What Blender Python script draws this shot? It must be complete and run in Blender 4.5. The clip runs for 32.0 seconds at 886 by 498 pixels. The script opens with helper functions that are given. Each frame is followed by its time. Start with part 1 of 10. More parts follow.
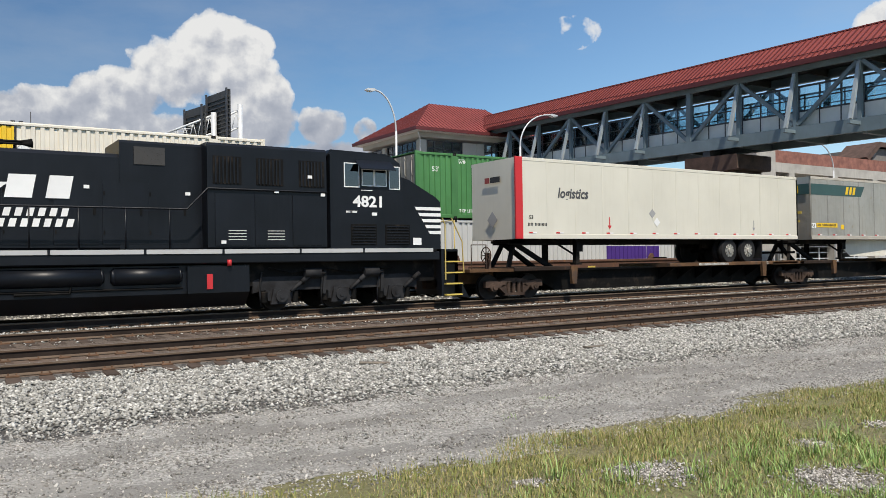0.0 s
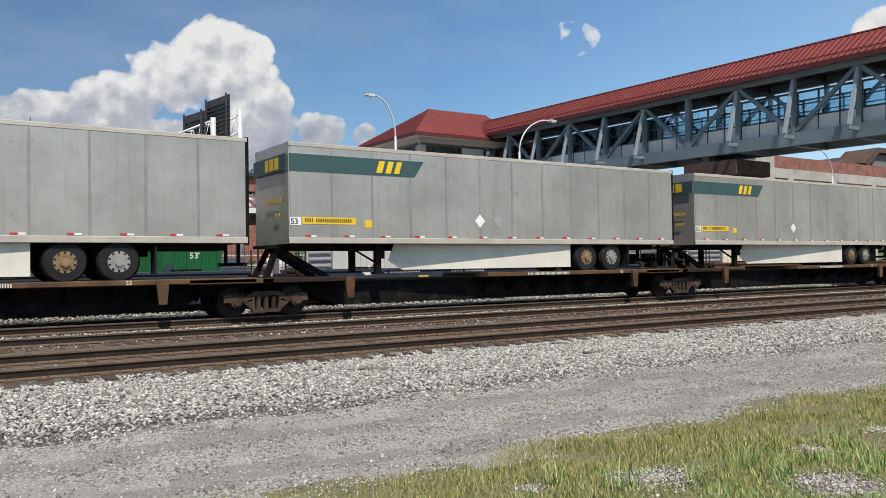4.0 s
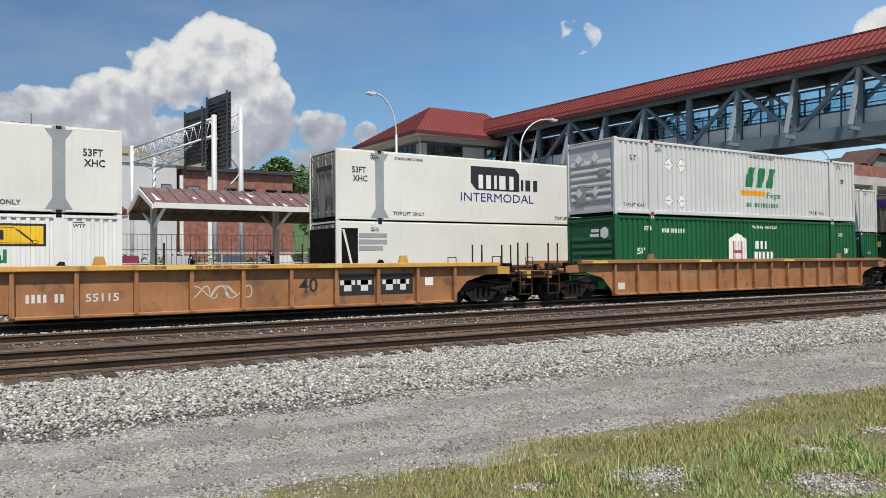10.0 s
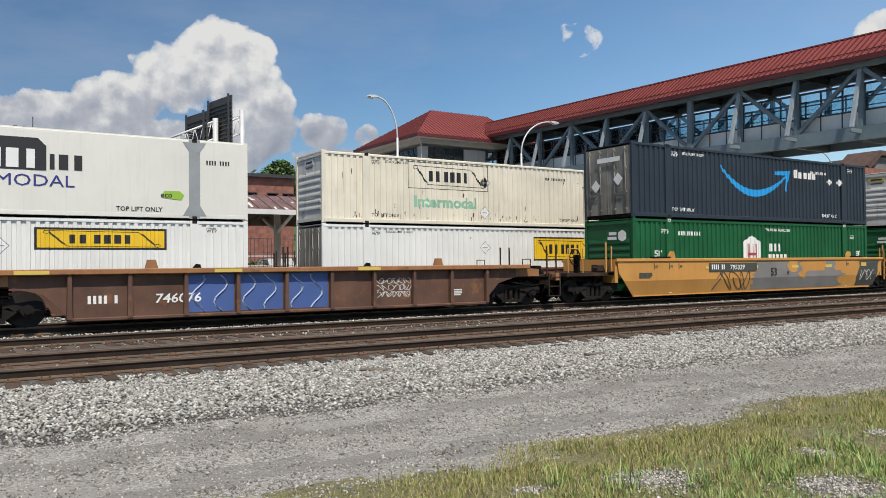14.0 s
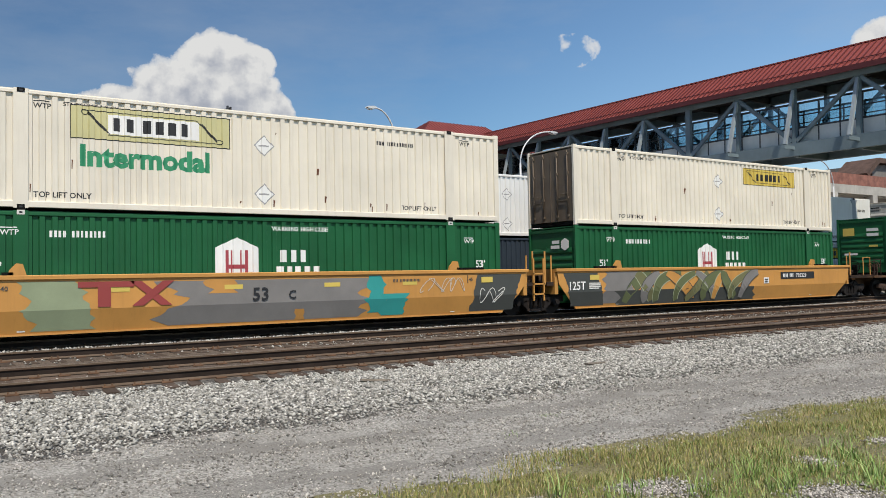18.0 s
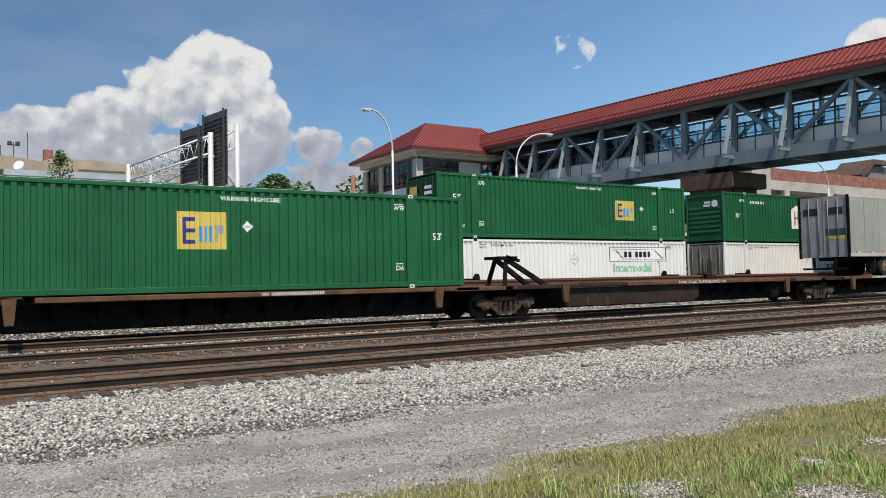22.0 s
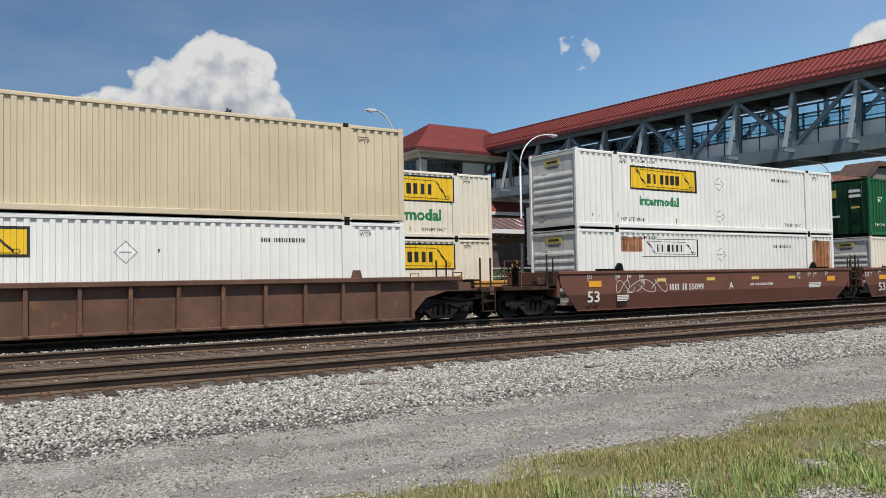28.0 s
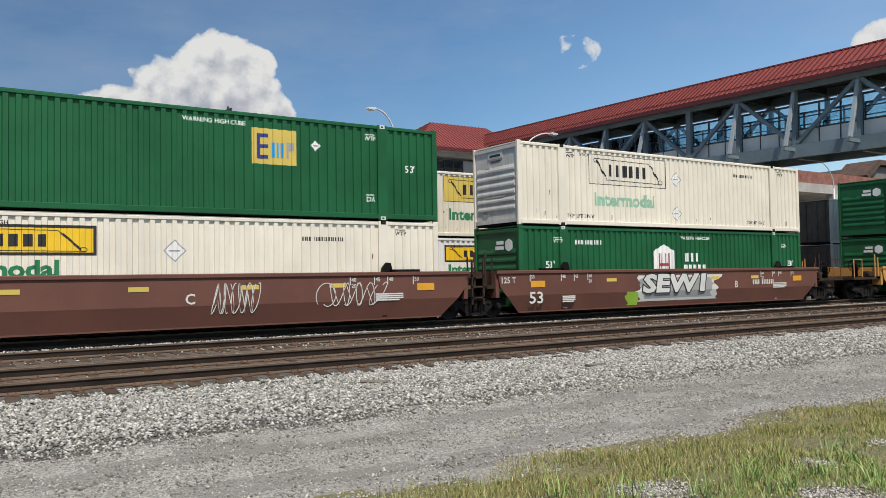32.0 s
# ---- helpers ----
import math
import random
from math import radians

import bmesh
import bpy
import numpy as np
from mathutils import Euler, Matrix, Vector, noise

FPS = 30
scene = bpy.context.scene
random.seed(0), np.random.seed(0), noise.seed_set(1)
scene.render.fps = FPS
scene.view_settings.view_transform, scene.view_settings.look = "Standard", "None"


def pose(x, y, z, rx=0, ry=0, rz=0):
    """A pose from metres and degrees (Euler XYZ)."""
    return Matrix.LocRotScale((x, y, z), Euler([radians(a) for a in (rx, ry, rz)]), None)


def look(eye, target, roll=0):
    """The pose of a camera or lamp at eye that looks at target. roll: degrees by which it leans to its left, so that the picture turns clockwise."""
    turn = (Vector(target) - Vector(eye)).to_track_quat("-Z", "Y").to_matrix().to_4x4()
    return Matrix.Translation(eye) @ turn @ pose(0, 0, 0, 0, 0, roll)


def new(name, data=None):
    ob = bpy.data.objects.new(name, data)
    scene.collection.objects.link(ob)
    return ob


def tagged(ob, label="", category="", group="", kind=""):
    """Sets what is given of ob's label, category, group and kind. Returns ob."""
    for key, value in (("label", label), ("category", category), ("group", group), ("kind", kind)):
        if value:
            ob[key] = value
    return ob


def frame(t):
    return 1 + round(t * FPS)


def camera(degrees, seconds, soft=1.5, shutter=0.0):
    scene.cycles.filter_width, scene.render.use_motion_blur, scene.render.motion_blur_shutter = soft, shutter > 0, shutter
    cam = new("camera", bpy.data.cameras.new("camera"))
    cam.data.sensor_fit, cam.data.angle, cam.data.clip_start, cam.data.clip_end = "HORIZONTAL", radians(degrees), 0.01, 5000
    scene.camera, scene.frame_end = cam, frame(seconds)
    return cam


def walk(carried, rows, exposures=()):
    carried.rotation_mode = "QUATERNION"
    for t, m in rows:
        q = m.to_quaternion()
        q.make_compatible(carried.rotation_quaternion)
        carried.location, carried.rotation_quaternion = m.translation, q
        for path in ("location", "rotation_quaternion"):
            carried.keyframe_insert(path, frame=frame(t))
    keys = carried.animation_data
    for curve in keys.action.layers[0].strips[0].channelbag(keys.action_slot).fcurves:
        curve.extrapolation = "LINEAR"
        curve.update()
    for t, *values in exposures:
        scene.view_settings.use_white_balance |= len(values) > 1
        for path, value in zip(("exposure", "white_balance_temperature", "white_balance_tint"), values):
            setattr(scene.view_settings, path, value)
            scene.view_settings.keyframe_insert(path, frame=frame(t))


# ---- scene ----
cam = camera(58.09, 32.0, soft=0.6, shutter=0.0)
EYE = (0.0, 0.0, 1.62)
NEAR_Y, FAR_Y = 22.46, 30.24          # centre lines of the two busy tracks

# seconds, turn to the right of the tracks' normal, tilt up, lean (degrees)
VIEW = [
    (0, 33.336, 0.797, -0.892), (0.5, 33.376, 0.808, -0.883), (1, 33.384, 0.808, -0.845), (1.5, 33.388, 0.824, -0.825),
    (2, 33.390, 0.866, -0.865), (2.5, 33.386, 0.924, -0.884), (3, 33.381, 0.998, -0.864), (3.5, 33.377, 1.095, -0.855),
    (5.5, 33.445, 1.396, -0.859), (6, 33.438, 1.524, -0.895), (6.5, 33.414, 1.632, -0.915), (7, 33.386, 1.696, -0.901),
    (7.5, 33.368, 1.701, -0.884), (8, 33.372, 1.649, -0.843), (8.5, 33.382, 1.547, -0.789), (9, 33.387, 1.401, -0.722),
    (9.5, 33.379, 1.221, -0.658), (10, 33.367, 1.057, -0.581), (10.5, 33.347, 0.940, -0.529), (11, 33.337, 0.892, -0.517),
    (11.5, 33.340, 0.926, -0.548), (12, 33.347, 1.008, -0.592), (12.5, 33.352, 1.104, -0.609), (13, 33.347, 1.178, -0.624),
    (13.5, 33.322, 1.227, -0.651), (14, 33.280, 1.266, -0.655), (14.5, 33.223, 1.316, -0.689), (16.5, 33.210, 1.801, -0.935),
    (17, 33.227, 1.901, -0.991), (17.5, 33.258, 1.967, -1.019), (18, 33.310, 2.010, -1.042), (18.5, 33.385, 2.044, -1.050),
    (19, 33.467, 2.056, -1.039), (19.5, 33.551, 2.057, -1.019), (20, 33.612, 2.063, -1.034), (20.5, 33.634, 2.084, -1.080),
    (21, 33.620, 2.106, -1.112), (21.5, 33.602, 2.125, -1.141), (22, 33.591, 2.138, -1.145), (22.5, 33.574, 2.162, -1.124),
    (23, 33.535, 2.202, -1.149), (23.5, 33.496, 2.257, -1.176), (24, 33.468, 2.310, -1.182), (24.5, 33.432, 2.348, -1.185),
    (25, 33.410, 2.374, -1.153), (25.5, 33.370, 2.382, -1.128), (27.5, 33.336, 2.230, -0.979), (28, 33.330, 2.200, -1.019),
    (28.5, 33.330, 2.204, -1.016), (29, 33.333, 2.227, -1.005), (29.5, 33.334, 2.232, -0.993), (30, 33.333, 2.213, -0.966),
    (30.5, 33.326, 2.183, -0.939), (31, 33.321, 2.147, -0.921), (31.5, 33.312, 2.116, -0.938), (32, 33.291, 2.096, -0.945),
]


def view_pose(turn, tilt, lean):
    a, b = radians(turn), radians(tilt)
    way = Vector((math.sin(a) * math.cos(b), math.cos(a) * math.cos(b), math.sin(b)))
    return look(EYE, Vector(EYE) + way, lean)


walk(cam, [(t, view_pose(a, b, c)) for t, a, b, c in VIEW], exposures=[(0, 0.03), (7, 0.01), (11, -0.05), (18, -0.11), (24, 0.01), (28, -0.16), (32, -0.09)])

# ---- world and sun ----
SUN_AZ, SUN_EL = radians(197), radians(57)      # clockwise from +y, and height
sun_from = Vector((math.sin(SUN_AZ) * math.cos(SUN_EL), math.cos(SUN_AZ) * math.cos(SUN_EL), math.sin(SUN_EL)))
sun = new("sun", bpy.data.lights.new("sun", "SUN"))
sun.data.energy, sun.data.angle, sun.data.color = 5.0, radians(0.53), (1.0, 0.91, 0.79)
sun.matrix_world = look(sun_from * 100, (0, 0, 0))

world = bpy.data.worlds.new("world")
scene.world = world
world.use_nodes = True


def node(tree, kind, **values):
    n = tree.nodes.new(kind)
    for key, value in values.items():
        n.inputs[key.replace("_", " ")].default_value = value
    return n


def math_node(tree, op, a, b=None, clamp=False):
    n = tree.nodes.new("ShaderNodeMath")
    n.operation, n.use_clamp = op, clamp
    for i, v in enumerate((a, b)):
        if v is None:
            continue
        if isinstance(v, (int, float)):
            n.inputs[i].default_value = v
        else:
            tree.links.new(v, n.inputs[i])
    return n.outputs[0]


def vec_node(tree, op, a, b=None):
    n = tree.nodes.new("ShaderNodeVectorMath")
    n.operation = op
    for i, v in enumerate((a, b)):
        if v is None:
            continue
        if isinstance(v, (tuple, Vector)):
            n.inputs[i].default_value = v
        else:
            tree.links.new(v, n.inputs[i])
    return n


def ramp_node(tree, fac, stops):
    n = tree.nodes.new("ShaderNodeValToRGB")
    while len(n.color_ramp.elements) < len(stops):
        n.color_ramp.elements.new(0.5)
    for e, (p, c) in zip(n.color_ramp.elements, stops):
        e.position = p
        e.color = (*c, 1) if isinstance(c, tuple) else (c, c, c, 1)
    tree.links.new(fac, n.inputs[0])
    return n.outputs[0]


def mix_node(tree, fac, a, b, blend="MIX"):
    n = tree.nodes.new("ShaderNodeMix")
    n.data_type, n.blend_type = "RGBA", blend
    for i, v in ((0, fac), (6, a), (7, b)):
        if isinstance(v, (int, float)):
            n.inputs[i].default_value = v
        elif isinstance(v, tuple):
            n.inputs[i].default_value = (*v, 1)
        else:
            tree.links.new(v, n.inputs[i])
    return n.outputs[2]


def build_sky():
    tree = world.node_tree
    tree.nodes.clear()
    sky = tree.nodes.new("ShaderNodeTexSky")
    sky.sky_type, sky.sun_disc = "NISHITA", False
    sky.sun_elevation, sky.sun_rotation = SUN_EL, SUN_AZ
    sky.air_density, sky.dust_density, sky.ozone_density = 1.1, 0.5, 2.2
    way = tree.nodes.new("ShaderNodeTexCoord").outputs["Generated"]
    # cumulus heaps: centre bearing and height in degrees, half width, half height
    heaps = [(17.6, 14.6, 3.0, 2.2, 1), (20.0, 14.9, 1.6, 1.2, 0.9), (15.6, 12.8, 3.6, 2.6, 1), (19.2, 12.4, 2.6, 2.4, 1), (21.4, 11.2, 1.3, 1.8, 1), (20.6, 9.4, 2.6, 2.2, 1),
             (11.4, 11.2, 3.4, 2.0, 1), (8.0, 10.2, 3.4, 1.5, 0.9), (4.5, 9.6, 3.0, 1.3, 0.8), (13, 8.4, 9.0, 2.2, 1), (24.9, 9.4, 1.9, 1.5, 1), (27.9, 9.2, 1.0, 1.0, 0.75),
             (25.8, 7.2, 4.4, 1.8, 1), (42.8, 15.6, 1.9, 1.25, 0.53), (62.6, 14.6, 1.7, 1.2, 0.95), (-24, 10, 7, 3, 1), (100, 11, 9, 3.4, 1), (-95, 12, 10, 4, 1), (35, 4.5, 9, 1.6, 1)]
    field = None
    for az, el, hw, hh, full in heaps:
        a, e = radians(az), radians(el)
        c = Vector((math.sin(a) * math.cos(e), math.cos(a) * math.cos(e), math.sin(e)))
        east = Vector((math.cos(a), -math.sin(a), 0))
        up = c.cross(east) * -1
        d = vec_node(tree, "SUBTRACT", way, c).outputs[0]
        u = math_node(tree, "MULTIPLY", vec_node(tree, "DOT_PRODUCT", d, east).outputs["Value"], 1 / math.tan(radians(hw)))
        v = math_node(tree, "MULTIPLY", vec_node(tree, "DOT_PRODUCT", d, up).outputs["Value"], 1 / math.tan(radians(hh)))
        front = math_node(tree, "MULTIPLY", vec_node(tree, "DOT_PRODUCT", d, c).outputs["Value"], 4.0)
        r2 = math_node(tree, "ADD", math_node(tree, "MULTIPLY", u, u), math_node(tree, "MULTIPLY", v, v))
        r2 = math_node(tree, "ADD", r2, math_node(tree, "MULTIPLY", front, front))
        m = math_node(tree, "SUBTRACT", 1.0, math_node(tree, "POWER", r2, 0.5))
        m = math_node(tree, "MINIMUM", m, full - 0.45)
        field = m if field is None else math_node(tree, "MAXIMUM", field, m)
    field = math_node(tree, "MAXIMUM", field, -1.5)

    def fbm(vector, scale, detail, rough=0.56):
        n = node(tree, "ShaderNodeTexNoise", Scale=scale, Detail=detail, Roughness=rough)
        tree.links.new(vector, n.inputs["Vector"])
        return n.outputs["Fac"]

    def billow(vector, scale):
        n = tree.nodes.new("ShaderNodeTexVoronoi")
        n.feature = "SMOOTH_F1"
        n.inputs["Scale"].default_value, n.inputs["Smoothness"].default_value = scale, 0.6
        tree.links.new(vector, n.inputs["Vector"])
        return math_node(tree, "SUBTRACT", 0.45, n.outputs["Distance"])

    def heap_body(vector):
        ragged = node(tree, "ShaderNodeTexNoise", Scale=30.0, Detail=3.0)
        tree.links.new(vector, ragged.inputs["Vector"])
        push = vec_node(tree, "SUBTRACT", ragged.outputs["Color"], (0.5, 0.5, 0.5))
        small = vec_node(tree, "MULTIPLY", push.outputs[0], (0.03, 0.03, 0.03))
        bent = vec_node(tree, "ADD", vector, small.outputs[0]).outputs[0]
        lumps = math_node(tree, "ADD", math_node(tree, "MULTIPLY", billow(bent, 24.0), 0.55), math_node(tree, "MULTIPLY", billow(bent, 60.0), 0.30))
        soft = math_node(tree, "MULTIPLY", math_node(tree, "SUBTRACT", fbm(vector, 13.0, 13.0, 0.62), 0.5), 2.1)
        return math_node(tree, "ADD", lumps, soft)
    lumps = heap_body(way)
    body = math_node(tree, "ADD", math_node(tree, "MULTIPLY", field, 1.45), lumps)
    cover = ramp_node(tree, body, [(0.0, 0.0), (0.10, 0.6), (0.26, 1.0)])
    # each billow is light above and grey below; the low, deep parts are greyer
    high = vec_node(tree, "ADD", way, (-0.006, 0.0, 0.016)).outputs[0]
    lit = math_node(tree, "MULTIPLY", math_node(tree, "SUBTRACT", lumps, heap_body(high)), 0.85)
    height = tree.nodes.new("ShaderNodeSeparateXYZ")
    tree.links.new(way, height.inputs[0])
    low = math_node(tree, "MULTIPLY", math_node(tree, "SUBTRACT", height.outputs["Z"], 0.215), 4.6)
    thick = math_node(tree, "MULTIPLY", math_node(tree, "MINIMUM", math_node(tree, "MAXIMUM", body, 0.0), 1.2), -0.22)
    shade = math_node(tree, "ADD", math_node(tree, "ADD", lit, low), math_node(tree, "ADD", thick, 0.72), True)
    tone = ramp_node(tree, shade, [(0.0, (3.9, 4.3, 5.2)), (0.38, (5.6, 5.9, 6.6)), (0.75, (9.6, 9.6, 9.5))])
    # thin high veil
    veil_way = vec_node(tree, "MULTIPLY", way, (1.0, 1.0, 3.2)).outputs[0]
    veil = ramp_node(tree, fbm(veil_way, 2.3, 8.0, 0.62), [(0.40, 0.0), (0.74, 0.34)])
    # deep clear blue to one side, thinning into a pale milky blue on the other
    along = math_node(tree, "ADD", math_node(tree, "MULTIPLY", vec_node(tree, "DOT_PRODUCT", way, (math.cos(radians(33)), -math.sin(radians(33)), 0.0)).outputs["Value"], 1.0), 0.5, True)
    tint = ramp_node(tree, along, [(0.05, (0.60, 0.84, 1.04)), (0.5, (0.86, 1.15, 1.36)), (0.95, (1.50, 1.72, 1.84))])
    rich = mix_node(tree, 1.0, sky.outputs[0], tint, "MULTIPLY")
    blue = mix_node(tree, veil, rich, (5.6, 6.2, 7.0))
    full = mix_node(tree, cover, blue, tone)
    bg = node(tree, "ShaderNodeBackground", Strength=0.082)
    tree.links.new(full, bg.inputs["Color"])
    out = tree.nodes.new("ShaderNodeOutputWorld")
    tree.links.new(bg.outputs[0], out.inputs["Surface"])


build_sky()

# ---- materials ----
MATS = {}


def surface(name, colour, rough=0.6, metal=0.0, vary=0.12, size=1.2, grain=30.0, bump=0.15, dirt=None, dirt_amount=0.0,
            streak=0.0, streak_colour=(0.09, 0.07, 0.05), piece=0.0, clear=0.0, gloss=0.5, dents=0.0):
    """A painted or bare surface with broad variation, fine grain, run-down streaks and dirt patches. Scales are in metres."""
    if name in MATS:
        return MATS[name]
    m = bpy.data.materials.new(name)
    MATS[name] = m
    m.use_nodes = True
    tree = m.node_tree
    tree.nodes.clear()
    out = tree.nodes.new("ShaderNodeOutputMaterial")
    bsdf = tree.nodes.new("ShaderNodeBsdfPrincipled")
    tree.links.new(bsdf.outputs[0], out.inputs["Surface"])
    info = tree.nodes.new("ShaderNodeObjectInfo")
    place = tree.nodes.new("ShaderNodeTexCoord").outputs["Object"]
    shift = vec_node(tree, "SCALE", (7.0, 3.0, 5.0))
    tree.links.new(info.outputs["Random"], shift.inputs["Scale"])
    where = vec_node(tree, "ADD", place, shift.outputs[0]).outputs[0]

    def cloud(vector, scale, detail=4.0):
        n = node(tree, "ShaderNodeTexNoise", Scale=scale, Detail=detail, Roughness=0.6)
        tree.links.new(vector, n.inputs["Vector"])
        return n.outputs["Fac"]
    broad, fine = cloud(where, 1 / size), cloud(where, grain, 3.0)
    dark = tuple(c * (1 - vary * 1.6) for c in colour)
    light = tuple(min(1.0, c * (1 + vary * 1.2)) for c in colour)
    col = mix_node(tree, ramp_node(tree, broad, [(0.3, 0.0), (0.7, 1.0)]), dark, light)
    col = mix_node(tree, math_node(tree, "MULTIPLY", fine, vary * 1.6), col, tuple(c * 0.55 for c in colour))
    if streak:
        runs = cloud(vec_node(tree, "MULTIPLY", where, (5.0, 5.0, 0.35)).outputs[0], 1.6, 6.0)
        col = mix_node(tree, ramp_node(tree, runs, [(0.52, 0.0), (0.80, streak)]), col, streak_colour)
    if dirt:
        spots = cloud(where, 2.4, 8.0)
        col = mix_node(tree, ramp_node(tree, spots, [(0.62 - dirt_amount * 0.35, 0.0), (0.72 - dirt_amount * 0.2, 0.9)]), col, dirt)
    if piece:
        col = mix_node(tree, piece, col, mix_node(tree, info.outputs["Random"], dark, light), "MIX")
    tree.links.new(col, bsdf.inputs["Base Color"])
    bsdf.inputs["Metallic"].default_value = metal
    bsdf.inputs["Specular IOR Level"].default_value = gloss
    tree.links.new(math_node(tree, "ADD", math_node(tree, "MULTIPLY", fine, 0.25), rough - 0.12, True), bsdf.inputs["Roughness"])
    if clear:
        bsdf.inputs["Coat Weight"].default_value = clear
        bsdf.inputs["Coat Roughness"].default_value = 0.15
    if bump:
        b = node(tree, "ShaderNodeBump", Strength=bump, Distance=0.01)
        tree.links.new(fine, b.inputs["Height"])
        if dents:
            wide = node(tree, "ShaderNodeBump", Strength=dents, Distance=0.06)
            tree.links.new(cloud(where, 1.1, 2.0), wide.inputs["Height"])
            tree.links.new(wide.outputs[0], b.inputs["Normal"])
        tree.links.new(b.outputs[0], bsdf.inputs["Normal"])
    return m


def ground_surface(name, tones, scale, rough=0.9, bump=0.6, patch=None, distance=0.03):
    m = bpy.data.materials.new(name)
    m.use_nodes = True
    tree = m.node_tree
    bsdf = tree.nodes["Principled BSDF"]
    place = tree.nodes.new("ShaderNodeTexCoord").outputs["Object"]
    cells = node(tree, "ShaderNodeTexVoronoi", Scale=scale)
    tree.links.new(place, cells.inputs["Vector"])
    broad = node(tree, "ShaderNodeTexNoise", Scale=0.35, Detail=6.0)
    tree.links.new(place, broad.inputs["Vector"])
    fine = node(tree, "ShaderNodeTexNoise", Scale=scale * 1.7, Detail=5.0)
    tree.links.new(place, fine.inputs["Vector"])
    split = tree.nodes.new("ShaderNodeSeparateColor")
    tree.links.new(cells.outputs["Color"], split.inputs[0])
    col = ramp_node(tree, split.outputs[0], [(0.0, tones[0]), (0.5, tones[1]), (1.0, tones[2])])
    col = mix_node(tree, math_node(tree, "MULTIPLY", fine.outputs["Fac"], 0.5), col, tones[0])
    if patch:
        col = mix_node(tree, ramp_node(tree, broad.outputs["Fac"], [(0.45, 0.0), (0.62, 0.75)]), col, patch)
    tree.links.new(col, bsdf.inputs["Base Color"])
    bsdf.inputs["Roughness"].default_value = rough
    b = node(tree, "ShaderNodeBump", Strength=bump, Distance=distance)
    tree.links.new(math_node(tree, "ADD", cells.outputs["Distance"], fine.outputs["Fac"]), b.inputs["Height"])
    tree.links.new(b.outputs[0], bsdf.inputs["Normal"])
    return m


def island_surface(name, stops, rough=0.85, size=0.0, translucent=0.0):
    """For joined small pieces: each island takes its own tone."""
    m = bpy.data.materials.new(name)
    m.use_nodes = True
    tree = m.node_tree
    bsdf = tree.nodes["Principled BSDF"]
    geo = tree.nodes.new("ShaderNodeNewGeometry")
    col = ramp_node(tree, geo.outputs["Random Per Island"], stops)
    if size:
        place = tree.nodes.new("ShaderNodeTexCoord").outputs["Object"]
        n = node(tree, "ShaderNodeTexNoise", Scale=size, Detail=4.0)
        tree.links.new(place, n.inputs["Vector"])
        col = mix_node(tree, math_node(tree, "MULTIPLY", n.outputs["Fac"], 0.55), col, stops[0][1])
    tree.links.new(col, bsdf.inputs["Base Color"])
    bsdf.inputs["Roughness"].default_value = rough
    if translucent:
        bsdf.inputs["Transmission Weight"].default_value = 0.0
        bsdf.inputs["Subsurface Weight"].default_value = translucent
        bsdf.inputs["Subsurface Radius"].default_value = (0.02, 0.03, 0.01)
    return m


def glass(name, tint=(0.8, 0.9, 0.92), rough=0.03, see=0.75):
    m = bpy.data.materials.new(name)
    m.use_nodes = True
    tree = m.node_tree
    tree.nodes.clear()
    out = tree.nodes.new("ShaderNodeOutputMaterial")
    clear = node(tree, "ShaderNodeBsdfTransparent", Color=(*tint, 1))
    gloss = node(tree, "ShaderNodeBsdfGlossy", Roughness=rough)
    fres = node(tree, "ShaderNodeFresnel", IOR=1.5)
    mix = tree.nodes.new("ShaderNodeMixShader")
    tree.links.new(math_node(tree, "ADD", fres.outputs[0], 1 - see, True), mix.inputs[0])
    tree.links.new(clear.outputs[0], mix.inputs[1])
    tree.links.new(gloss.outputs[0], mix.inputs[2])
    tree.links.new(mix.outputs[0], out.inputs["Surface"])
    return m


def plain(name, colour, rough=0.55):
    return surface(name, colour, rough, vary=0.06, bump=0.04)


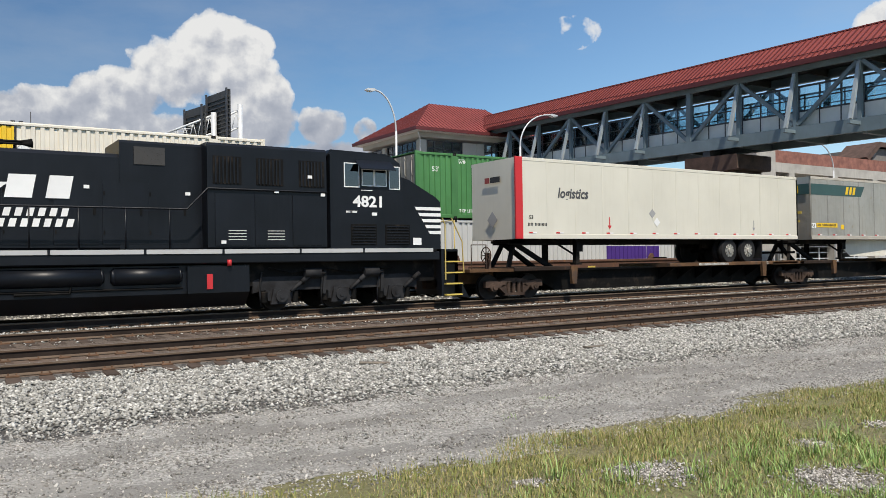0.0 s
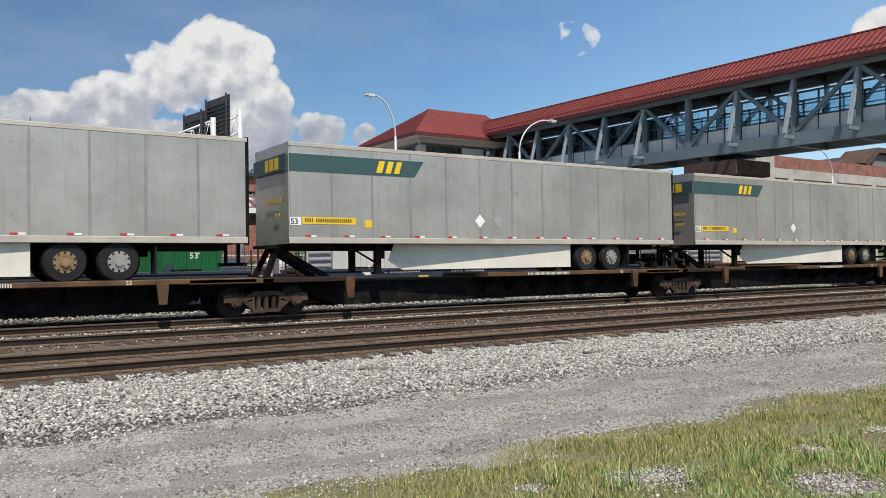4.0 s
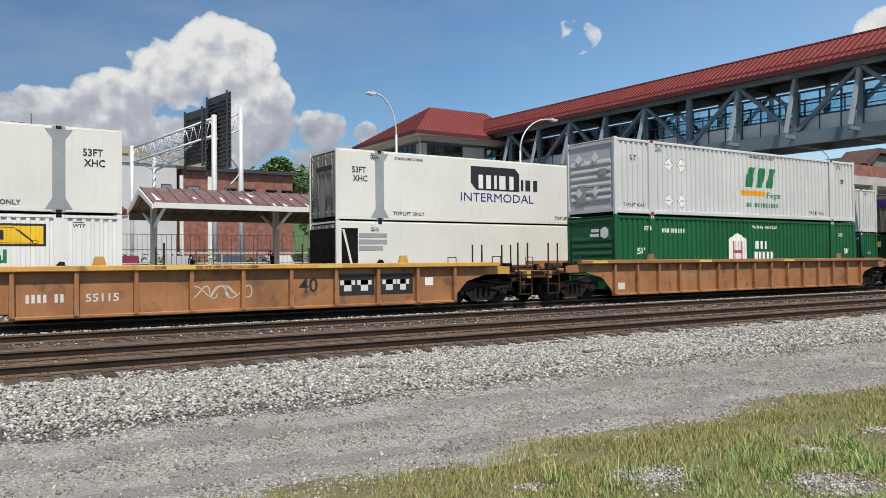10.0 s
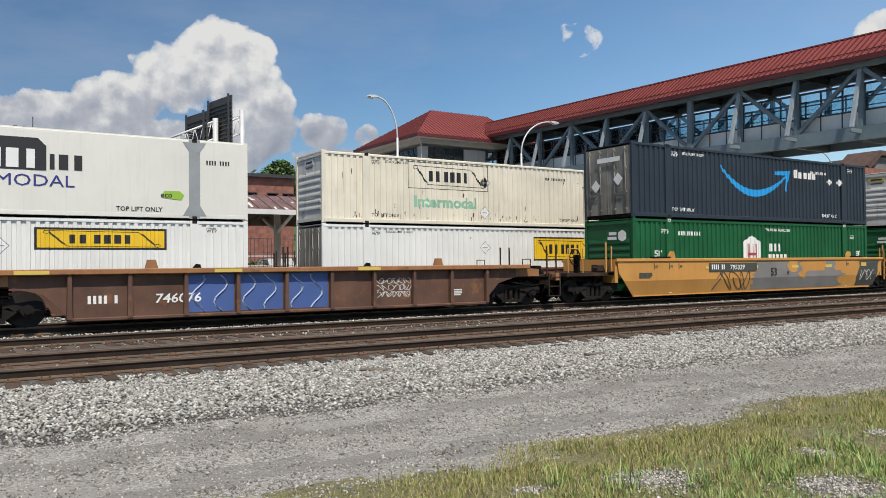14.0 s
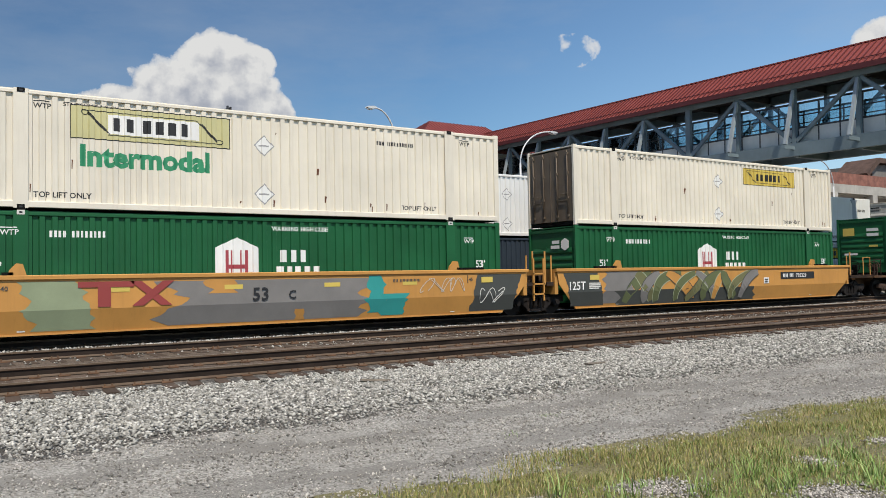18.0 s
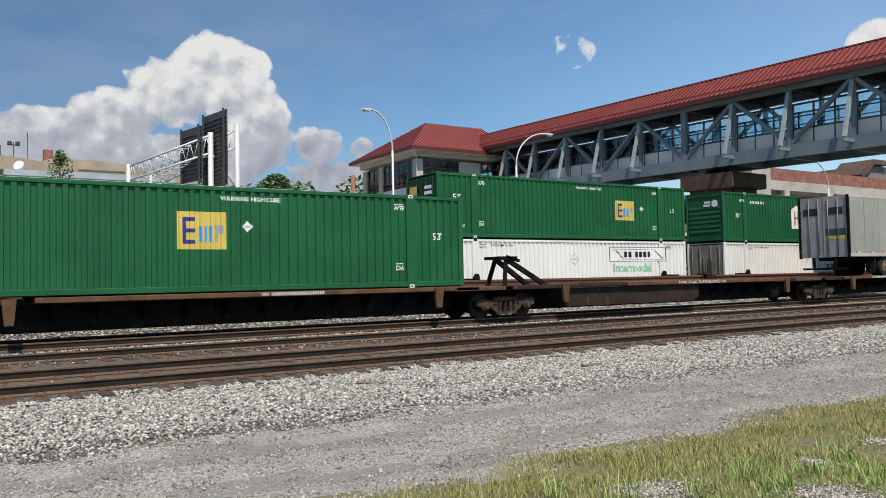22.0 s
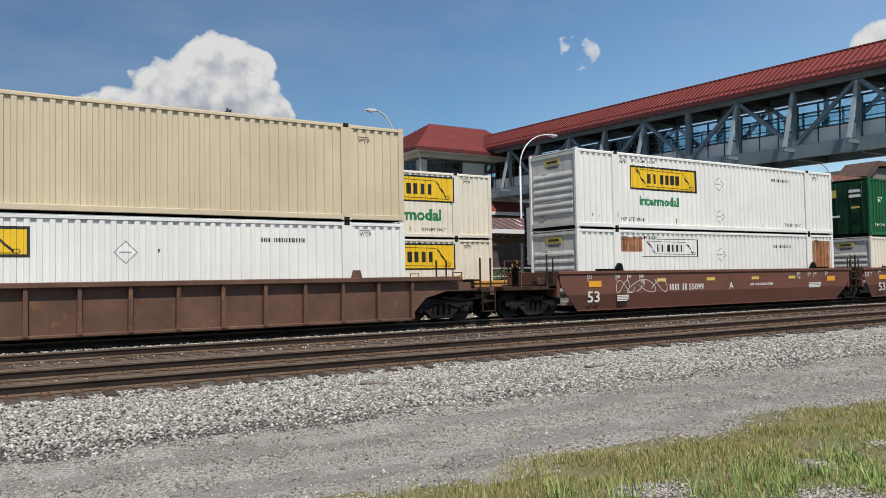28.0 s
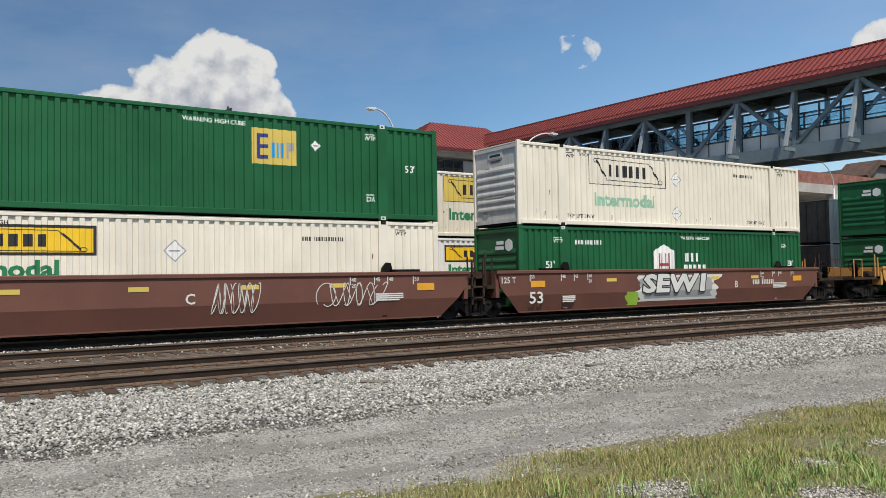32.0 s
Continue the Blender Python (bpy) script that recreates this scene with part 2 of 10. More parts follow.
# ---- mesh helpers ----
class Geo:
    """Vertices and faces of one mesh."""

    def __init__(self):
        self.v, self.f, self.smooth = [], [], []

    def add(self, verts, faces, smooth=False):
        n = len(self.v)
        self.v += [tuple(p) for p in verts]
        self.f += [tuple(i + n for i in f) for f in faces]
        self.smooth += [smooth] * len(faces)
        return self

    def box(self, x0, x1, y0, y1, z0, z1):
        v = [(x, y, z) for x in (x0, x1) for y in (y0, y1) for z in (z0, z1)]
        return self.add(v, [(0, 1, 3, 2), (4, 6, 7, 5), (0, 4, 5, 1), (2, 3, 7, 6), (0, 2, 6, 4), (1, 5, 7, 3)])

    def cham(self, x0, x1, y0, y1, z0, z1, c=0.02):
        """A box with its four long edges along x cut off."""
        poly = [(y0 + c, z0), (y1 - c, z0), (y1, z0 + c), (y1, z1 - c), (y1 - c, z1), (y0 + c, z1), (y0, z1 - c), (y0, z0 + c)]
        return self.prism(poly, "x", x0, x1)

    def prism(self, poly, axis, a0, a1, smooth=False):
        n = len(poly)
        put = {"x": lambda p, a: (a, p[0], p[1]), "y": lambda p, a: (p[0], a, p[1]), "z": lambda p, a: (p[0], p[1], a)}[axis]
        v = [put(p, a0) for p in poly] + [put(p, a1) for p in poly]
        area = sum(poly[i][0] * poly[(i + 1) % n][1] - poly[(i + 1) % n][0] * poly[i][1] for i in range(n))
        flip = (area > 0) == (axis == "y")
        f = [tuple(range(n - 1, -1, -1)), tuple(range(n, 2 * n))]
        f += [(i, (i + 1) % n, n + (i + 1) % n, n + i) for i in range(n)]
        if flip:
            f = [tuple(reversed(q)) for q in f]
        self.add(v, f[:2])
        return self._more(f[2:], smooth, len(v))

    def _more(self, faces, smooth, count):
        n = len(self.v) - count
        self.f += [tuple(i + n for i in f) for f in faces]
        self.smooth += [smooth] * len(faces)
        return self

    def cyl(self, p0, p1, r, n=12, r1=None, caps=True):
        p0, p1 = Vector(p0), Vector(p1)
        w = (p1 - p0).normalized()
        a = w.orthogonal().normalized()
        b = w.cross(a)
        r1 = r if r1 is None else r1
        ring = [(math.cos(2 * math.pi * i / n), math.sin(2 * math.pi * i / n)) for i in range(n)]
        v = [p0 + (a * c + b * s) * r for c, s in ring] + [p1 + (a * c + b * s) * r1 for c, s in ring]
        self.add(v, [(i, (i + 1) % n, n + (i + 1) % n, n + i) for i in range(n)], True)
        if caps:
            self._more([tuple(range(n - 1, -1, -1)), tuple(range(n, 2 * n))], False, len(v))
        return self

    def tube(self, points, r, n=8):
        """A bent round bar, its rings mitred at the bends."""
        pts = [Vector(p) for p in points]
        ways = [(b - a).normalized() for a, b in zip(pts, pts[1:])]
        side = ways[0].orthogonal().normalized()
        v, f = [], []
        for i, p in enumerate(pts):
            w = (ways[max(0, i - 1)] + ways[min(i, len(ways) - 1)]).normalized()
            side = (side - w * side.dot(w)).normalized()
            other = w.cross(side)
            v += [p + (side * math.cos(2 * math.pi * k / n) + other * math.sin(2 * math.pi * k / n)) * r for k in range(n)]
        for i in range(len(pts) - 1):
            f += [(i * n + k, i * n + (k + 1) % n, (i + 1) * n + (k + 1) % n, (i + 1) * n + k) for k in range(n)]
        return self.add(v, f, True)

    def beam(self, p0, p1, w, h):
        """A square bar between two points, w wide and h high."""
        p0, p1 = Vector(p0), Vector(p1)
        d = (p1 - p0).normalized()
        side = d.cross(Vector((0, 0, 1)))
        side = side.normalized() if side.length > 1e-4 else Vector((1, 0, 0))
        up = side.cross(d).normalized()
        o = [side * sx * w / 2 + up * sz * h / 2 for sx, sz in ((-1, -1), (1, -1), (1, 1), (-1, 1))]
        v = [p0 + q for q in o] + [p1 + q for q in o]
        return self.add(v, [(3, 2, 1, 0), (4, 5, 6, 7), (0, 1, 5, 4), (1, 2, 6, 5), (2, 3, 7, 6), (3, 0, 4, 7)])

    def mesh(self, name):
        me = bpy.data.meshes.new(name)
        me.from_pydata(self.v, [], self.f)
        me.polygons.foreach_set("use_smooth", self.smooth)
        me.update()
        return me


SHARED = {}


def part(name, geo, material, parent=None, label="", at=None):
    """Links one mesh under a thing or a part. geo: a Geo or a ready mesh; the material sits on the object."""
    me = geo.mesh(name) if isinstance(geo, Geo) else geo
    ob = new(name, me)
    if not me.materials:
        me.materials.append(None)
    ob.material_slots[0].link = "OBJECT"
    ob.material_slots[0].material = material
    if parent is not None:
        ob.parent = parent
    if at is not None:
        ob.matrix_basis = at if isinstance(at, Matrix) else Matrix.Translation(at)
    if label:
        ob["label"] = label
    return ob


def shared(key, make):
    if key not in SHARED:
        SHARED[key] = make().mesh(key if isinstance(key, str) else key[0])
    return SHARED[key]


def thing(name, label, category, group="", at=(0, 0, 0)):
    ob = new(name)
    ob.empty_display_size = 0.3
    ob.matrix_basis = at if isinstance(at, Matrix) else Matrix.Translation(at)
    return tagged(ob, label, category, group)


RIBBED = {}                          # things whose near side is corrugated: thing -> length


def rib_shape(length):
    """x and depth of every fold of a corrugated side."""
    x0, x1 = 0.16, length - 0.16
    n = max(1, round((x1 - x0) / RIB_PITCH))
    step = (x1 - x0) / n
    folds = []
    for i in range(n):
        a = x0 + i * step
        folds += [(a, 0.0), (a + step * 0.42, 0.0), (a + step * 0.49, RIB_DEPTH), (a + step * 0.93, RIB_DEPTH)]
    return folds + [(x1, 0.0)]


RIB_PITCH, RIB_DEPTH = 0.276, 0.046


def follow_ribs(me, length, lift):
    """Bends a flat painted mark, given in its box's space, over the folds of the corrugated side."""
    folds = rib_shape(length)
    bm = bmesh.new()
    bm.from_mesh(me)
    lo, hi = min(v.co.x for v in bm.verts), max(v.co.x for v in bm.verts)
    for x, _ in folds:
        if lo < x < hi:
            bmesh.ops.bisect_plane(bm, geom=bm.verts[:] + bm.edges[:] + bm.faces[:], dist=1e-5, plane_co=(x, 0, 0), plane_no=(1, 0, 0))
    xs, ds = [f[0] for f in folds], [f[1] for f in folds]
    for v in bm.verts:
        y = -1.288 + float(np.interp(v.co.x, xs, ds)) - lift
        if abs(v.co.x - 1.98) < 0.161 or abs(v.co.x - length + 1.98) < 0.161:
            y = -1.3285 - lift
        v.co.y = y
    bm.to_mesh(me)
    bm.free()
    return me


def flat_outline(pts, name):
    me = bpy.data.meshes.new(name)
    area = sum(p[0] * q[1] - q[0] * p[1] for p, q in zip(pts, pts[1:] + pts[:1]))
    pts = pts if area > 0 else pts[::-1]
    me.from_pydata([(x, 0.0, z) for x, z in pts], [], [tuple(range(len(pts)))])
    return me


def lettering(text, height, squeeze=1.0, slant=0.0, bold=0.016):
    """Flat letters in the x-z plane facing -y, left edge at 0, height in metres."""
    key = ("lettering", text, height, squeeze, slant, bold)
    if key in SHARED:
        return SHARED[key]
    cu = bpy.data.curves.new("lettering", "FONT")
    cu.body, cu.size, cu.shear, cu.offset = text, height * 1.38, slant, bold * height * 1.38
    cu.resolution_u = 2
    ob = bpy.data.objects.new("lettering", cu)
    me = bpy.data.meshes.new_from_object(ob)
    bpy.data.objects.remove(ob)
    me.transform(Matrix.Rotation(radians(90), 4, "X") @ Matrix.Diagonal((squeeze, 1, 1, 1)))
    me.name = "lettering"
    SHARED[key] = me
    return me


def write(parent, text, x, y, z, height, material, squeeze=1.0, slant=0.0, turn=0.0, bold=0.016):
    if text in ("WTP", "DA"):
        plate(parent, x, x + height * 0.9 * len(text), y, z + height * 1.22, z + height * 1.42, material, "overline")
    me = lettering(text, height, squeeze, slant, bold)
    if parent in RIBBED and not turn:
        me = me.copy()
        me.transform(Matrix.Translation((x, 0, z)))
        return part("lettering", follow_ribs(me, RIBBED[parent], 0.0022 + max(0.0, YS - y)), material, parent)
    return part("lettering", me, material, parent, at=pose(x, y - 0.002, z, 0, 0, turn))


def mark(parent, pts, y, material, name, label="", thick=0.004):
    """One painted shape on a side that faces -y; on corrugated boxes it follows the folds."""
    if parent in RIBBED:
        return part(name, follow_ribs(flat_outline(pts, name), RIBBED[parent], 0.0018 + max(0.0, YS - y)), material, parent, label)
    return part(name, Geo().prism(pts, "y", y - thick, y + thick), material, parent, label)


def bars(parent, x, y, z, width, height, material, n=1, gap=0.4, name="marking"):
    """Plain bars that stand for small writing, on a side that faces -y: lines, or one row of short bars."""
    step = height / (n + (n - 1) * gap)
    if n == 1 and width > 3 * height:
        v, f, a, k = [], [], x, 0
        while a + height * 0.6 <= x + width:
            if k != 4:
                i = len(v)
                v += [(a, y, z), (a + height * 0.36, y, z), (a + height * 0.36, y, z + height), (a, y, z + height)]
                f.append((i, i + 1, i + 2, i + 3))
            a, k = a + height * 0.62, k + 1
        me = bpy.data.meshes.new(name)
        me.from_pydata(v, [], f)
        if parent in RIBBED:
            follow_ribs(me, RIBBED[parent], 0.0018 + max(0.0, YS - y))
        return part(name, me, material, parent)
    for i in range(n):
        z0, x1 = z + i * step * (1 + gap), x + width * (1 if i else 0.86)
        ob = mark(parent, [(x, z0), (x1, z0), (x1, z0 + step), (x, z0 + step)], y, material, name)
    return ob


def plate(parent, x0, x1, y, z0, z1, material, name="panel", label="", lean=0.0):
    """A thin flat sheet on a side that faces -y; lean shifts its top to the right."""
    return mark(parent, [(x0, z0), (x1, z0), (x1 + lean, z1), (x0 + lean, z1)], y, material, name, label)


def name_shapes(parent, x, y, z, widths, h, paint, gap=0.12, slant=0.0, weight=0.72):
    """A row of plain upright bars standing for a name that is not lettered."""
    for w in widths:
        b = x + w * weight
        mark(parent, [(x, z), (b, z), (b + slant * h, z + h), (x + slant * h, z + h)], y, paint, "name_bar", thick=0.002)
        x += w + gap * h


def poly_plate(parent, pts, y, material, name="emblem", label="", thick=0.004):
    return mark(parent, pts, y, material, name, label, thick)

# ---- ground and tracks ----
# ballast bed, coloured dark to stand for the shaded gaps between loose stones
M_BALLAST = ground_surface("ballast", [(0.05, 0.045, 0.04), (0.11, 0.102, 0.09), (0.20, 0.188, 0.168)], 22.0, bump=1.0)
M_GRAVEL = ground_surface("gravel", [(0.155, 0.148, 0.131), (0.345, 0.332, 0.299), (0.58, 0.56, 0.514)], 44.0, bump=0.7,
                          patch=(0.265, 0.253, 0.226), distance=0.014)
M_RUT = ground_surface("rut_gravel", [(0.14, 0.133, 0.118), (0.25, 0.239, 0.214), (0.37, 0.355, 0.321)], 60.0, bump=0.5, patch=(0.20, 0.189, 0.168), distance=0.01)
# oil-stained ballast under the trains, darkened further to hold their shade
M_SHADED_OIL = ground_surface("shaded_oily_ballast", [(0.018, 0.016, 0.014), (0.04, 0.036, 0.031), (0.085, 0.077, 0.067)], 20.0, bump=1.0)
M_FOUL = ground_surface("fouled_ballast", [(0.055, 0.04, 0.03), (0.11, 0.083, 0.062), (0.19, 0.15, 0.115)], 34.0, bump=0.7, patch=(0.13, 0.088, 0.062), distance=0.015)
# rail webs: the shade of the overhanging head is put into this dark colour
M_SHADED_WEB = surface("shaded_rail_web", (0.036, 0.026, 0.021), 0.8, vary=0.3, size=0.7, gloss=0.1)
M_SOIL = ground_surface("soil", [(0.11, 0.098, 0.045), (0.20, 0.178, 0.085), (0.30, 0.27, 0.15)], 34.0, bump=0.7, patch=(0.17, 0.165, 0.065))
M_STONE = island_surface("stone", [(0.0, (0.12, 0.116, 0.102)), (0.25, (0.25, 0.242, 0.215)), (0.75, (0.41, 0.397, 0.355)), (1.0, (0.64, 0.62, 0.565))], 0.9)
M_PEBBLE = island_surface("pebble", [(0.0, (0.12, 0.11, 0.095)), (0.6, (0.32, 0.30, 0.265)), (1.0, (0.60, 0.565, 0.51))], 0.9)
M_GRASS = island_surface("grass", [(0.0, (0.11, 0.14, 0.03)), (0.4, (0.25, 0.26, 0.06)), (0.7, (0.36, 0.32, 0.11)), (0.86, (0.36, 0.25, 0.12)), (1.0, (0.52, 0.47, 0.24))], 0.7)
M_WEED = island_surface("weed", [(0.0, (0.14, 0.24, 0.045)), (0.6, (0.24, 0.36, 0.09)), (1.0, (0.36, 0.47, 0.17))], 0.55)
M_TIE = surface("tie_wood", (0.085, 0.062, 0.048), 0.85, vary=0.35, size=0.5, grain=40, bump=0.5, dirt=(0.12, 0.085, 0.062), dirt_amount=0.3, piece=0.4, gloss=0.2)
M_RAIL = surface("rail_rust", (0.135, 0.098, 0.070), 0.75, vary=0.2, size=0.8, grain=60, bump=0.2, dirt=(0.10, 0.062, 0.042), dirt_amount=0.25, gloss=0.15)
M_RAILTOP = surface("rail_worn_top", (0.24, 0.19, 0.15), 0.5, metal=0.4, vary=0.1, size=2.0)
M_PLATE = surface("tie_plate_rust", (0.16, 0.092, 0.055), 0.8, vary=0.3, size=0.2, grain=60, gloss=0.2)

BALLAST_Z, BALLAST_LOW, ROAD_Z = -0.235, -0.30, -0.36
TOR = 0.26                         # rail tops of the busy tracks over those of the nearest one


def ground_height(x, y):
    if y < 6.7:
        z = ROAD_Z + 0.10 * min(1.0, (6.7 - y) / 2.0)
    elif y < 10.4:
        z = ROAD_Z - 0.035 * math.exp(-((y - 7.6) / 0.35) ** 2) - 0.035 * math.exp(-((y - 9.3) / 0.35) ** 2)
    elif y < 13.0:
        k = (y - 10.4) / 2.6
        z = ROAD_Z + (BALLAST_LOW - ROAD_Z) * k * k * (3 - 2 * k)
    elif y < 14.85:
        z = BALLAST_LOW + 0.02 * (y - 13.0) / 1.85
    elif y < 17.0:
        z = -0.192 + 0.066 * (y - 15.0)
    elif y < 17.2:
        z = BALLAST_Z + 0.09
    elif y < 18.0:
        z = BALLAST_Z + 0.09 + 0.115 * (y - 17.2) / 0.8
    elif y < 20.0:
        z = -0.012
    elif y < 20.6:
        z = -0.012 + 0.067 * (y - 20.0) / 0.6
    elif y < 33.0:
        z = BALLAST_Z + 0.29
    else:
        z = BALLAST_Z
    if -30 < x < 70 and y < 14:
        z += 0.03 * (noise.noise((x * 0.5, y * 0.8, 0.0))) + 0.018 * noise.noise((x * 1.9, y * 1.9, 3.0))
    return z


def build_ground():
    xs = [-2500, -700, -200, -80, -40] + [-30 + 0.5 * i for i in range(201)] + [85, 110, 160, 400, 900, 2500]
    ys = [-2000, -400, -80, -20, -8, -3] + [-1 + 0.3 * i for i in range(52)] + [14.6, 14.85, 15.2, 15.8, 16.4, 16.95, 17.05, 17.25, 17.6, 18, 19, 20, 20.3, 20.6, 20.9, 21.4, 22, 24.3, 27, 29.5, 31, 33, 34, 60, 120, 400, 3000]
    verts = [(x, y, ground_height(x, y)) for y in ys for x in xs]
    nx = len(xs)
    me = bpy.data.meshes.new("ground")
    faces = [(j * nx + i, j * nx + i + 1, (j + 1) * nx + i + 1, (j + 1) * nx + i) for j in range(len(ys) - 1) for i in range(nx - 1)]
    me.from_pydata(verts, [], faces)
    for m in (M_SOIL, M_GRAVEL, M_BALLAST, M_SHADED_OIL, M_RUT, M_FOUL):
        me.materials.append(m)
    k = 0
    for j in range(len(ys) - 1):
        for i in range(nx - 1):
            y = (ys[j] + ys[j + 1]) / 2 + 0.25 * math.sin(xs[i] * 1.7) + 0.2 * math.sin(xs[i] * 0.45)
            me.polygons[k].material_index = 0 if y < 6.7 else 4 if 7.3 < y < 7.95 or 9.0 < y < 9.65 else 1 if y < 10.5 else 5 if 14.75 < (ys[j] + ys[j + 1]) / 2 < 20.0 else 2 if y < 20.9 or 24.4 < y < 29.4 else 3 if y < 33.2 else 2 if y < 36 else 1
            k += 1
    me.polygons.foreach_set("use_smooth", [True] * len(me.polygons))
    ob = new("ground", me)
    tagged(ob, "gravel service road, ballast and dry grass beside railway tracks", "ground", kind="structure")


def scatter_mesh(name, places, sizes, material, label, category, flat=0.75):
    """Many small irregular stones in one mesh."""
    n = len(places)
    rng = np.random.RandomState(len(name) + n)
    base = np.array([(1, 0, 0), (-1, 0, 0), (0, 1, 0), (0, -1, 0), (0, 0, 1), (0, 0, -1)], float)
    tri = np.array([(0, 2, 4), (2, 1, 4), (1, 3, 4), (3, 0, 4), (2, 0, 5), (1, 2, 5), (3, 1, 5), (0, 3, 5)])
    v = base[None] * rng.uniform(0.55, 1.25, (n, 6, 1)) + rng.uniform(-0.28, 0.28, (n, 6, 3))
    ang = rng.uniform(0, 6.283, n)
    c, s = np.cos(ang)[:, None], np.sin(ang)[:, None]
    x, y = v[:, :, 0] * 1.2, v[:, :, 1] * 0.85
    tilt = rng.uniform(-0.5, 0.5, (n, 1))
    z = v[:, :, 2] * flat + x * tilt
    v = np.stack([x * c - y * s, x * s + y * c, z], -1) * np.asarray(sizes)[:, None, None] + np.asarray(places)[:, None, :]
    f = (tri[None] + 6 * np.arange(n)[:, None, None]).reshape(-1, 3)
    me = bpy.data.meshes.new(name)
    me.vertices.add(n * 6)
    me.vertices.foreach_set("co", v.reshape(-1))
    me.loops.add(len(f) * 3)
    me.loops.foreach_set("vertex_index", f.reshape(-1))
    me.polygons.add(len(f))
    me.polygons.foreach_set("loop_start", np.arange(len(f)) * 3)
    me.update(calc_edges=True)
    me.materials.append(material)
    return tagged(new(name, me), label, category, kind="stuff")


BARE = [(5.35, 4.87, 0.44), (7.35, 4.62, 0.22), (6.35, 3.75, 0.45), (4.35, 5.3, 0.16), (8.9, 4.7, 0.25)]     # stony patches in the grass


def build_stones():
    rng = np.random.RandomState(4)
    places, sizes = [], []
    for count, x0, x1, y0, y1, r0, r1 in ((46000, -1, 16, 9.9, 14.75, 0.02, 0.045), (34000, 16, 44, 10.0, 14.75, 0.024, 0.05),
                                          (5000, -1, 44, 13.9, 14.72, 0.024, 0.045), (900, -1, 44, 15.2, 16.4, 0.02, 0.04), (1500, -1, 44, 17.3, 20.0, 0.02, 0.04), (9000, -1, 60, 20.1, 21.1, 0.025, 0.05),
                                          (5000, 2, 60, 24.0, 27.0, 0.04, 0.07), (4000, 2, 60, 27.5, 30.5, 0.04, 0.07)):
        for _ in range(count):
            x, y = rng.uniform(x0, x1), rng.uniform(y0, y1)
            if y < 11.4 and rng.rand() > ((y - 9.8) / 1.6) ** 1.5:
                continue
            r = rng.uniform(r0, r1)
            sink = 0.03 if 14.8 < y < 16.8 else 0.0
            if 14.2 < y < 14.8:
                sink = -0.05 * noise.noise((x * 1.3, y * 2.0, 1.0)) - 0.01
            places.append((x, y, ground_height(x, y) + r * 0.45 - sink))
            sizes.append(r)
    scatter_mesh("ballast_stones", places, sizes, M_STONE, "loose pale grey limestone ballast beside the tracks", "ballast", 0.6)
    places, sizes = [], []
    for _ in range(80000):
        x, y = rng.uniform(-1, 34), rng.uniform(6.2, 10.9)
        if abs(y - 7.6) < 0.35 or abs(y - 9.3) < 0.35:
            if rng.rand() < 0.45:
                continue
        r = rng.uniform(0.007, 0.017) if rng.rand() < 0.95 else rng.uniform(0.017, 0.03)
        places.append((x, y, ground_height(x, y) + r * 0.3))
        sizes.append(r)
    for a, b, span in BARE:        # bare stony patches in the grass
        for _ in range(int(6500 * span * span)):
            x, y = rng.normal(a, span * 0.5), rng.normal(b, span * 0.5)
            r = rng.uniform(0.007, 0.021)
            places.append((x, y, ground_height(x, y) + r * 0.35))
            sizes.append(r)
    scatter_mesh("gravel_stones", places, sizes, M_PEBBLE, "scattered small grey gravel on a service road", "gravel")


def blades(name, rows, material, label):
    """rows: x, y, height, width, lean direction, lean. Each blade is a bent strip of two quads and a tip."""
    r = np.array(rows)
    n = len(r)
    z = np.array([ground_height(a, b) for a, b in r[:, :2]])
    d = np.stack([np.cos(r[:, 4]), np.sin(r[:, 4])], -1)
    side = np.stack([-d[:, 1], d[:, 0]], -1) * r[:, 3:4] / 2
    v = np.zeros((n, 5, 3))
    for i, (k, w) in enumerate(((0, 1), (0, -1), (0.55, 0.8), (0.55, -0.8), (1, 0))):
        off = d * (r[:, 5:6] * k * k) * r[:, 2:3] + side * w
        v[:, i, :2] = r[:, :2] + off
        v[:, i, 2] = z - 0.01 + r[:, 2] * k * (1 - 0.35 * r[:, 5] * k)
    f3 = np.array([(0, 1, 3), (0, 3, 2), (2, 3, 4)])
    f = (f3[None] + 5 * np.arange(n)[:, None, None]).reshape(-1, 3)
    me = bpy.data.meshes.new(name)
    me.vertices.add(n * 5)
    me.vertices.foreach_set("co", v.reshape(-1))
    me.loops.add(len(f) * 3)
    me.loops.foreach_set("vertex_index", f.reshape(-1))
    me.polygons.add(len(f))
    me.polygons.foreach_set("loop_start", np.arange(len(f)) * 3)
    me.update(calc_edges=True)
    me.materials.append(material)
    return tagged(new(name, me), label, "grass", kind="stuff")




def bareness(x, y):
    return max(1 - math.hypot(x - a, y - b) / r for a, b, r in BARE)


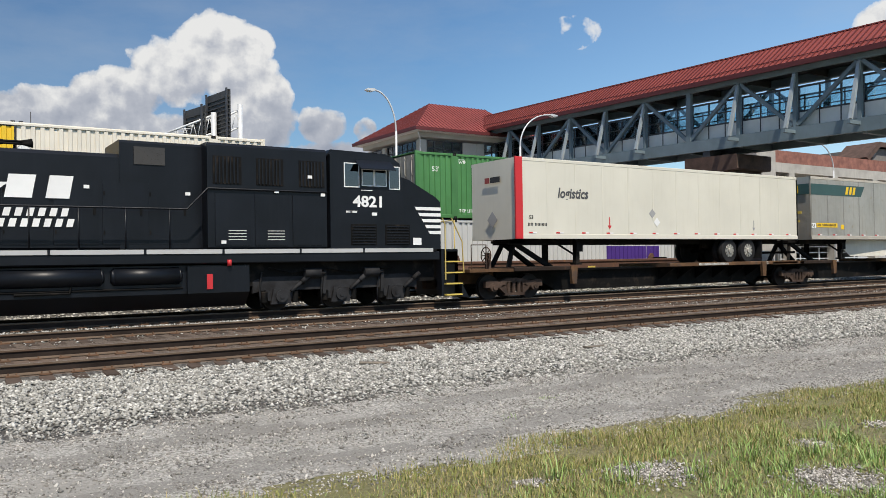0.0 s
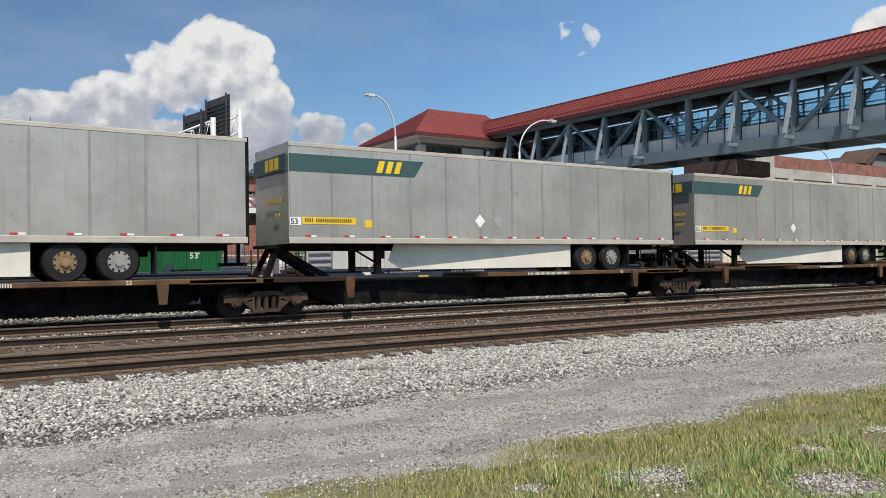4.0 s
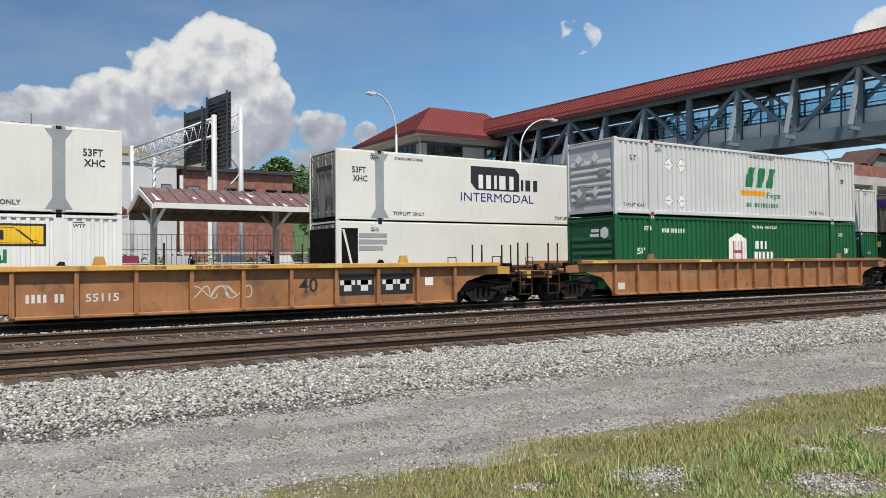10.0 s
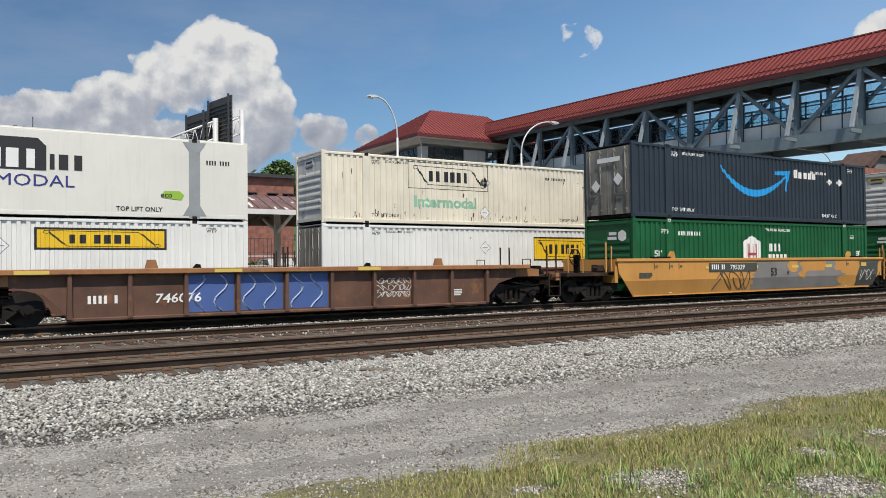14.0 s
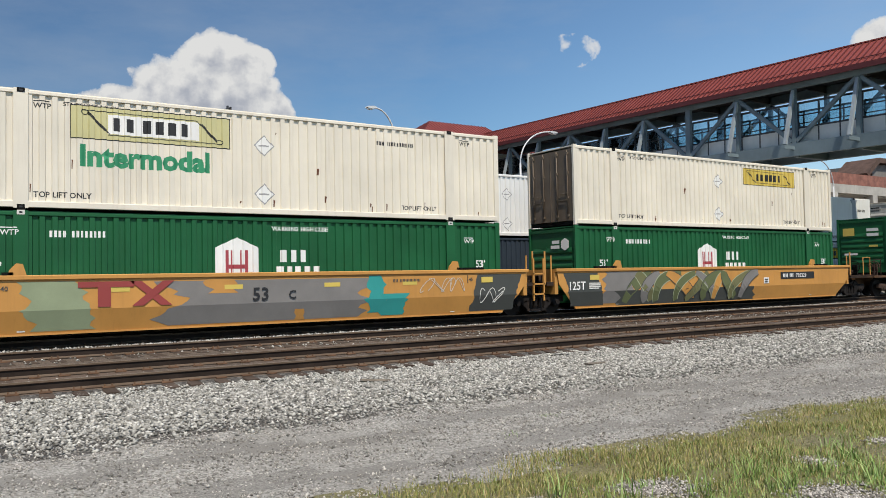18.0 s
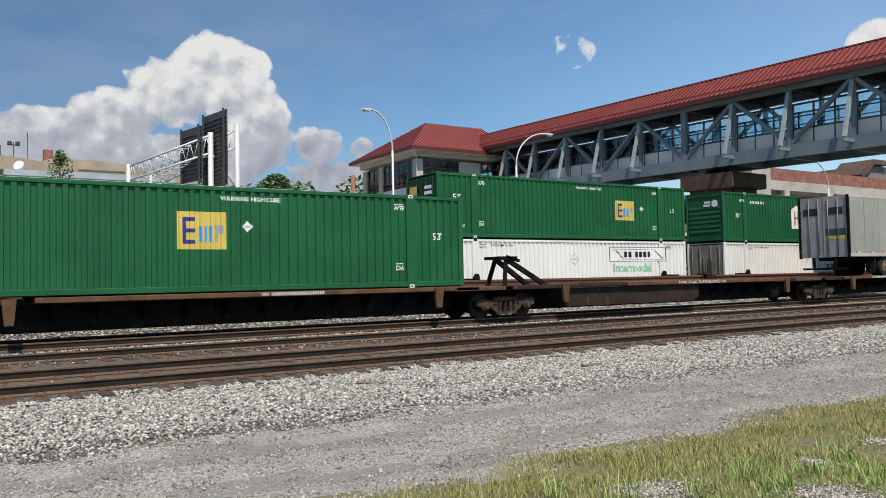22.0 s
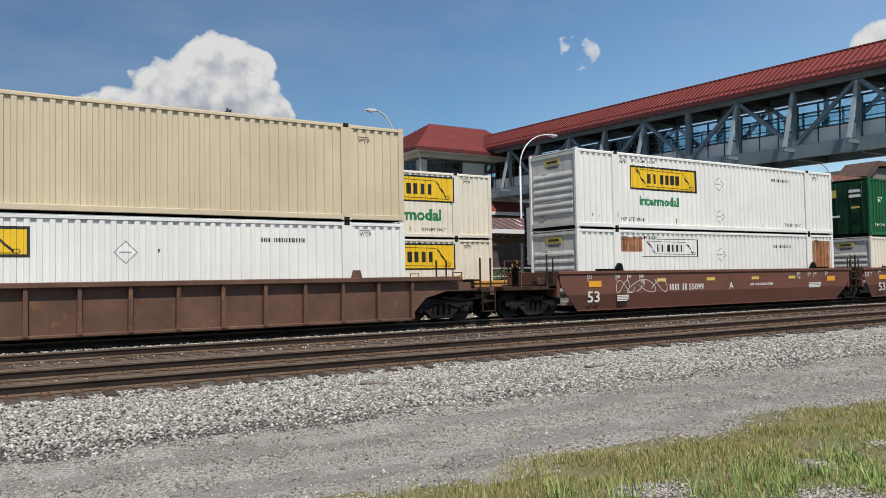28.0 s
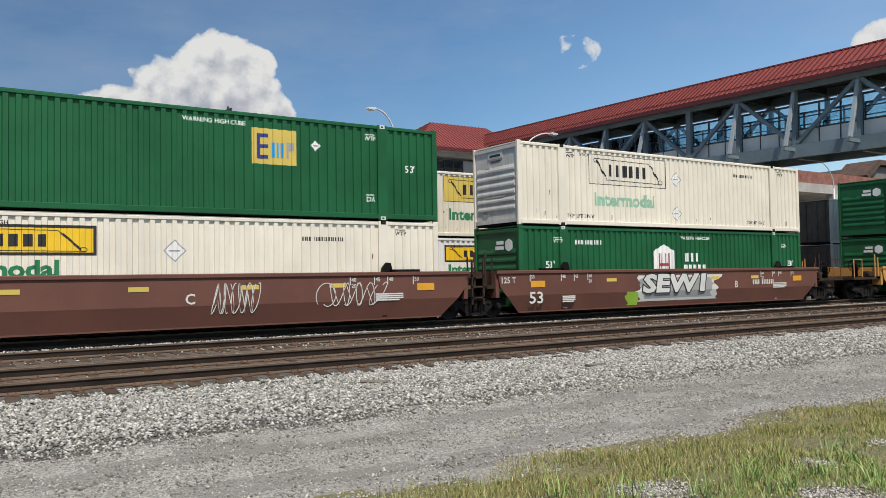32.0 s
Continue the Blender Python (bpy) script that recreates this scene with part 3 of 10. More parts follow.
def build_grass():
    rng = np.random.RandomState(9)
    rows, green = [], []
    for _ in range(185000):
        x, y = rng.uniform(1.5, 24), rng.uniform(3.2, 6.95)
        edge = 6.75 + 0.22 * math.sin(x * 1.3) + 0.12 * math.sin(x * 3.7)
        if y > edge or (y > edge - 0.6 and rng.rand() < (y - edge + 0.6) / 0.62):
            continue
        if rng.rand() < 3.0 * bareness(x, y):
            continue
        thick = noise.noise((x * 0.9, y * 1.6, 7.0))
        if rng.rand() > 0.92 + thick:
            continue
        row = (x, y, rng.uniform(0.03, 0.10) * (1 + 0.7 * thick), rng.uniform(0.004, 0.009), rng.uniform(0, 6.28), rng.uniform(0.1, 0.9))
        (green if rng.rand() < 0.5 * max(0.0, (5.6 - y) / 1.6) + 0.05 else rows).append(row)
    blades("grass", rows, M_GRASS, "short dry olive and straw coloured grass")
    clumps = [(rng.uniform(3, 19), rng.uniform(3.6, 5.6)) for _ in range(50)]
    tall_ones = [(4.57, 5.21), (5.46, 4.50), (6.26, 4.18), (7.63, 4.41), (6.35, 4.60), (5.0, 4.75), (8.2, 4.9), (6.9, 4.3), (7.1, 3.9)]
    for cx, cy in clumps + tall_ones + [(7.45, 8.72), (6.2, 8.0), (11.0, 6.6)]:
        big = (cx, cy) in tall_ones
        tall = rng.uniform(0.22, 0.34) if big else rng.uniform(0.08, 0.18) if cy < 6.5 else 0.05
        for _ in range(rng.randint(16, 34)):
            green.append((cx + rng.normal(0, 0.09), cy + rng.normal(0, 0.07), tall * rng.uniform(0.45, 1.1), rng.uniform(0.006, 0.013),
                          rng.uniform(0, 6.28), rng.uniform(0.25, 1.0)))
    blades("weeds", green, M_WEED, "bright green weed tufts in dry grass")


def rail_profile(y, z):
    half = [(0.036, 0.0), (0.037, -0.030), (0.010, -0.045), (0.009, -0.145), (0.020, -0.160), (0.074, -0.176), (0.074, -0.186)]
    return [(y + a, z + b) for a, b in half] + [(y - a, z + b) for a, b in reversed(half)]


TRACKS = [("track_near", 15.0, 0.0, 0.10), ("track_middle", NEAR_Y - 0.75, TOR, 0.0), ("track_far", FAR_Y - 0.75, TOR, 0.0)]
X0, X1 = -70.0, 160.0


def build_tracks():
    tie_mesh = None
    for index, (name, y, z, rise) in enumerate(TRACKS):
        top = thing(name, "rusty steel railway track on wooden ties in grey ballast", "railway track", at=(0, y, z))
        top["kind"] = "structure"
        for dy, dz in ((0, 0), (1.5, rise)):
            rail = part("rail", Geo().prism(rail_profile(dy, dz), "x", X0, X1), M_RAIL, top)
            part("rail_head", Geo().box(X0, X1, dy - 0.026, dy + 0.026, dz - 0.001, dz + 0.003), M_RAILTOP, rail, "worn bright running surface")
            # dark strip over the web, painted as the head's shade
            part("rail_web", Geo().box(X0, X1, dy - 0.0115, dy + 0.0115, dz - 0.146, dz - 0.044), M_SHADED_WEB, rail, "web darkened for the shade under the rail head")
        slope = math.atan2(rise, 1.5)
        if tie_mesh is None:
            tie_mesh = Geo().cham(-1.3, 1.3, -0.115, 0.115, -0.17, 0.0, 0.012).mesh("tie")
            tie_mesh.transform(Matrix.Rotation(radians(90), 4, "Z"))
        rng = random.Random(index)
        rest = Geo()
        x, n = X0, 0
        while x < X1:
            dx, turn = rng.uniform(-0.04, 0.04), rng.uniform(-1.5, 1.5)
            if index == 0 and -4 < x < 60:
                part("tie", tie_mesh, M_TIE, top, at=pose(x + dx, 0.75 + rng.uniform(-0.05, 0.05), -0.188 + rise / 2 - rng.uniform(0, 0.012), math.degrees(slope), 0, turn))
            elif index and x < -6:
                pass
            else:
                rest.box(x - 0.115, x + 0.115, -0.55, 2.05, -0.36, -0.19)
            x += 0.495
        part("far_ties", rest, M_TIE, top)["kind"] = "stuff"
        if index < 2:
            plates = Geo()
            x = X0 if index == 0 else -6
            while x < 70:
                if x > -6:
                    for dy, dz in ((0, 0), (1.5, rise)):
                        plates.box(x - 0.1, x + 0.1, dy - 0.17, dy + 0.17, dz - 0.196, dz - 0.172)
                        for sx, sy in ((-0.06, -0.1), (0.06, 0.1), (0.06, -0.1), (-0.06, 0.1)):
                            if rng.random() < 0.8:
                                plates.box(x + sx - 0.012, x + sx + 0.012, dy + sy - 0.014, dy + sy + 0.014, dz - 0.18, dz - 0.135)
                x += 0.495
            part("tie_plates", plates, M_PLATE, top, "rust-brown tie plates and spikes")["kind"] = "stuff"


    # a relay rail left lying on old ties between the tracks
    spare = thing("relay_rail", "rusty steel rail lying on old ties between the tracks", "rail", at=(0, 19.2, 0.19))
    rail = part("rail", Geo().prism(rail_profile(0, 0), "x", X0, X1), M_RAIL, spare)
    part("rail_web", Geo().box(X0, X1, -0.0115, 0.0115, -0.146, -0.044), M_SHADED_WEB, rail, "web darkened for the shade under the rail head")
    rng = random.Random(77)
    ends, plates = Geo(), Geo()
    x = -6.0
    while x < 70:
        a = x + rng.uniform(-0.05, 0.05)
        ends.box(a - 0.13, a + 0.13, -0.95 + rng.uniform(-0.1, 0.1), 0.45, -0.36, -0.192)
        plates.box(a - 0.1, a + 0.1, -0.19, 0.19, -0.191, -0.168)
        for sx in (-0.06, 0.06):
            if rng.random() < 0.7:
                plates.box(a + sx - 0.014, a + sx + 0.014, -0.14, -0.11, -0.17, -0.12)
        x += 0.50
    part("tie_row", ends, M_TIE, spare, "old wooden ties")["kind"] = "stuff"
    part("tie_plates", plates, M_PLATE, spare, "rust-brown tie plates")["kind"] = "stuff"


def build_debris():
    M = surface("old_board", (0.19, 0.16, 0.125), 0.85, vary=0.3, size=0.3)
    for x, y, w, a in ((12.0, 12.45, 0.7, 12), (7.0, 13.0, 0.55, -20)):
        ob = part("broken_board", Geo().cham(-w / 2, w / 2, -0.05, 0.05, 0, 0.05), M, None, at=pose(x, y, ground_height(x, y) + 0.02, 2, 3, a))
        tagged(ob, "weathered broken piece of wood lying on ballast", "board")


build_ground()
build_stones()
build_grass()
build_debris()

# ---- station footbridge, tower, canopies, lamps, buildings ----
M_RED = surface("red_roof_metal", (0.27, 0.062, 0.05), 0.5, vary=0.12, size=3.0, streak=0.2, streak_colour=(0.2, 0.03, 0.03))
M_SEAM = surface("roof_seam_red", (0.13, 0.026, 0.023), 0.5, vary=0.1)
M_DARKRED = surface("dark_red_trim", (0.11, 0.02, 0.019), 0.5, vary=0.1)
M_STEEL = surface("blue_grey_steel", (0.17, 0.225, 0.255), 0.55, vary=0.12, size=1.5, streak=0.15, streak_colour=(0.1, 0.11, 0.11))
M_STEEL_L = surface("pale_steel", (0.42, 0.47, 0.49), 0.4, metal=0.3, vary=0.1)
M_PANEL = surface("frosted_panel", (0.72, 0.73, 0.70), 0.5, vary=0.1, size=2.0)
M_FRAME = surface("bronze_frame", (0.05, 0.05, 0.055), 0.4, vary=0.1)
# near-black colour that carries the shade under and inside the bridges
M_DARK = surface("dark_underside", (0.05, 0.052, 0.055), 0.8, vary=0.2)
M_CREAM = surface("cream_stucco", (0.50, 0.47, 0.41), 0.85, vary=0.08, size=2.5, streak=0.15)
M_WHITE = surface("white_trim", (0.72, 0.71, 0.68), 0.6, vary=0.06)
M_BRICK = surface("red_brick", (0.27, 0.115, 0.085), 0.85, vary=0.25, size=0.6, grain=14)
M_DBRICK = surface("dark_brick", (0.10, 0.06, 0.045), 0.85, vary=0.25, size=0.6, grain=14)
M_CONC = surface("concrete", (0.42, 0.40, 0.36), 0.9, vary=0.14, size=1.5, streak=0.35, streak_colour=(0.2, 0.18, 0.16))
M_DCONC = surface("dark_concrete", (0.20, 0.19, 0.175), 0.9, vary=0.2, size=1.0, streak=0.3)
M_GALV = surface("galvanised_steel", (0.60, 0.62, 0.63), 0.5, metal=0.15, vary=0.1)
M_TANSTONE = surface("tan_stone", (0.36, 0.30, 0.22), 0.9, vary=0.15, size=3.0)
M_PALE = surface("pale_grey_render", (0.50, 0.51, 0.50), 0.85, vary=0.06, size=4.0)
M_BARK = surface("bark", (0.11, 0.085, 0.06), 0.9, vary=0.3, size=0.3)
M_LEAF = island_surface("leaf", [(0.0, (0.035, 0.075, 0.015)), (0.5, (0.07, 0.13, 0.03)), (1.0, (0.14, 0.22, 0.055))], 0.55, 0.6)
M_FARLEAF = island_surface("far_leaf", [(0.0, (0.04, 0.085, 0.025)), (0.5, (0.065, 0.12, 0.035)), (1.0, (0.10, 0.165, 0.06))], 0.6, 0.3)
M_CANROOF = surface("canopy_roof_metal", (0.23, 0.13, 0.11), 0.45, metal=0.2, vary=0.25, size=1.0, streak=0.6, streak_colour=(0.6, 0.55, 0.52))
M_PLANK = surface("soffit_plank", (0.17, 0.125, 0.085), 0.8, vary=0.25, size=0.6)
G_WIN = glass("window_glass", see=0.93)
G_CAB = glass("cab_glass", tint=(0.10, 0.11, 0.12), see=0.9)
G_DARK = glass("dark_window", tint=(0.12, 0.14, 0.15), see=0.7)

XB, XC = 46.0, 49.6               # near and far faces of the footbridge
Z_BOT, Z_FLOOR, Z_TOPB, Z_TOP = 8.9, 9.76, 13.2, 13.75
PANEL, FIRST = 4.12, 37.9


def build_bridge():
    top = thing("footbridge", "blue-grey steel truss footbridge with a red metal roof", "footbridge", at=pose(XB, FIRST, 0, 1.0))
    y_ends = (-10 * PANEL, 5.75 * PANEL)
    w = XC - XB
    for x in (0.0, w):
        part("bottom_chord", Geo().box(-0.16 + x, 0.16 + x, y_ends[0], y_ends[1], Z_BOT + 0.05, Z_FLOOR), M_STEEL, top)
        part("top_chord", Geo().box(-0.16 + x, 0.16 + x, y_ends[0], y_ends[1], Z_TOPB, Z_TOP), M_STEEL, top)
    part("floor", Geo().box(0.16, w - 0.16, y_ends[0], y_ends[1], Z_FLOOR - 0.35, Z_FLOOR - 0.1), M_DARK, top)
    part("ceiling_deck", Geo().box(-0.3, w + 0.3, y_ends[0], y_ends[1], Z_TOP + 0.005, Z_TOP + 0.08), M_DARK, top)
    k = -10
    while k <= 5:
        y = k * PANEL
        big = k == 0
        for x, near in ((0.0, True), (w, False)):
            s = 0.2 if big else 0.12
            if k < 6:
                part("post", Geo().box(x - 0.13, x + 0.13, y - s, y + s, Z_FLOOR, Z_TOPB), M_STEEL, top)
            # diagonals rise to every second post
            if k < 5:
                a, b = (y + 0.15, y + PANEL - 0.15)
                lo, hi = Z_FLOOR + 0.12, Z_TOPB - 0.1
                ends = ((x, a, lo), (x, b, hi)) if k % 2 == 0 else ((x, a, hi), (x, b, lo))
                part("diagonal", Geo().beam(*ends, 0.2, 0.24), M_STEEL, top)
            if near and k != 0:
                # struts take the pale steel so that their colour carries the sunlight
                part("outrigger_strut", Geo().beam((x - 0.1, y, Z_TOPB - 0.15), (x - 1.05, y, Z_FLOOR - 0.15), 0.2, 0.2), M_STEEL_L, top, "raking strut, coloured paler for the sun on it")
                part("outrigger_beam", Geo().box(x - 1.25, x - 0.16, y - 0.1, y + 0.1, Z_FLOOR - 0.42, Z_FLOOR - 0.2), M_STEEL, top)
        part("floor_beam", Geo().box(0.16, w - 0.16, y - 0.12, y + 0.12, Z_BOT, Z_FLOOR - 0.36), M_STEEL, top)
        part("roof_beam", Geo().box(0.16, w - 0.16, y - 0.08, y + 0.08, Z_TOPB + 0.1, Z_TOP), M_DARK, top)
        k += 1
    # glazed walkway walls, set inside the trusses
    for x in (0.42, w - 0.42):
        wall = part("glazed_wall", Geo().box(x - 0.04, x + 0.04, y_ends[0], y_ends[1], Z_FLOOR - 0.1, Z_FLOOR + 0.95), M_PANEL, top, "frosted pale lower panels")
        for za, zb in ((0.95, 1.06), (2.5, 2.62), (1.75, 1.81)):
            part("transom", Geo().box(x - 0.05, x + 0.05, y_ends[0], y_ends[1], Z_FLOOR + za, Z_FLOOR + zb), M_FRAME, wall)
        y = y_ends[0]
        while y < y_ends[1]:
            part("mullion", shared("bridge_mullion", lambda: Geo().box(-0.06, 0.06, -0.04, 0.04, -0.1, 2.6)), M_FRAME, wall, at=(x, y, Z_FLOOR))
            y += PANEL / 3
        y, n = y_ends[0], 0
        while y + PANEL / 3 < y_ends[1]:
            part("pane", Geo().box(x - 0.006, x + 0.006, y + 0.045, y + PANEL / 3 - 0.045, Z_FLOOR + 1.06, Z_FLOOR + 2.5), G_WIN, wall).visible_shadow = False
            y += PANEL / 3
    # roof: two slopes with standing seams, gutter and snow bar
    eave, ridge, half = Z_TOP - 0.02, Z_TOP + 1.80, w / 2 + 0.62
    for side in (-1, 1):
        xe, xr = w / 2 + side * half, w / 2
        roof = part("roof_slope", Geo().add([(xe, y_ends[0], eave), (xe, y_ends[1], eave), (xr, y_ends[1] + 6, ridge), (xr, y_ends[0], ridge),
                                            (xe, y_ends[0], eave - 0.08), (xe, y_ends[1], eave - 0.08), (xr, y_ends[1] + 6, ridge - 0.08), (xr, y_ends[0], ridge - 0.08)],
                                           [(0, 1, 2, 3), (7, 6, 5, 4), (0, 4, 5, 1), (3, 2, 6, 7), (0, 3, 7, 4)]), M_RED, top)
        if side < 0:
            y, n = y_ends[0], 0
            seams = Geo()
            while y < y_ends[1] + 3:
                seams.beam((xe, y, eave + 0.04), (xr, y, ridge + 0.04), 0.05, 0.10)
                y += 0.42
            part("standing_seams", seams, M_SEAM, roof)["kind"] = "stuff"
            snow = Geo()
            snow.beam((xe + 0.45, y_ends[0], eave + 0.42), (xe + 0.45, y_ends[1] + 1, eave + 0.42), 0.05, 0.05)
            y = y_ends[0]
            while y < y_ends[1]:
                snow.box(xe + 0.40, xe + 0.5, y - 0.03, y + 0.03, eave + 0.2, eave + 0.44)
                y += 0.84
            part("snow_guard", snow, M_DARKRED, roof)
            part("gutter", Geo().box(xe - 0.12, xe + 0.04, y_ends[0], y_ends[1] - 0.5, eave - 0.3, eave + 0.02), M_DARKRED, roof)
    part("ridge_cap", Geo().box(w / 2 - 0.12, w / 2 + 0.12, y_ends[0], y_ends[1] + 6, ridge - 0.02, ridge + 0.05), M_RED, top)
    # piers
    for name, y0, y1, material in (("pier", -4.0, 0.35, M_DBRICK), ("pier", -30.5, -27.5, M_CONC)):
        pier = part(name, Geo().box(0.3, w - 0.3, y0 + 0.5, y1 - 0.5, -0.4, Z_BOT - 1.4), material, top, "dark weathered concrete pier")
        part("pier_cap", Geo().cham(-0.1, w + 0.1, y0, y1, Z_BOT - 1.4, Z_BOT - 0.35, 0.08), material, pier)
        for xb in (-0.1, w - 0.3):
            part("bearing", Geo().box(xb, xb + 0.4, (y0 + y1) / 2, 0.6 + (y0 + y1) / 2, Z_BOT - 0.35, Z_BOT + 0.05), M_FRAME, pier)


def build_tower():
    x0, x1, y0, y1 = 38.2, 51.0, 61.6, 72.0
    top = thing("station_tower", "cream station tower with hipped red metal roof and tall windows", "station tower", at=(x0, y0, 0))
    w, d = x1 - x0, y1 - y0
    ze = 13.62
    # hipped roof with overhang
    o, zr = 1.0, 17.2
    e = [(-o, -o, ze), (w + o, -o, ze), (w + o, d + o, ze), (-o, d + o, ze)]
    run = (d + 2 * o) / 2
    hip = 5.4
    r = [(-o + hip, d / 2, zr), (w + o - 2.6, d / 2, zr)]
    g = Geo().add(e + r + [(x, y, z - 0.12) for x, y, z in e], [(0, 1, 5, 4), (1, 2, 5), (2, 3, 4, 5), (3, 0, 4), (9, 8, 7, 6), (0, 6, 7, 1), (1, 7, 8, 2), (2, 8, 9, 3), (3, 9, 6, 0)])
    roof = part("roof", g, M_RED, top, "red standing-seam metal hipped roof")
    seams = Geo()
    n = 34
    for i in range(n + 1):
        x = -o + (w + 2 * o) * i / n
        k = min(1.0, (x + o) / hip, (w + o - x) / 2.6)
        seams.beam((x, -o, ze + 0.03), (x, -o + run * k, ze + 0.03 + (zr - ze) * k), 0.04, 0.07)
    for i in range(n + 1):
        y = -o + (d + 2 * o) * i / n
        k = 1 - abs(y - d / 2) / run
        seams.beam((-o, y, ze + 0.03), (-o + hip * k, y, ze + 0.03 + (zr - ze) * k), 0.04, 0.07)
    part("standing_seams", seams, M_SEAM, roof)["kind"] = "stuff"
    part("gutter", Geo().box(-o - 0.12, w + o, -o - 0.12, -o, ze - 0.28, ze + 0.02).box(-o - 0.12, -o, -o, d + o, ze - 0.28, ze + 0.02), M_DARKRED, roof)
    part("soffit", Geo().box(-o, w + o, -o, d + o, ze - 0.3, ze - 0.16), M_WHITE, top)
    part("cornice", Geo().box(-0.25, w + 0.25, -0.25, d + 0.25, ze - 0.75, ze - 0.3), M_CREAM, top)
    zs, zt = 10.2, ze - 0.95        # window sill band and head
    # corner piers and mullion piers
    for x, y in ((0, 0), (w - 0.7, 0), (0, d - 0.7), (w - 0.7, d - 0.7), (w * 0.5, 0), (0, d * 0.62)):
        part("wall_pier", Geo().box(x, x + 0.7, y, y + 0.7, zs - 1.3, zt), M_CREAM, top)
    for x0_, x1_, zz0, zz1 in ((w * 0.5 - 1.6, w * 0.5, zs, zt), (w * 0.5 + 0.7, w * 0.5 + 0.9, zs, zt)):
        part("wall_pier", Geo().box(x0_, x1_, 0.1, 0.5, zz0, zz1), M_CREAM, top)
    part("spandrel", Geo().box(0.02, w - 0.02, 0.08, 0.3, zs - 1.2, zs), M_PANEL, top)
    part("spandrel", Geo().box(0.08, 0.3, 0.3, d - 0.02, zs - 1.2, zs), M_PANEL, top)
    # windows on the two seen faces
    for a, b in ((0.6, w * 0.5 - 1.65), (w * 0.5 + 0.95, w - 0.75)):
        win = part("window", Geo().box(a, b, 0.2, 0.26, zs, zs + 0.08).box(a, b, 0.2, 0.26, zt - 0.08, zt).box(a, b, 0.2, 0.26, zs + 1.7, zs + 1.78), M_FRAME, top)
        m = max(2, round((b - a) / 1.0))
        for i in range(m + 1):
            x = a + (b - a) * i / m
            part("mullion", Geo().box(x - 0.04, x + 0.04, 0.18, 0.28, zs, zt), M_FRAME, win)
            if i < m:
                part("pane", Geo().box(x + 0.04, x + (b - a) / m - 0.04, 0.225, 0.235, zs + 0.08, zt - 0.08), G_WIN, win)
    for a, b in ((0.8, d * 0.62 - 0.1), (d * 0.62 + 0.8, d - 0.8)):
        win = part("window", Geo().box(0.2, 0.26, a, b, zs, zs + 0.08).box(0.2, 0.26, a, b, zt - 0.08, zt).box(0.2, 0.26, a, b, zs + 1.7, zs + 1.78), M_FRAME, top)
        m = max(2, round((b - a) / 1.0))
        for i in range(m + 1):
            y = a + (b - a) * i / m
            part("mullion", Geo().box(0.18, 0.28, y - 0.04, y + 0.04, zs, zt), M_FRAME, win)
            if i < m:
                part("pane", Geo().box(0.225, 0.235, y + 0.04, y + (b - a) / m - 0.04, zs + 0.08, zt - 0.08), G_WIN, win)
    # far walls with openings, floor, red skirt roof and brick storey below
    part("back_wall", Geo().box(0.7, w - 0.7, d - 0.3, d, zs - 1.2, zs + 0.2), M_CREAM, top)
    part("side_wall", Geo().box(w - 0.3, w, 0.7, d - 0.7, zs - 1.2, zs + 0.2), M_CREAM, top)
    for i in range(1, 8):
        part("mullion", Geo().box(w * i / 8 - 0.05, w * i / 8 + 0.05, d - 0.2, d - 0.1, zs, zt), M_FRAME, top)
    part("floor", Geo().box(0.1, w - 0.1, 0.1, d - 0.1, zs - 1.25, zs - 1.15), M_DARK, top)
    part("handrail", Geo().box(0.7, w - 0.7, 0.02, 0.08, zs + 0.55, zs + 0.62).box(0.02, 0.08, 0.7, d - 0.7, zs + 0.55, zs + 0.62), M_FRAME, top)
    zk = zs - 0.95
    part("band", Geo().box(-0.12, w + 0.12, -0.12, d + 0.12, zk - 0.15, zk + 0.05), M_WHITE, top)
    a, b, za, zb = 0.1, 1.15, zk - 0.15, zk - 1.25
    sk = [(-a, -a, za), (w + a, -a, za), (w + a, d + a, za), (-a, d + a, za), (-b, -b, zb), (w + b, -b, zb), (w + b, d + b, zb), (-b, d + b, zb)]
    skirt = part("skirt_roof", Geo().add(sk, [(0, 4, 5, 1), (1, 5, 6, 2), (2, 6, 7, 3), (3, 7, 4, 0), (4, 7, 6, 5)]), M_RED, top)
    seams = Geo()
    for i in range(31):
        t = i / 30
        seams.beam((-a + (w + 2 * a) * t, -a, za + 0.03), (-b + (w + 2 * b) * t, -b, zb + 0.03), 0.04, 0.06)
        seams.beam((-a, -a + (d + 2 * a) * t, za + 0.03), (-b, -b + (d + 2 * b) * t, zb + 0.03), 0.04, 0.06)
    part("standing_seams", seams, M_SEAM, skirt)["kind"] = "stuff"
    part("skirt_fascia", Geo().box(-b, w + b, -b, -b + 0.1, zb - 0.3, zb).box(-b, -b + 0.1, -b + 0.1, d + b, zb - 0.3, zb), M_WHITE, skirt)
    part("lower_wall", Geo().box(0, w, 0, d, -0.4, zb - 0.02), M_DBRICK, top)
    part("drainpipe", Geo().tube([(-0.9, -0.9, ze - 0.2), (-0.1, -0.15, ze - 0.9), (-0.1, -0.15, zk + 0.1)], 0.06), M_WHITE, top)
    lamp = thing("hanging_lamp", "dark pendant lamp hanging from a ceiling", "lamp", at=(x0 + w * 0.62, y0 + 1.5, zt + 0.02))
    part("cord", Geo().cyl((0, 0, -0.9), (0, 0, 0), 0.02), M_FRAME, lamp)
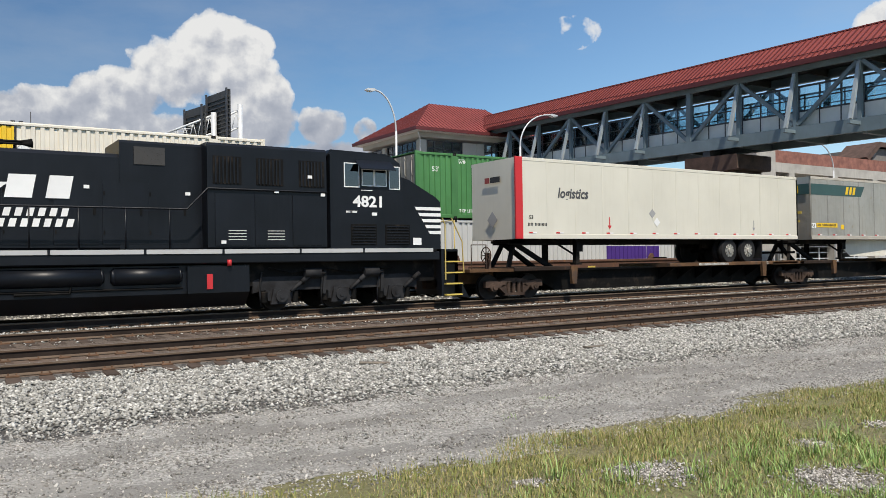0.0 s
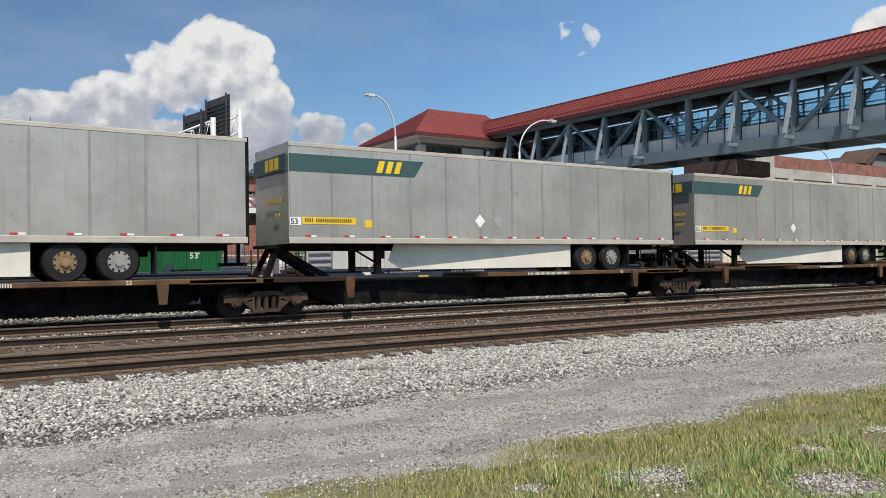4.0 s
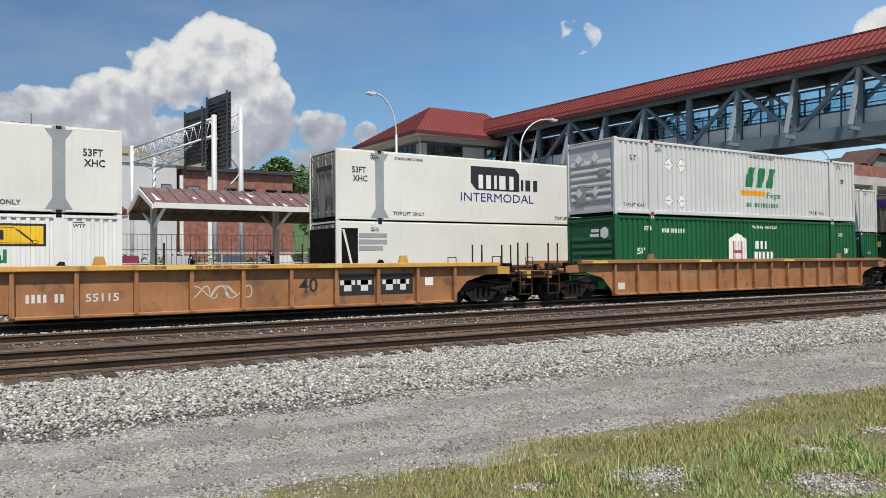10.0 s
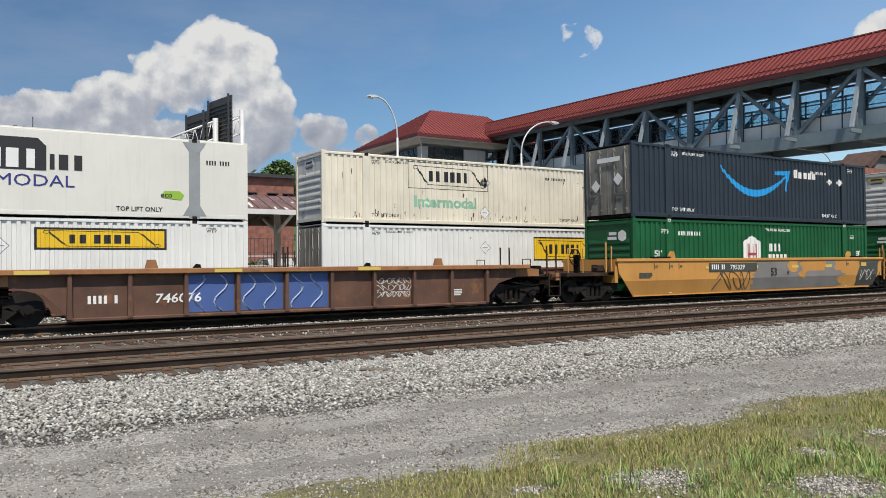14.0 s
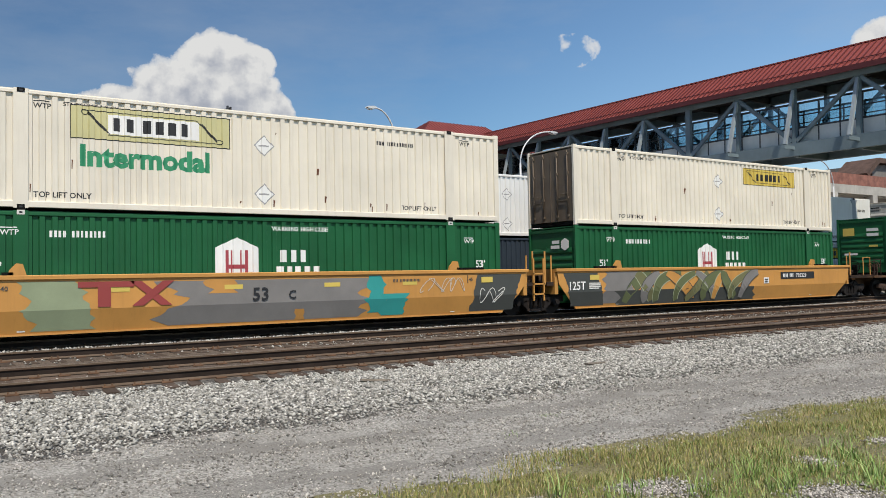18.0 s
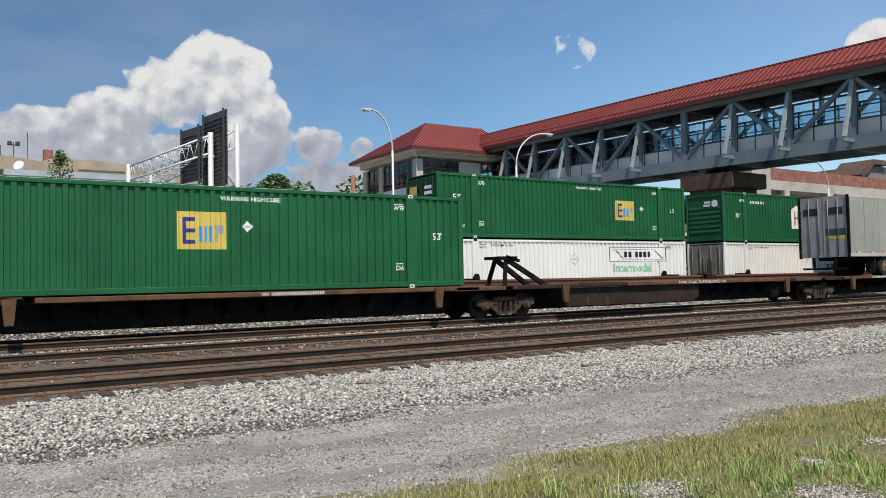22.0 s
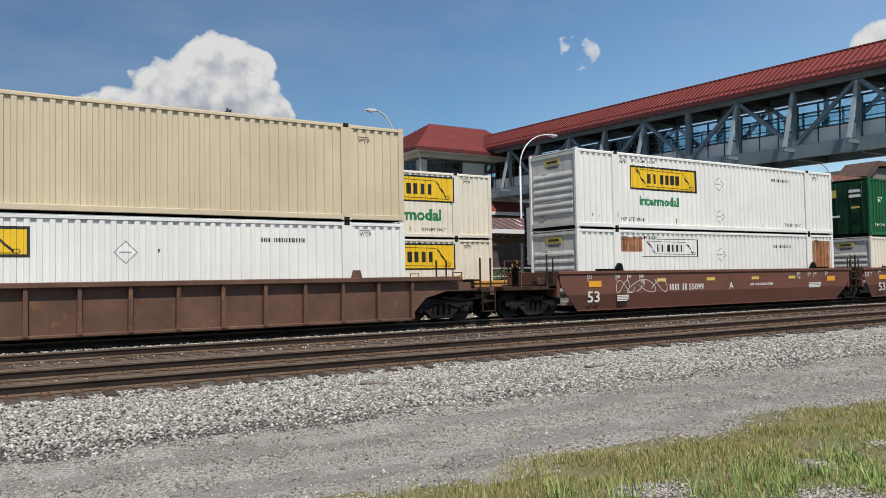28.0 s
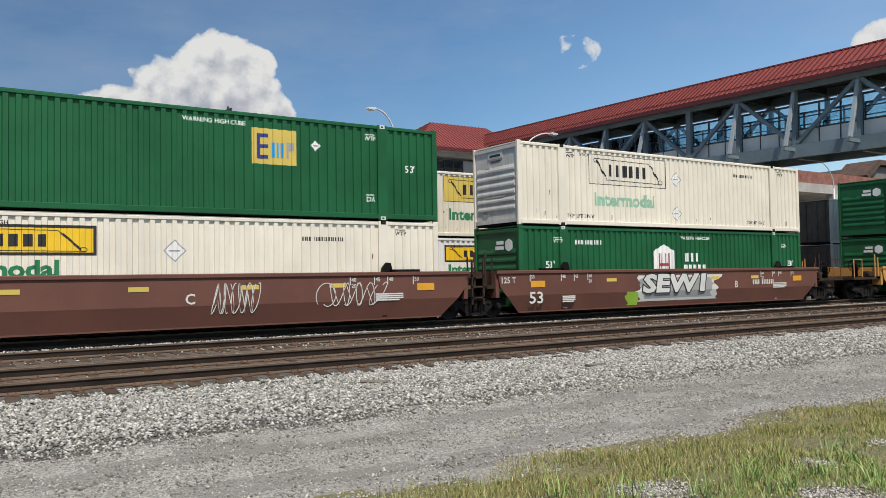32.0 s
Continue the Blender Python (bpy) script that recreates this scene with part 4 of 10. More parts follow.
    part("shade", Geo().cyl((0, 0, -1.2), (0, 0, -0.9), 0.28, 12, 0.08), M_FRAME, lamp)


def build_canopies():
    # long gabled platform canopy
    x0, x1 = 8.6, 62.0
    y0, y1 = 36.0, 41.0
    top = thing("platform_canopy", "long gabled platform canopy with worn brown metal roof", "platform canopy", at=(x0, y0, 0))
    L, D, ze, zr = x1 - x0, y1 - y0, 4.35, 5.25
    part("front_slope", Geo().prism([(0, ze), (D / 2, zr), (D / 2, zr + 0.06), (0, ze + 0.06)], "x", 0, L), M_CANROOF, top)
    part("back_slope", Geo().prism([(D, ze), (D / 2, zr), (D / 2, zr + 0.06), (D, ze + 0.06)], "x", 0, L), M_CANROOF, top)
    seams = Geo()
    x = 0.0
    while x < L:
        seams.beam((x, 0, ze + 0.08), (x, D / 2, zr + 0.08), 0.05, 0.06)
        x += 0.6
    part("roof_seams", seams, M_CANROOF, top)["kind"] = "stuff"
    part("fascia", Geo().box(0, L, -0.06, 0, ze - 0.16, ze + 0.08), M_WHITE, top, "white fascia board")
    part("soffit", Geo().prism([(0.05, ze - 0.1), (D / 2, zr - 0.12), (D - 0.05, ze - 0.1), (D / 2, zr - 0.04)], "x", 0.05, L - 0.05), M_PLANK, top)
    boards = Geo()
    x = 0.3
    while x < L:
        boards.beam((x, 0.08, ze - 0.13), (x, D / 2 - 0.05, zr - 0.15), 0.05, 0.05).beam((x, D - 0.08, ze - 0.13), (x, D / 2 + 0.05, zr - 0.15), 0.05, 0.05)
        x += 0.6
    part("soffit_battens", boards, M_DBRICK, top, "dark soffit battens")["kind"] = "stuff"
    part("back_beam", Geo().box(0, L, D - 0.3, D - 0.15, ze - 0.45, ze - 0.1), M_PLANK, top, "dark timber beam")
    flakes = Geo()
    rng = random.Random(5)
    for i in range(int(L / 0.6)):
        for _ in range(rng.randrange(3)):
            a, b = rng.uniform(0.0, 0.7), rng.uniform(0.1, 0.3)
            xa = i * 0.6 + rng.uniform(0.05, 0.3)
            pt = lambda k: (k * D / 2, ze + 0.064 + (zr - ze) * k)
            (ya, za), (yb, zb) = pt(a), pt(min(0.98, a + b))
            flakes.add([(xa, ya, za), (xa + rng.uniform(0.08, 0.25), ya, za), (xa + rng.uniform(0.05, 0.2), yb, zb), (xa + 0.02, yb, zb)], [(0, 1, 2, 3)])
    part("worn_patches", flakes, M_WHITE, top, "bare pale patches where the roof paint has worn off")["kind"] = "stuff"
    part("end_gable", Geo().prism([(0, ze), (D / 2, zr), (D, ze), (D, ze - 0.2), (D / 2, zr - 0.25), (0, ze - 0.2)], "x", -0.08, 0), M_WHITE, top)
    x = 0.6
    while x < L:
        post = part("post", Geo().box(x - 0.13, x + 0.13, D / 2 - 0.13, D / 2 + 0.13, 0.75, zr - 0.15), M_CREAM, top)
        part("brace", Geo().beam((x, D / 2, ze - 0.9), (x, 0.5, ze - 0.1), 0.1, 0.12).beam((x, D / 2, ze - 0.9), (x, D - 0.5, ze - 0.1), 0.1, 0.12), M_WHITE, post)
        x += 6.0
    # red canopy beyond it
    top = thing("red_canopy", "flat red metal canopy over a station platform", "platform canopy", at=(-14.0, 44.0, 0))
    L = 23.2
    part("roof", Geo().prism([(0, 4.55), (3.4, 5.25), (3.4, 5.31), (0, 4.61)], "x", 0, L), M_RED, top)
    seams = Geo()
    for i in range(int(L / 0.5)):
        seams.beam((i * 0.5, 0, 4.62), (i * 0.5, 3.4, 5.33), 0.04, 0.06)
    part("standing_seams", seams, M_SEAM, top)["kind"] = "stuff"
    part("fascia", Geo().box(0, L, -0.08, 0, 4.32, 4.62), M_DARKRED, top)
    part("soffit", Geo().box(0, L, 0, 3.4, 4.2, 4.3), M_PANEL, top)
    for i in range(5):
        part("post", Geo().box(i * 5.3 + 0.6, i * 5.3 + 0.9, 1.5, 1.8, 0.75, 4.2), M_STEEL, top)
    # platform
    slab = part("platform", Geo().box(-60, 140, 34.6, 48.0, -0.3, 0.75), M_CONC, None)
    tagged(slab, "low concrete station platform behind the tracks", "platform", kind="structure")
    edge = part("platform_edge", Geo().box(-60, 140, 34.54, 34.6, 0.5, 0.76), M_WHITE, None)
    tagged(edge, "pale platform edge strip", "platform edge", kind="structure")
    # fence behind the platform
    fence = thing("station_fence", "grey metal rail fence behind the platform", "fence", at=(-10, 43.4, 0))
    for z in (1.2, 1.75, 2.3):
        part("fence_rail", Geo().box(0, 90, -0.03, 0.03, z, z + 0.07), M_GALV, fence)
    for i in range(31):
        part("fence_post", shared("fence_post", lambda: Geo().box(-0.04, 0.04, -0.04, 0.04, 0, 1.9)), M_GALV, fence, at=(i * 3.0, 0, 0.5))
    mesh = Geo()
    for i in range(120):
        mesh.box(i * 0.25, i * 0.25 + 0.02, -0.1, -0.08, 0.6, 3.3)
    for z in (0.7, 1.6, 2.5, 3.3):
        mesh.box(0, 30, -0.1, -0.08, z, z + 0.03)
    part("mesh_panel", mesh, M_FRAME, fence)["kind"] = "stuff"


def lamp_post(x, tip, z):
    """Tall curved-arm lamp; tip: how far the arm reaches along x."""
    top = thing("street_lamp", "tall galvanised lamp post with a curved arm", "street lamp", "station lamps", at=(x, 40.9, 0.75))
    h = z - 0.75
    part("pole", Geo().cyl((0, 0, 0), (0, 0, h - 2.3), 0.085, 12, 0.065), M_GALV, top)
    r = [(tip * (1 - math.cos(a)), 0, h - 2.3 + 2.3 * math.sin(a)) for a in [math.pi / 2 * i / 10 for i in range(11)]]
    part("arm", Geo().tube(r, 0.05, 10), M_GALV, top)
    s = 1 if tip > 0 else -1
    head = part("lamp_head", Geo().prism([(tip - 0.1 * s, h - 0.02), (tip + 0.1 * s, h + 0.08), (tip + 0.55 * s, h + 0.03), (tip + 0.6 * s, h - 0.05), (tip + 0.2 * s, h - 0.1)], "y", -0.16, 0.16), M_GALV, top)
    part("lens", Geo().box(min(tip + 0.2 * s, tip + 0.5 * s), max(tip + 0.2 * s, tip + 0.5 * s), -0.12, 0.12, h - 0.13, h - 0.085), M_PANEL, head)
    part("base_plate", Geo().cyl((0, 0, 0), (0, 0, 0.12), 0.2, 12), M_GALV, top)


def leaf_cloud(rng, blobs, count, size):
    """Leaves as small tilted quads inside several ellipsoids."""
    v, f = [], []
    for i in range(count):
        cx, cy, cz, rx, ry, rz = blobs[rng.randrange(len(blobs))]
        d = Vector((rng.gauss(0, 1), rng.gauss(0, 1), rng.gauss(0, 1))).normalized() * (rng.random() ** 0.4)
        p = Vector((cx + d.x * rx, cy + d.y * ry, cz + d.z * rz))
        a = Vector((rng.uniform(-1, 1), rng.uniform(-1, 1), rng.uniform(-0.5, 0.5))).normalized()
        b = a.cross(Vector((rng.uniform(-1, 1), rng.uniform(-1, 1), rng.uniform(-1, 1)))).normalized()
        s = size * rng.uniform(0.6, 1.3)
        n = len(v)
        v += [p - a * s, p + b * s * 0.45, p + a * s, p - b * s * 0.45]
        f.append((n, n + 1, n + 2, n + 3))
    g = Geo()
    g.v, g.f, g.smooth = [tuple(q) for q in v], f, [False] * len(f)
    return g


def tree(x, y, base, height, blobs, count, size, material, seed, label):
    rng = random.Random(seed)
    top = thing("tree", label, "tree", at=(x, y, base))
    part("trunk", Geo().cyl((0, 0, 0), (0.1, 0, height * 0.35), height * 0.03, 10, height * 0.022).cyl((0.1, 0, height * 0.35), (0, 0.1, height * 0.85), height * 0.022, 8, height * 0.006), M_BARK, top)
    for b in blobs:
        part("limb", Geo().cyl((0.05, 0, height * 0.3), (b[0], b[1], b[2]), height * 0.013, 6, height * 0.004), M_BARK, top)
    part("crown", leaf_cloud(rng, blobs, count, size), material, top)


def build_background():
    # grey flat-roofed building with a stone-topped hall behind it
    b = thing("flat_roofed_building", "pale grey flat-roofed building with dark windows", "building", at=(7.3, 86.0, 0))
    part("wall", Geo().box(0, 15.6, 0, 14, -0.4, 12.4), M_PALE, b)
    part("parapet", Geo().box(-0.2, 15.8, -0.2, 14.2, 12.35, 12.9), M_STEEL_L, b, "blue-grey metal coping")
    part("side_wall", Geo().box(-3, -0.02, 1.5, 14, -0.4, 13.1), M_DARK, b, "dark side wing")
    for x, z in ((6.6, 8.7), (14.0, 8.7), (2.2, 8.7)):
        win = part("window", Geo().box(x, x + 2.4 if x < 14 else x + 1.0, -0.06, 0.05, z, z + 1.6), M_FRAME, b)
        part("pane", Geo().box(x + 0.08, x + 1.15, -0.09, -0.065, z + 0.1, z + 1.5), G_DARK, win)
    hall = thing("stone_hall", "tan stone hall with a low curved parapet", "building", at=(7.0, 104.0, 0))
    prof = [(0, 0), (0, 15.5), (1, 16.9), (5.5, 16.4), (6.5, 16.8), (11, 16.9), (16.5, 16.5), (17.5, 15.9), (24, 15.6), (24, 0)]
    part("wall", Geo().prism(prof, "y", 0, 6), M_TANSTONE, hall)
    part("frieze", Geo().box(9.5, 14.8, -0.1, 0, 15.6, 15.75).box(9.5, 14.8, -0.1, 0, 14.4, 14.55), M_DCONC, hall)
    bars(hall, 10.0, -0.08, 14.8, 4.2, 0.5, M_DCONC)
    part("chimney", Geo().box(5.9, 6.9, 1, 2.2, 15, 18.0), M_BRICK, hall)
    dish = thing("satellite_dish", "white satellite dish on a roof", "satellite dish", at=(9.05, 92.0, 12.9))
    part("bowl", Geo().cyl((0, 0, 1.15), (-0.2, -0.2, 1.25), 0.6, 20, 0.5), M_WHITE, dish)
    part("mast", Geo().cyl((0.1, 0.1, -0.5), (0.1, 0.1, 1.2), 0.06), M_GALV, dish)
    for x, y, z, kind in ((12.0, 130.0, 22.6, 0), (13.8, 130.0, 24.2, 1), (10.3, 130.0, 22.1, 1)):
        mast = thing("light_mast", "tall thin floodlight mast", "light mast", at=(x, y, 0))
        part("pole", Geo().cyl((0, 0, -0.4), (0, 0, z), 0.12, 8, 0.07), M_FRAME, mast)
        if kind == 0:
            part("floodlights", Geo().box(-0.8, -0.25, -0.2, 0.2, z - 0.3, z + 0.15).box(0.25, 0.8, -0.2, 0.2, z - 0.3, z + 0.15).box(-0.8, 0.8, -0.06, 0.06, z - 0.45, z - 0.3), M_FRAME, mast)
    # red brick shop row
    row = thing("brick_building", "low red brick commercial building with dark windows", "building", at=(25.0, 92.0, 0))
    part("wall", Geo().box(0, 13.5, 0, 12, -0.4, 12.6), M_BRICK, row)
    part("roof_edge", Geo().box(-0.5, 14.0, -0.6, 12.4, 12.6, 13.0), M_FRAME, row)
    part("front_pier", Geo().box(3.0, 3.5, -0.2, 0.02, 0, 12.0).box(-0.2, 0.2, -0.2, 0.02, 0, 12.0), M_WHITE, row)
    for i, x in enumerate((0.6, 5.0, 7.3, 10.0, 12.0)):
        win = part("window", Geo().box(x, x + 1.5, -0.08, 0.1, 8.6, 10.8), M_FRAME, row)
        part("pane", Geo().box(x + 0.1, x + 1.4, -0.1, -0.085, 8.7, 10.7), G_DARK, win)
    # overhead sign truss seen from behind
    gan = thing("sign_gantry", "galvanised overhead sign truss with two dark sign panels", "sign gantry", at=(0, 0, 0))
    a0, a1 = Vector((13.7, 64.0, 0)), Vector((18.8, 60.0, 0))
    for p, high in ((a0, 10.9), (a0 + Vector((2.0, 1.5, 0)), 10.5), (a1, 13.1), (a1 + Vector((2.55, 1.4, 0)), 14.2)):
        part("column", Geo().cyl((p.x, p.y, -0.4), (p.x, p.y, high), 0.15 if p.x < 16 else 0.21, 14), M_GALV, gan)
    chords = []
    for da, db, dz in ((Vector((0, 0, 0)), Vector((0, 0, 0)), 0.0), (Vector((2.0, 1.5, 0)), Vector((2.55, 1.4, 0)), 0.0), (Vector((0, 0, 0)), Vector((0, 0, 0)), -1.35), (Vector((2.0, 1.5, 0)), Vector((2.55, 1.4, 0)), -1.35)):
        p, q = a0 + da + Vector((0, 0, (10.7 if da.x == 0 else 10.3) + dz * 0.8)), a1 + db + Vector((0, 0, (12.9 if db.x == 0 else 13.8) + dz))
        part("chord", Geo().cyl(p, q, 0.085, 10), M_GALV, gan)
        chords.append((p, q))
    for (p, q), (r, s) in ((chords[0], chords[2]), (chords[1], chords[3]), (chords[0], chords[1]), (chords[2], chords[3])):
        for i in range(20):
            t, u = i / 20, (i + 1) / 20
            ends = (p.lerp(q, t), r.lerp(s, u)) if i % 2 else (r.lerp(s, t), p.lerp(q, u))
            part("lacing", Geo().cyl(*ends, 0.028, 6), M_GALV, gan)
    part("cross_brace", Geo().cyl((18.8, 60.0, 11.6), (21.35, 61.4, 9.0), 0.05, 8).cyl((21.35, 61.4, 9.0), (18.8, 60.0, 6.4), 0.05, 8), M_GALV, gan)
    M_SIGNBACK = surface("sign_back", (0.075, 0.075, 0.075), 0.6, metal=0.3, vary=0.2)
    for (xa, ya), (xb, yb), za, zb in (((17.6, 63.5), (18.2, 60.25), 9.5, 13.65), ((18.9, 62.0), (19.45, 58.2), 8.95, 14.65)):
        w = math.hypot(xb - xa, yb - ya)
        turned = pose((xa + xb) / 2, (ya + yb) / 2, 0, 0, 0, math.degrees(math.atan2(yb - ya, xb - xa)))
        sg = part("sign_panel", Geo().box(-w / 2, w / 2, 0.0, 0.08, za, zb), M_SIGNBACK, gan, "dark ribbed back of a road sign", at=turned)
        n = int((zb - za) / 0.32)
        for i in range(n):
            part("sign_rib", Geo().box(-w / 2, w / 2, -0.09, 0.0, za + i * 0.32, za + i * 0.32 + 0.09), M_SIGNBACK, sg)
        for x in (-w / 2 + 0.15, w / 2 - 0.3):
            part("sign_post", Geo().box(x, x + 0.16, -0.2, -0.09, za - 0.3, zb + 0.1), M_FRAME, sg)
    # trees
    tree(9.0, 66.0, 0, 10.6, [(0.2, 0, 10.2, 1.1, 1.0, 1.5), (-0.8, 0.3, 8.6, 1.4, 1.3, 1.2), (0.9, 0, 8.4, 1.3, 1.2, 1.3), (-1.6, 0, 8.0, 1.0, 1.0, 0.8),
                              (0.1, 0, 7.0, 1.7, 1.4, 1.3), (1.5, 0.2, 7.6, 0.8, 0.8, 0.9), (0.2, 0, 11.3, 0.5, 0.5, 0.7), (-0.6, 0, 5.2, 1.6, 1.2, 1.2)], 3000, 0.13, M_LEAF, 3, "slim street tree with bright green leaves")
    tree(39.5, 100.0, 0, 14.5, [(0, 0, 12.5, 3.4, 3, 2.8), (-2, 0, 11.0, 2.6, 2.5, 2.4), (2.3, 0, 11.0, 2.8, 2.5, 2.5), (0.5, 0, 14.6, 1.9, 1.8, 1.4), (3.6, 0, 9.4, 2.2, 2, 2)], 7000, 0.26, M_LEAF, 5, "full round green tree behind the brick buildings")
    rng = random.Random(11)
    blobs = []
    for i in range(60):
        x = rng.uniform(60, 420)
        blobs.append((x, 330 + rng.uniform(-20, 20), 39 + 8 * noise.noise((x * 0.02, 0, 0)) + rng.uniform(-8, 0), 11, 11, 8))
    ob = part("far_woods", leaf_cloud(rng, blobs, 16000, 1.5), M_FARLEAF, None)
    tagged(ob, "distant wooded hillside in dark summer green", "woods", kind="stuff")
    hill = Geo()
    xs = [-200 + 20 * i for i in range(60)]
    v = [(x, 345, -1) for x in xs] + [(x, 360, 20 + 10 * noise.noise((x * 0.01, 2, 0))) for x in xs] + [(x, 480, 24 + 12 * noise.noise((x * 0.01, 5, 0))) for x in xs]
    n = len(xs)
    hill.add(v, [(j * n + i, j * n + i + 1, (j + 1) * n + i + 1, (j + 1) * n + i) for j in range(2) for i in range(n - 1)], True)
    tagged(part("hillside", hill, M_FARLEAF, None), "low green hillside far behind the town", "hill", kind="structure")
    chim = part("tall_chimney", Geo().cyl((56.6, 110, -0.4), (56.6, 110, 17.9), 0.36, 12, 0.3), M_BRICK, None)
    tagged(chim, "slender red brick chimney", "chimney")
    annex = thing("stone_annex", "grey stone annex with stepped parapet beside the tower", "building", at=(40.0, 73.4, 0))
    part("wall", Geo().prism([(0, 0), (0, 9.6), (1.0, 9.6), (1.0, 10.4), (1.8, 10.4), (1.8, 11.2), (3.6, 11.2), (3.6, 0)], "y", 0, 8), M_TANSTONE, annex)
    # brick parking deck beyond the bridge
    deck = thing("parking_deck", "brick and concrete parking deck with open dark levels", "parking deck", at=(62.0, 34.8, 0))
    L = 70
    for z0, z1, m, lab in ((9.85, 10.95, M_BRICK, "red brick parapet"), (9.0, 9.85, M_CONC, "pale concrete beam"), (3.4, 4.9, M_BRICK, "red brick parapet"), (2.6, 3.4, M_CONC, "pale concrete beam")):
        part("parapet" if m is M_BRICK else "beam", Geo().box(0, L, 8, 8.5, z0, z1), m, deck, lab)
    part("deck_slab", Geo().box(0, L, 8.5, 40, 8.9, 9.2), M_CONC, deck)
    part("deck_slab", Geo().box(0, L, 8.5, 40, 2.6, 2.9), M_CONC, deck)
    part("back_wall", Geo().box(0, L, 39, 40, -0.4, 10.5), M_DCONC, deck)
    part("end_wall", Geo().box(-1.5, 1.2, 7.7, 12, -0.4, 11.0), M_CONC, deck)
    for i in range(10):
        part("pier", Geo().box(3.5 + i * 7.0, 4.3 + i * 7.0, 7.9, 8.7, -0.4, 8.99), M_CONC, deck)
    part("stair_roof", Geo().prism([(17.5, 11.3), (20, 13.0), (23, 13.0), (23, 12.5), (20.2, 12.5), (18.0, 11.0)], "y", 8.5, 12), M_DBRICK, deck)
    part("stair_tower", Geo().box(19.5, 26, 9, 16, 9.0, 12.4), M_DCONC, deck)
    # second truss span and red roof seen under the footbridge
    low = thing("lower_walkway", "low steel truss walkway with a red roof beyond the bridge", "walkway", at=(60, 66.0, 2.9))
    part("chord", Geo().box(-14, 16, 0, 0.3, 7.6, 8.0).box(-14, 16, 0, 0.3, 4.6, 5.0), M_STEEL_L, low)
    for i in range(10):
        part("diagonal", Geo().beam((-14 + 3 * i, 0.15, 4.9), (-11 + 3 * i, 0.15, 7.7) if i % 2 else (-14 + 3 * i, 0.15, 7.7), 0.25, 0.25).beam((-14 + 3 * i, 0.15, 7.7), (-11 + 3 * i, 0.15, 4.9), 0.25, 0.25), M_STEEL_L, low)
    part("roof", Geo().prism([(-0.8, 8.0), (2.5, 9.6), (2.5, 9.7), (-0.8, 8.1)], "x", -14, 16), M_RED, low)
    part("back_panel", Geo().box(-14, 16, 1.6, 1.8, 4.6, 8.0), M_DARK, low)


def parked_car(x, y, colour, turn=0):
    top = thing("parked_car", "parked car in a lot behind the station fence", "car", at=pose(x, y, 0.78, 0, 0, turn))
    paint = surface("car_paint_%d" % int(colour[0] * 99), colour, 0.3, vary=0.03, clear=0.6)
    body = [(-2.2, 0.3), (2.2, 0.3), (2.25, 0.75), (1.4, 0.95), (0.7, 1.45), (-1.1, 1.5), (-1.8, 1.0), (-2.25, 0.9)]
    part("body", Geo().prism(body, "y", -0.85, 0.85), paint, top)
    for s in (-1, 1):
        part("window", Geo().prism([(-1.55, 1.0), (1.15, 1.0), (0.62, 1.4), (-1.05, 1.43)], "y", s * 0.855 - 0.01, s * 0.855 + 0.01), G_DARK, top)
        for wx in (-1.35, 1.35):
            part("wheel", Geo().cyl((wx, s * 0.7, 0.33), (wx, s * 0.88, 0.33), 0.33, 14), M_FRAME, top)


build_bridge()
build_tower()
build_canopies()
lamp_post(23.7, -1.4, 11.6)
lamp_post(33.1, 2.6, 11.3)
lamp_post(69.5, -2.4, 11.5)
build_background()
lot = part("parking_lot", Geo().box(-40, 60, 48.0, 60.0, -0.3, 0.78), surface("lot_asphalt", (0.07, 0.07, 0.07), 0.9, vary=0.2), None)
tagged(lot, "dark asphalt parking lot behind the station platform", "parking lot", kind="structure")
for cx, cy, col, turn in ((4.0, 51.0, (0.5, 0.5, 0.5), 80), (7.2, 51.2, (0.03, 0.03, 0.035), 84), (10.4, 51.0, (0.16, 0.015, 0.03), 78), (13.6, 51.3, (0.30, 0.31, 0.32), 82), (16.8, 51.0, (0.05, 0.055, 0.07), 80),
                          (20.0, 51.2, (0.45, 0.45, 0.44), 86), (23.2, 51.0, (0.04, 0.10, 0.11), 80), (26.4, 51.1, (0.025, 0.025, 0.03), 83), (29.6, 51.0, (0.25, 0.26, 0.27), 80)):
    parked_car(cx, cy, col, turn)
hedge = part("hedge", leaf_cloud(random.Random(21), [(x, 58.5, 1.6, 1.6, 0.8, 1.0) for x in range(-6, 50, 2)], 9000, 0.14), M_LEAF, None)
tagged(hedge, "dark green hedge behind the parked cars", "hedge", kind="stuff")

# ---- trains ----
def near_shift(t):
    return -10.64 * t + 0.0045 * t * t


def far_shift(t):
    return 10.784 * t


MOVERS, SPINNERS = [], {"near": [], "far": []}
HALF = 1.3                         # half width of a container

C_CREAM = surface("cream_container", (0.76, 0.71, 0.60), 0.55, vary=0.07, size=2.5, streak=0.22, streak_colour=(0.34, 0.25, 0.14))
C_RUSTY = surface("rusty_cream_container", (0.74, 0.69, 0.57), 0.6, vary=0.08, size=2.0, streak=0.3, streak_colour=(0.34, 0.22, 0.12))
C_WHITE = surface("white_container", (0.76, 0.76, 0.73), 0.5, vary=0.05, size=2.5, streak=0.14, streak_colour=(0.4, 0.36, 0.3))
C_TAN = surface("tan_container", (0.60, 0.51, 0.36), 0.55, vary=0.07, size=2.5, streak=0.15, streak_colour=(0.33, 0.25, 0.16))
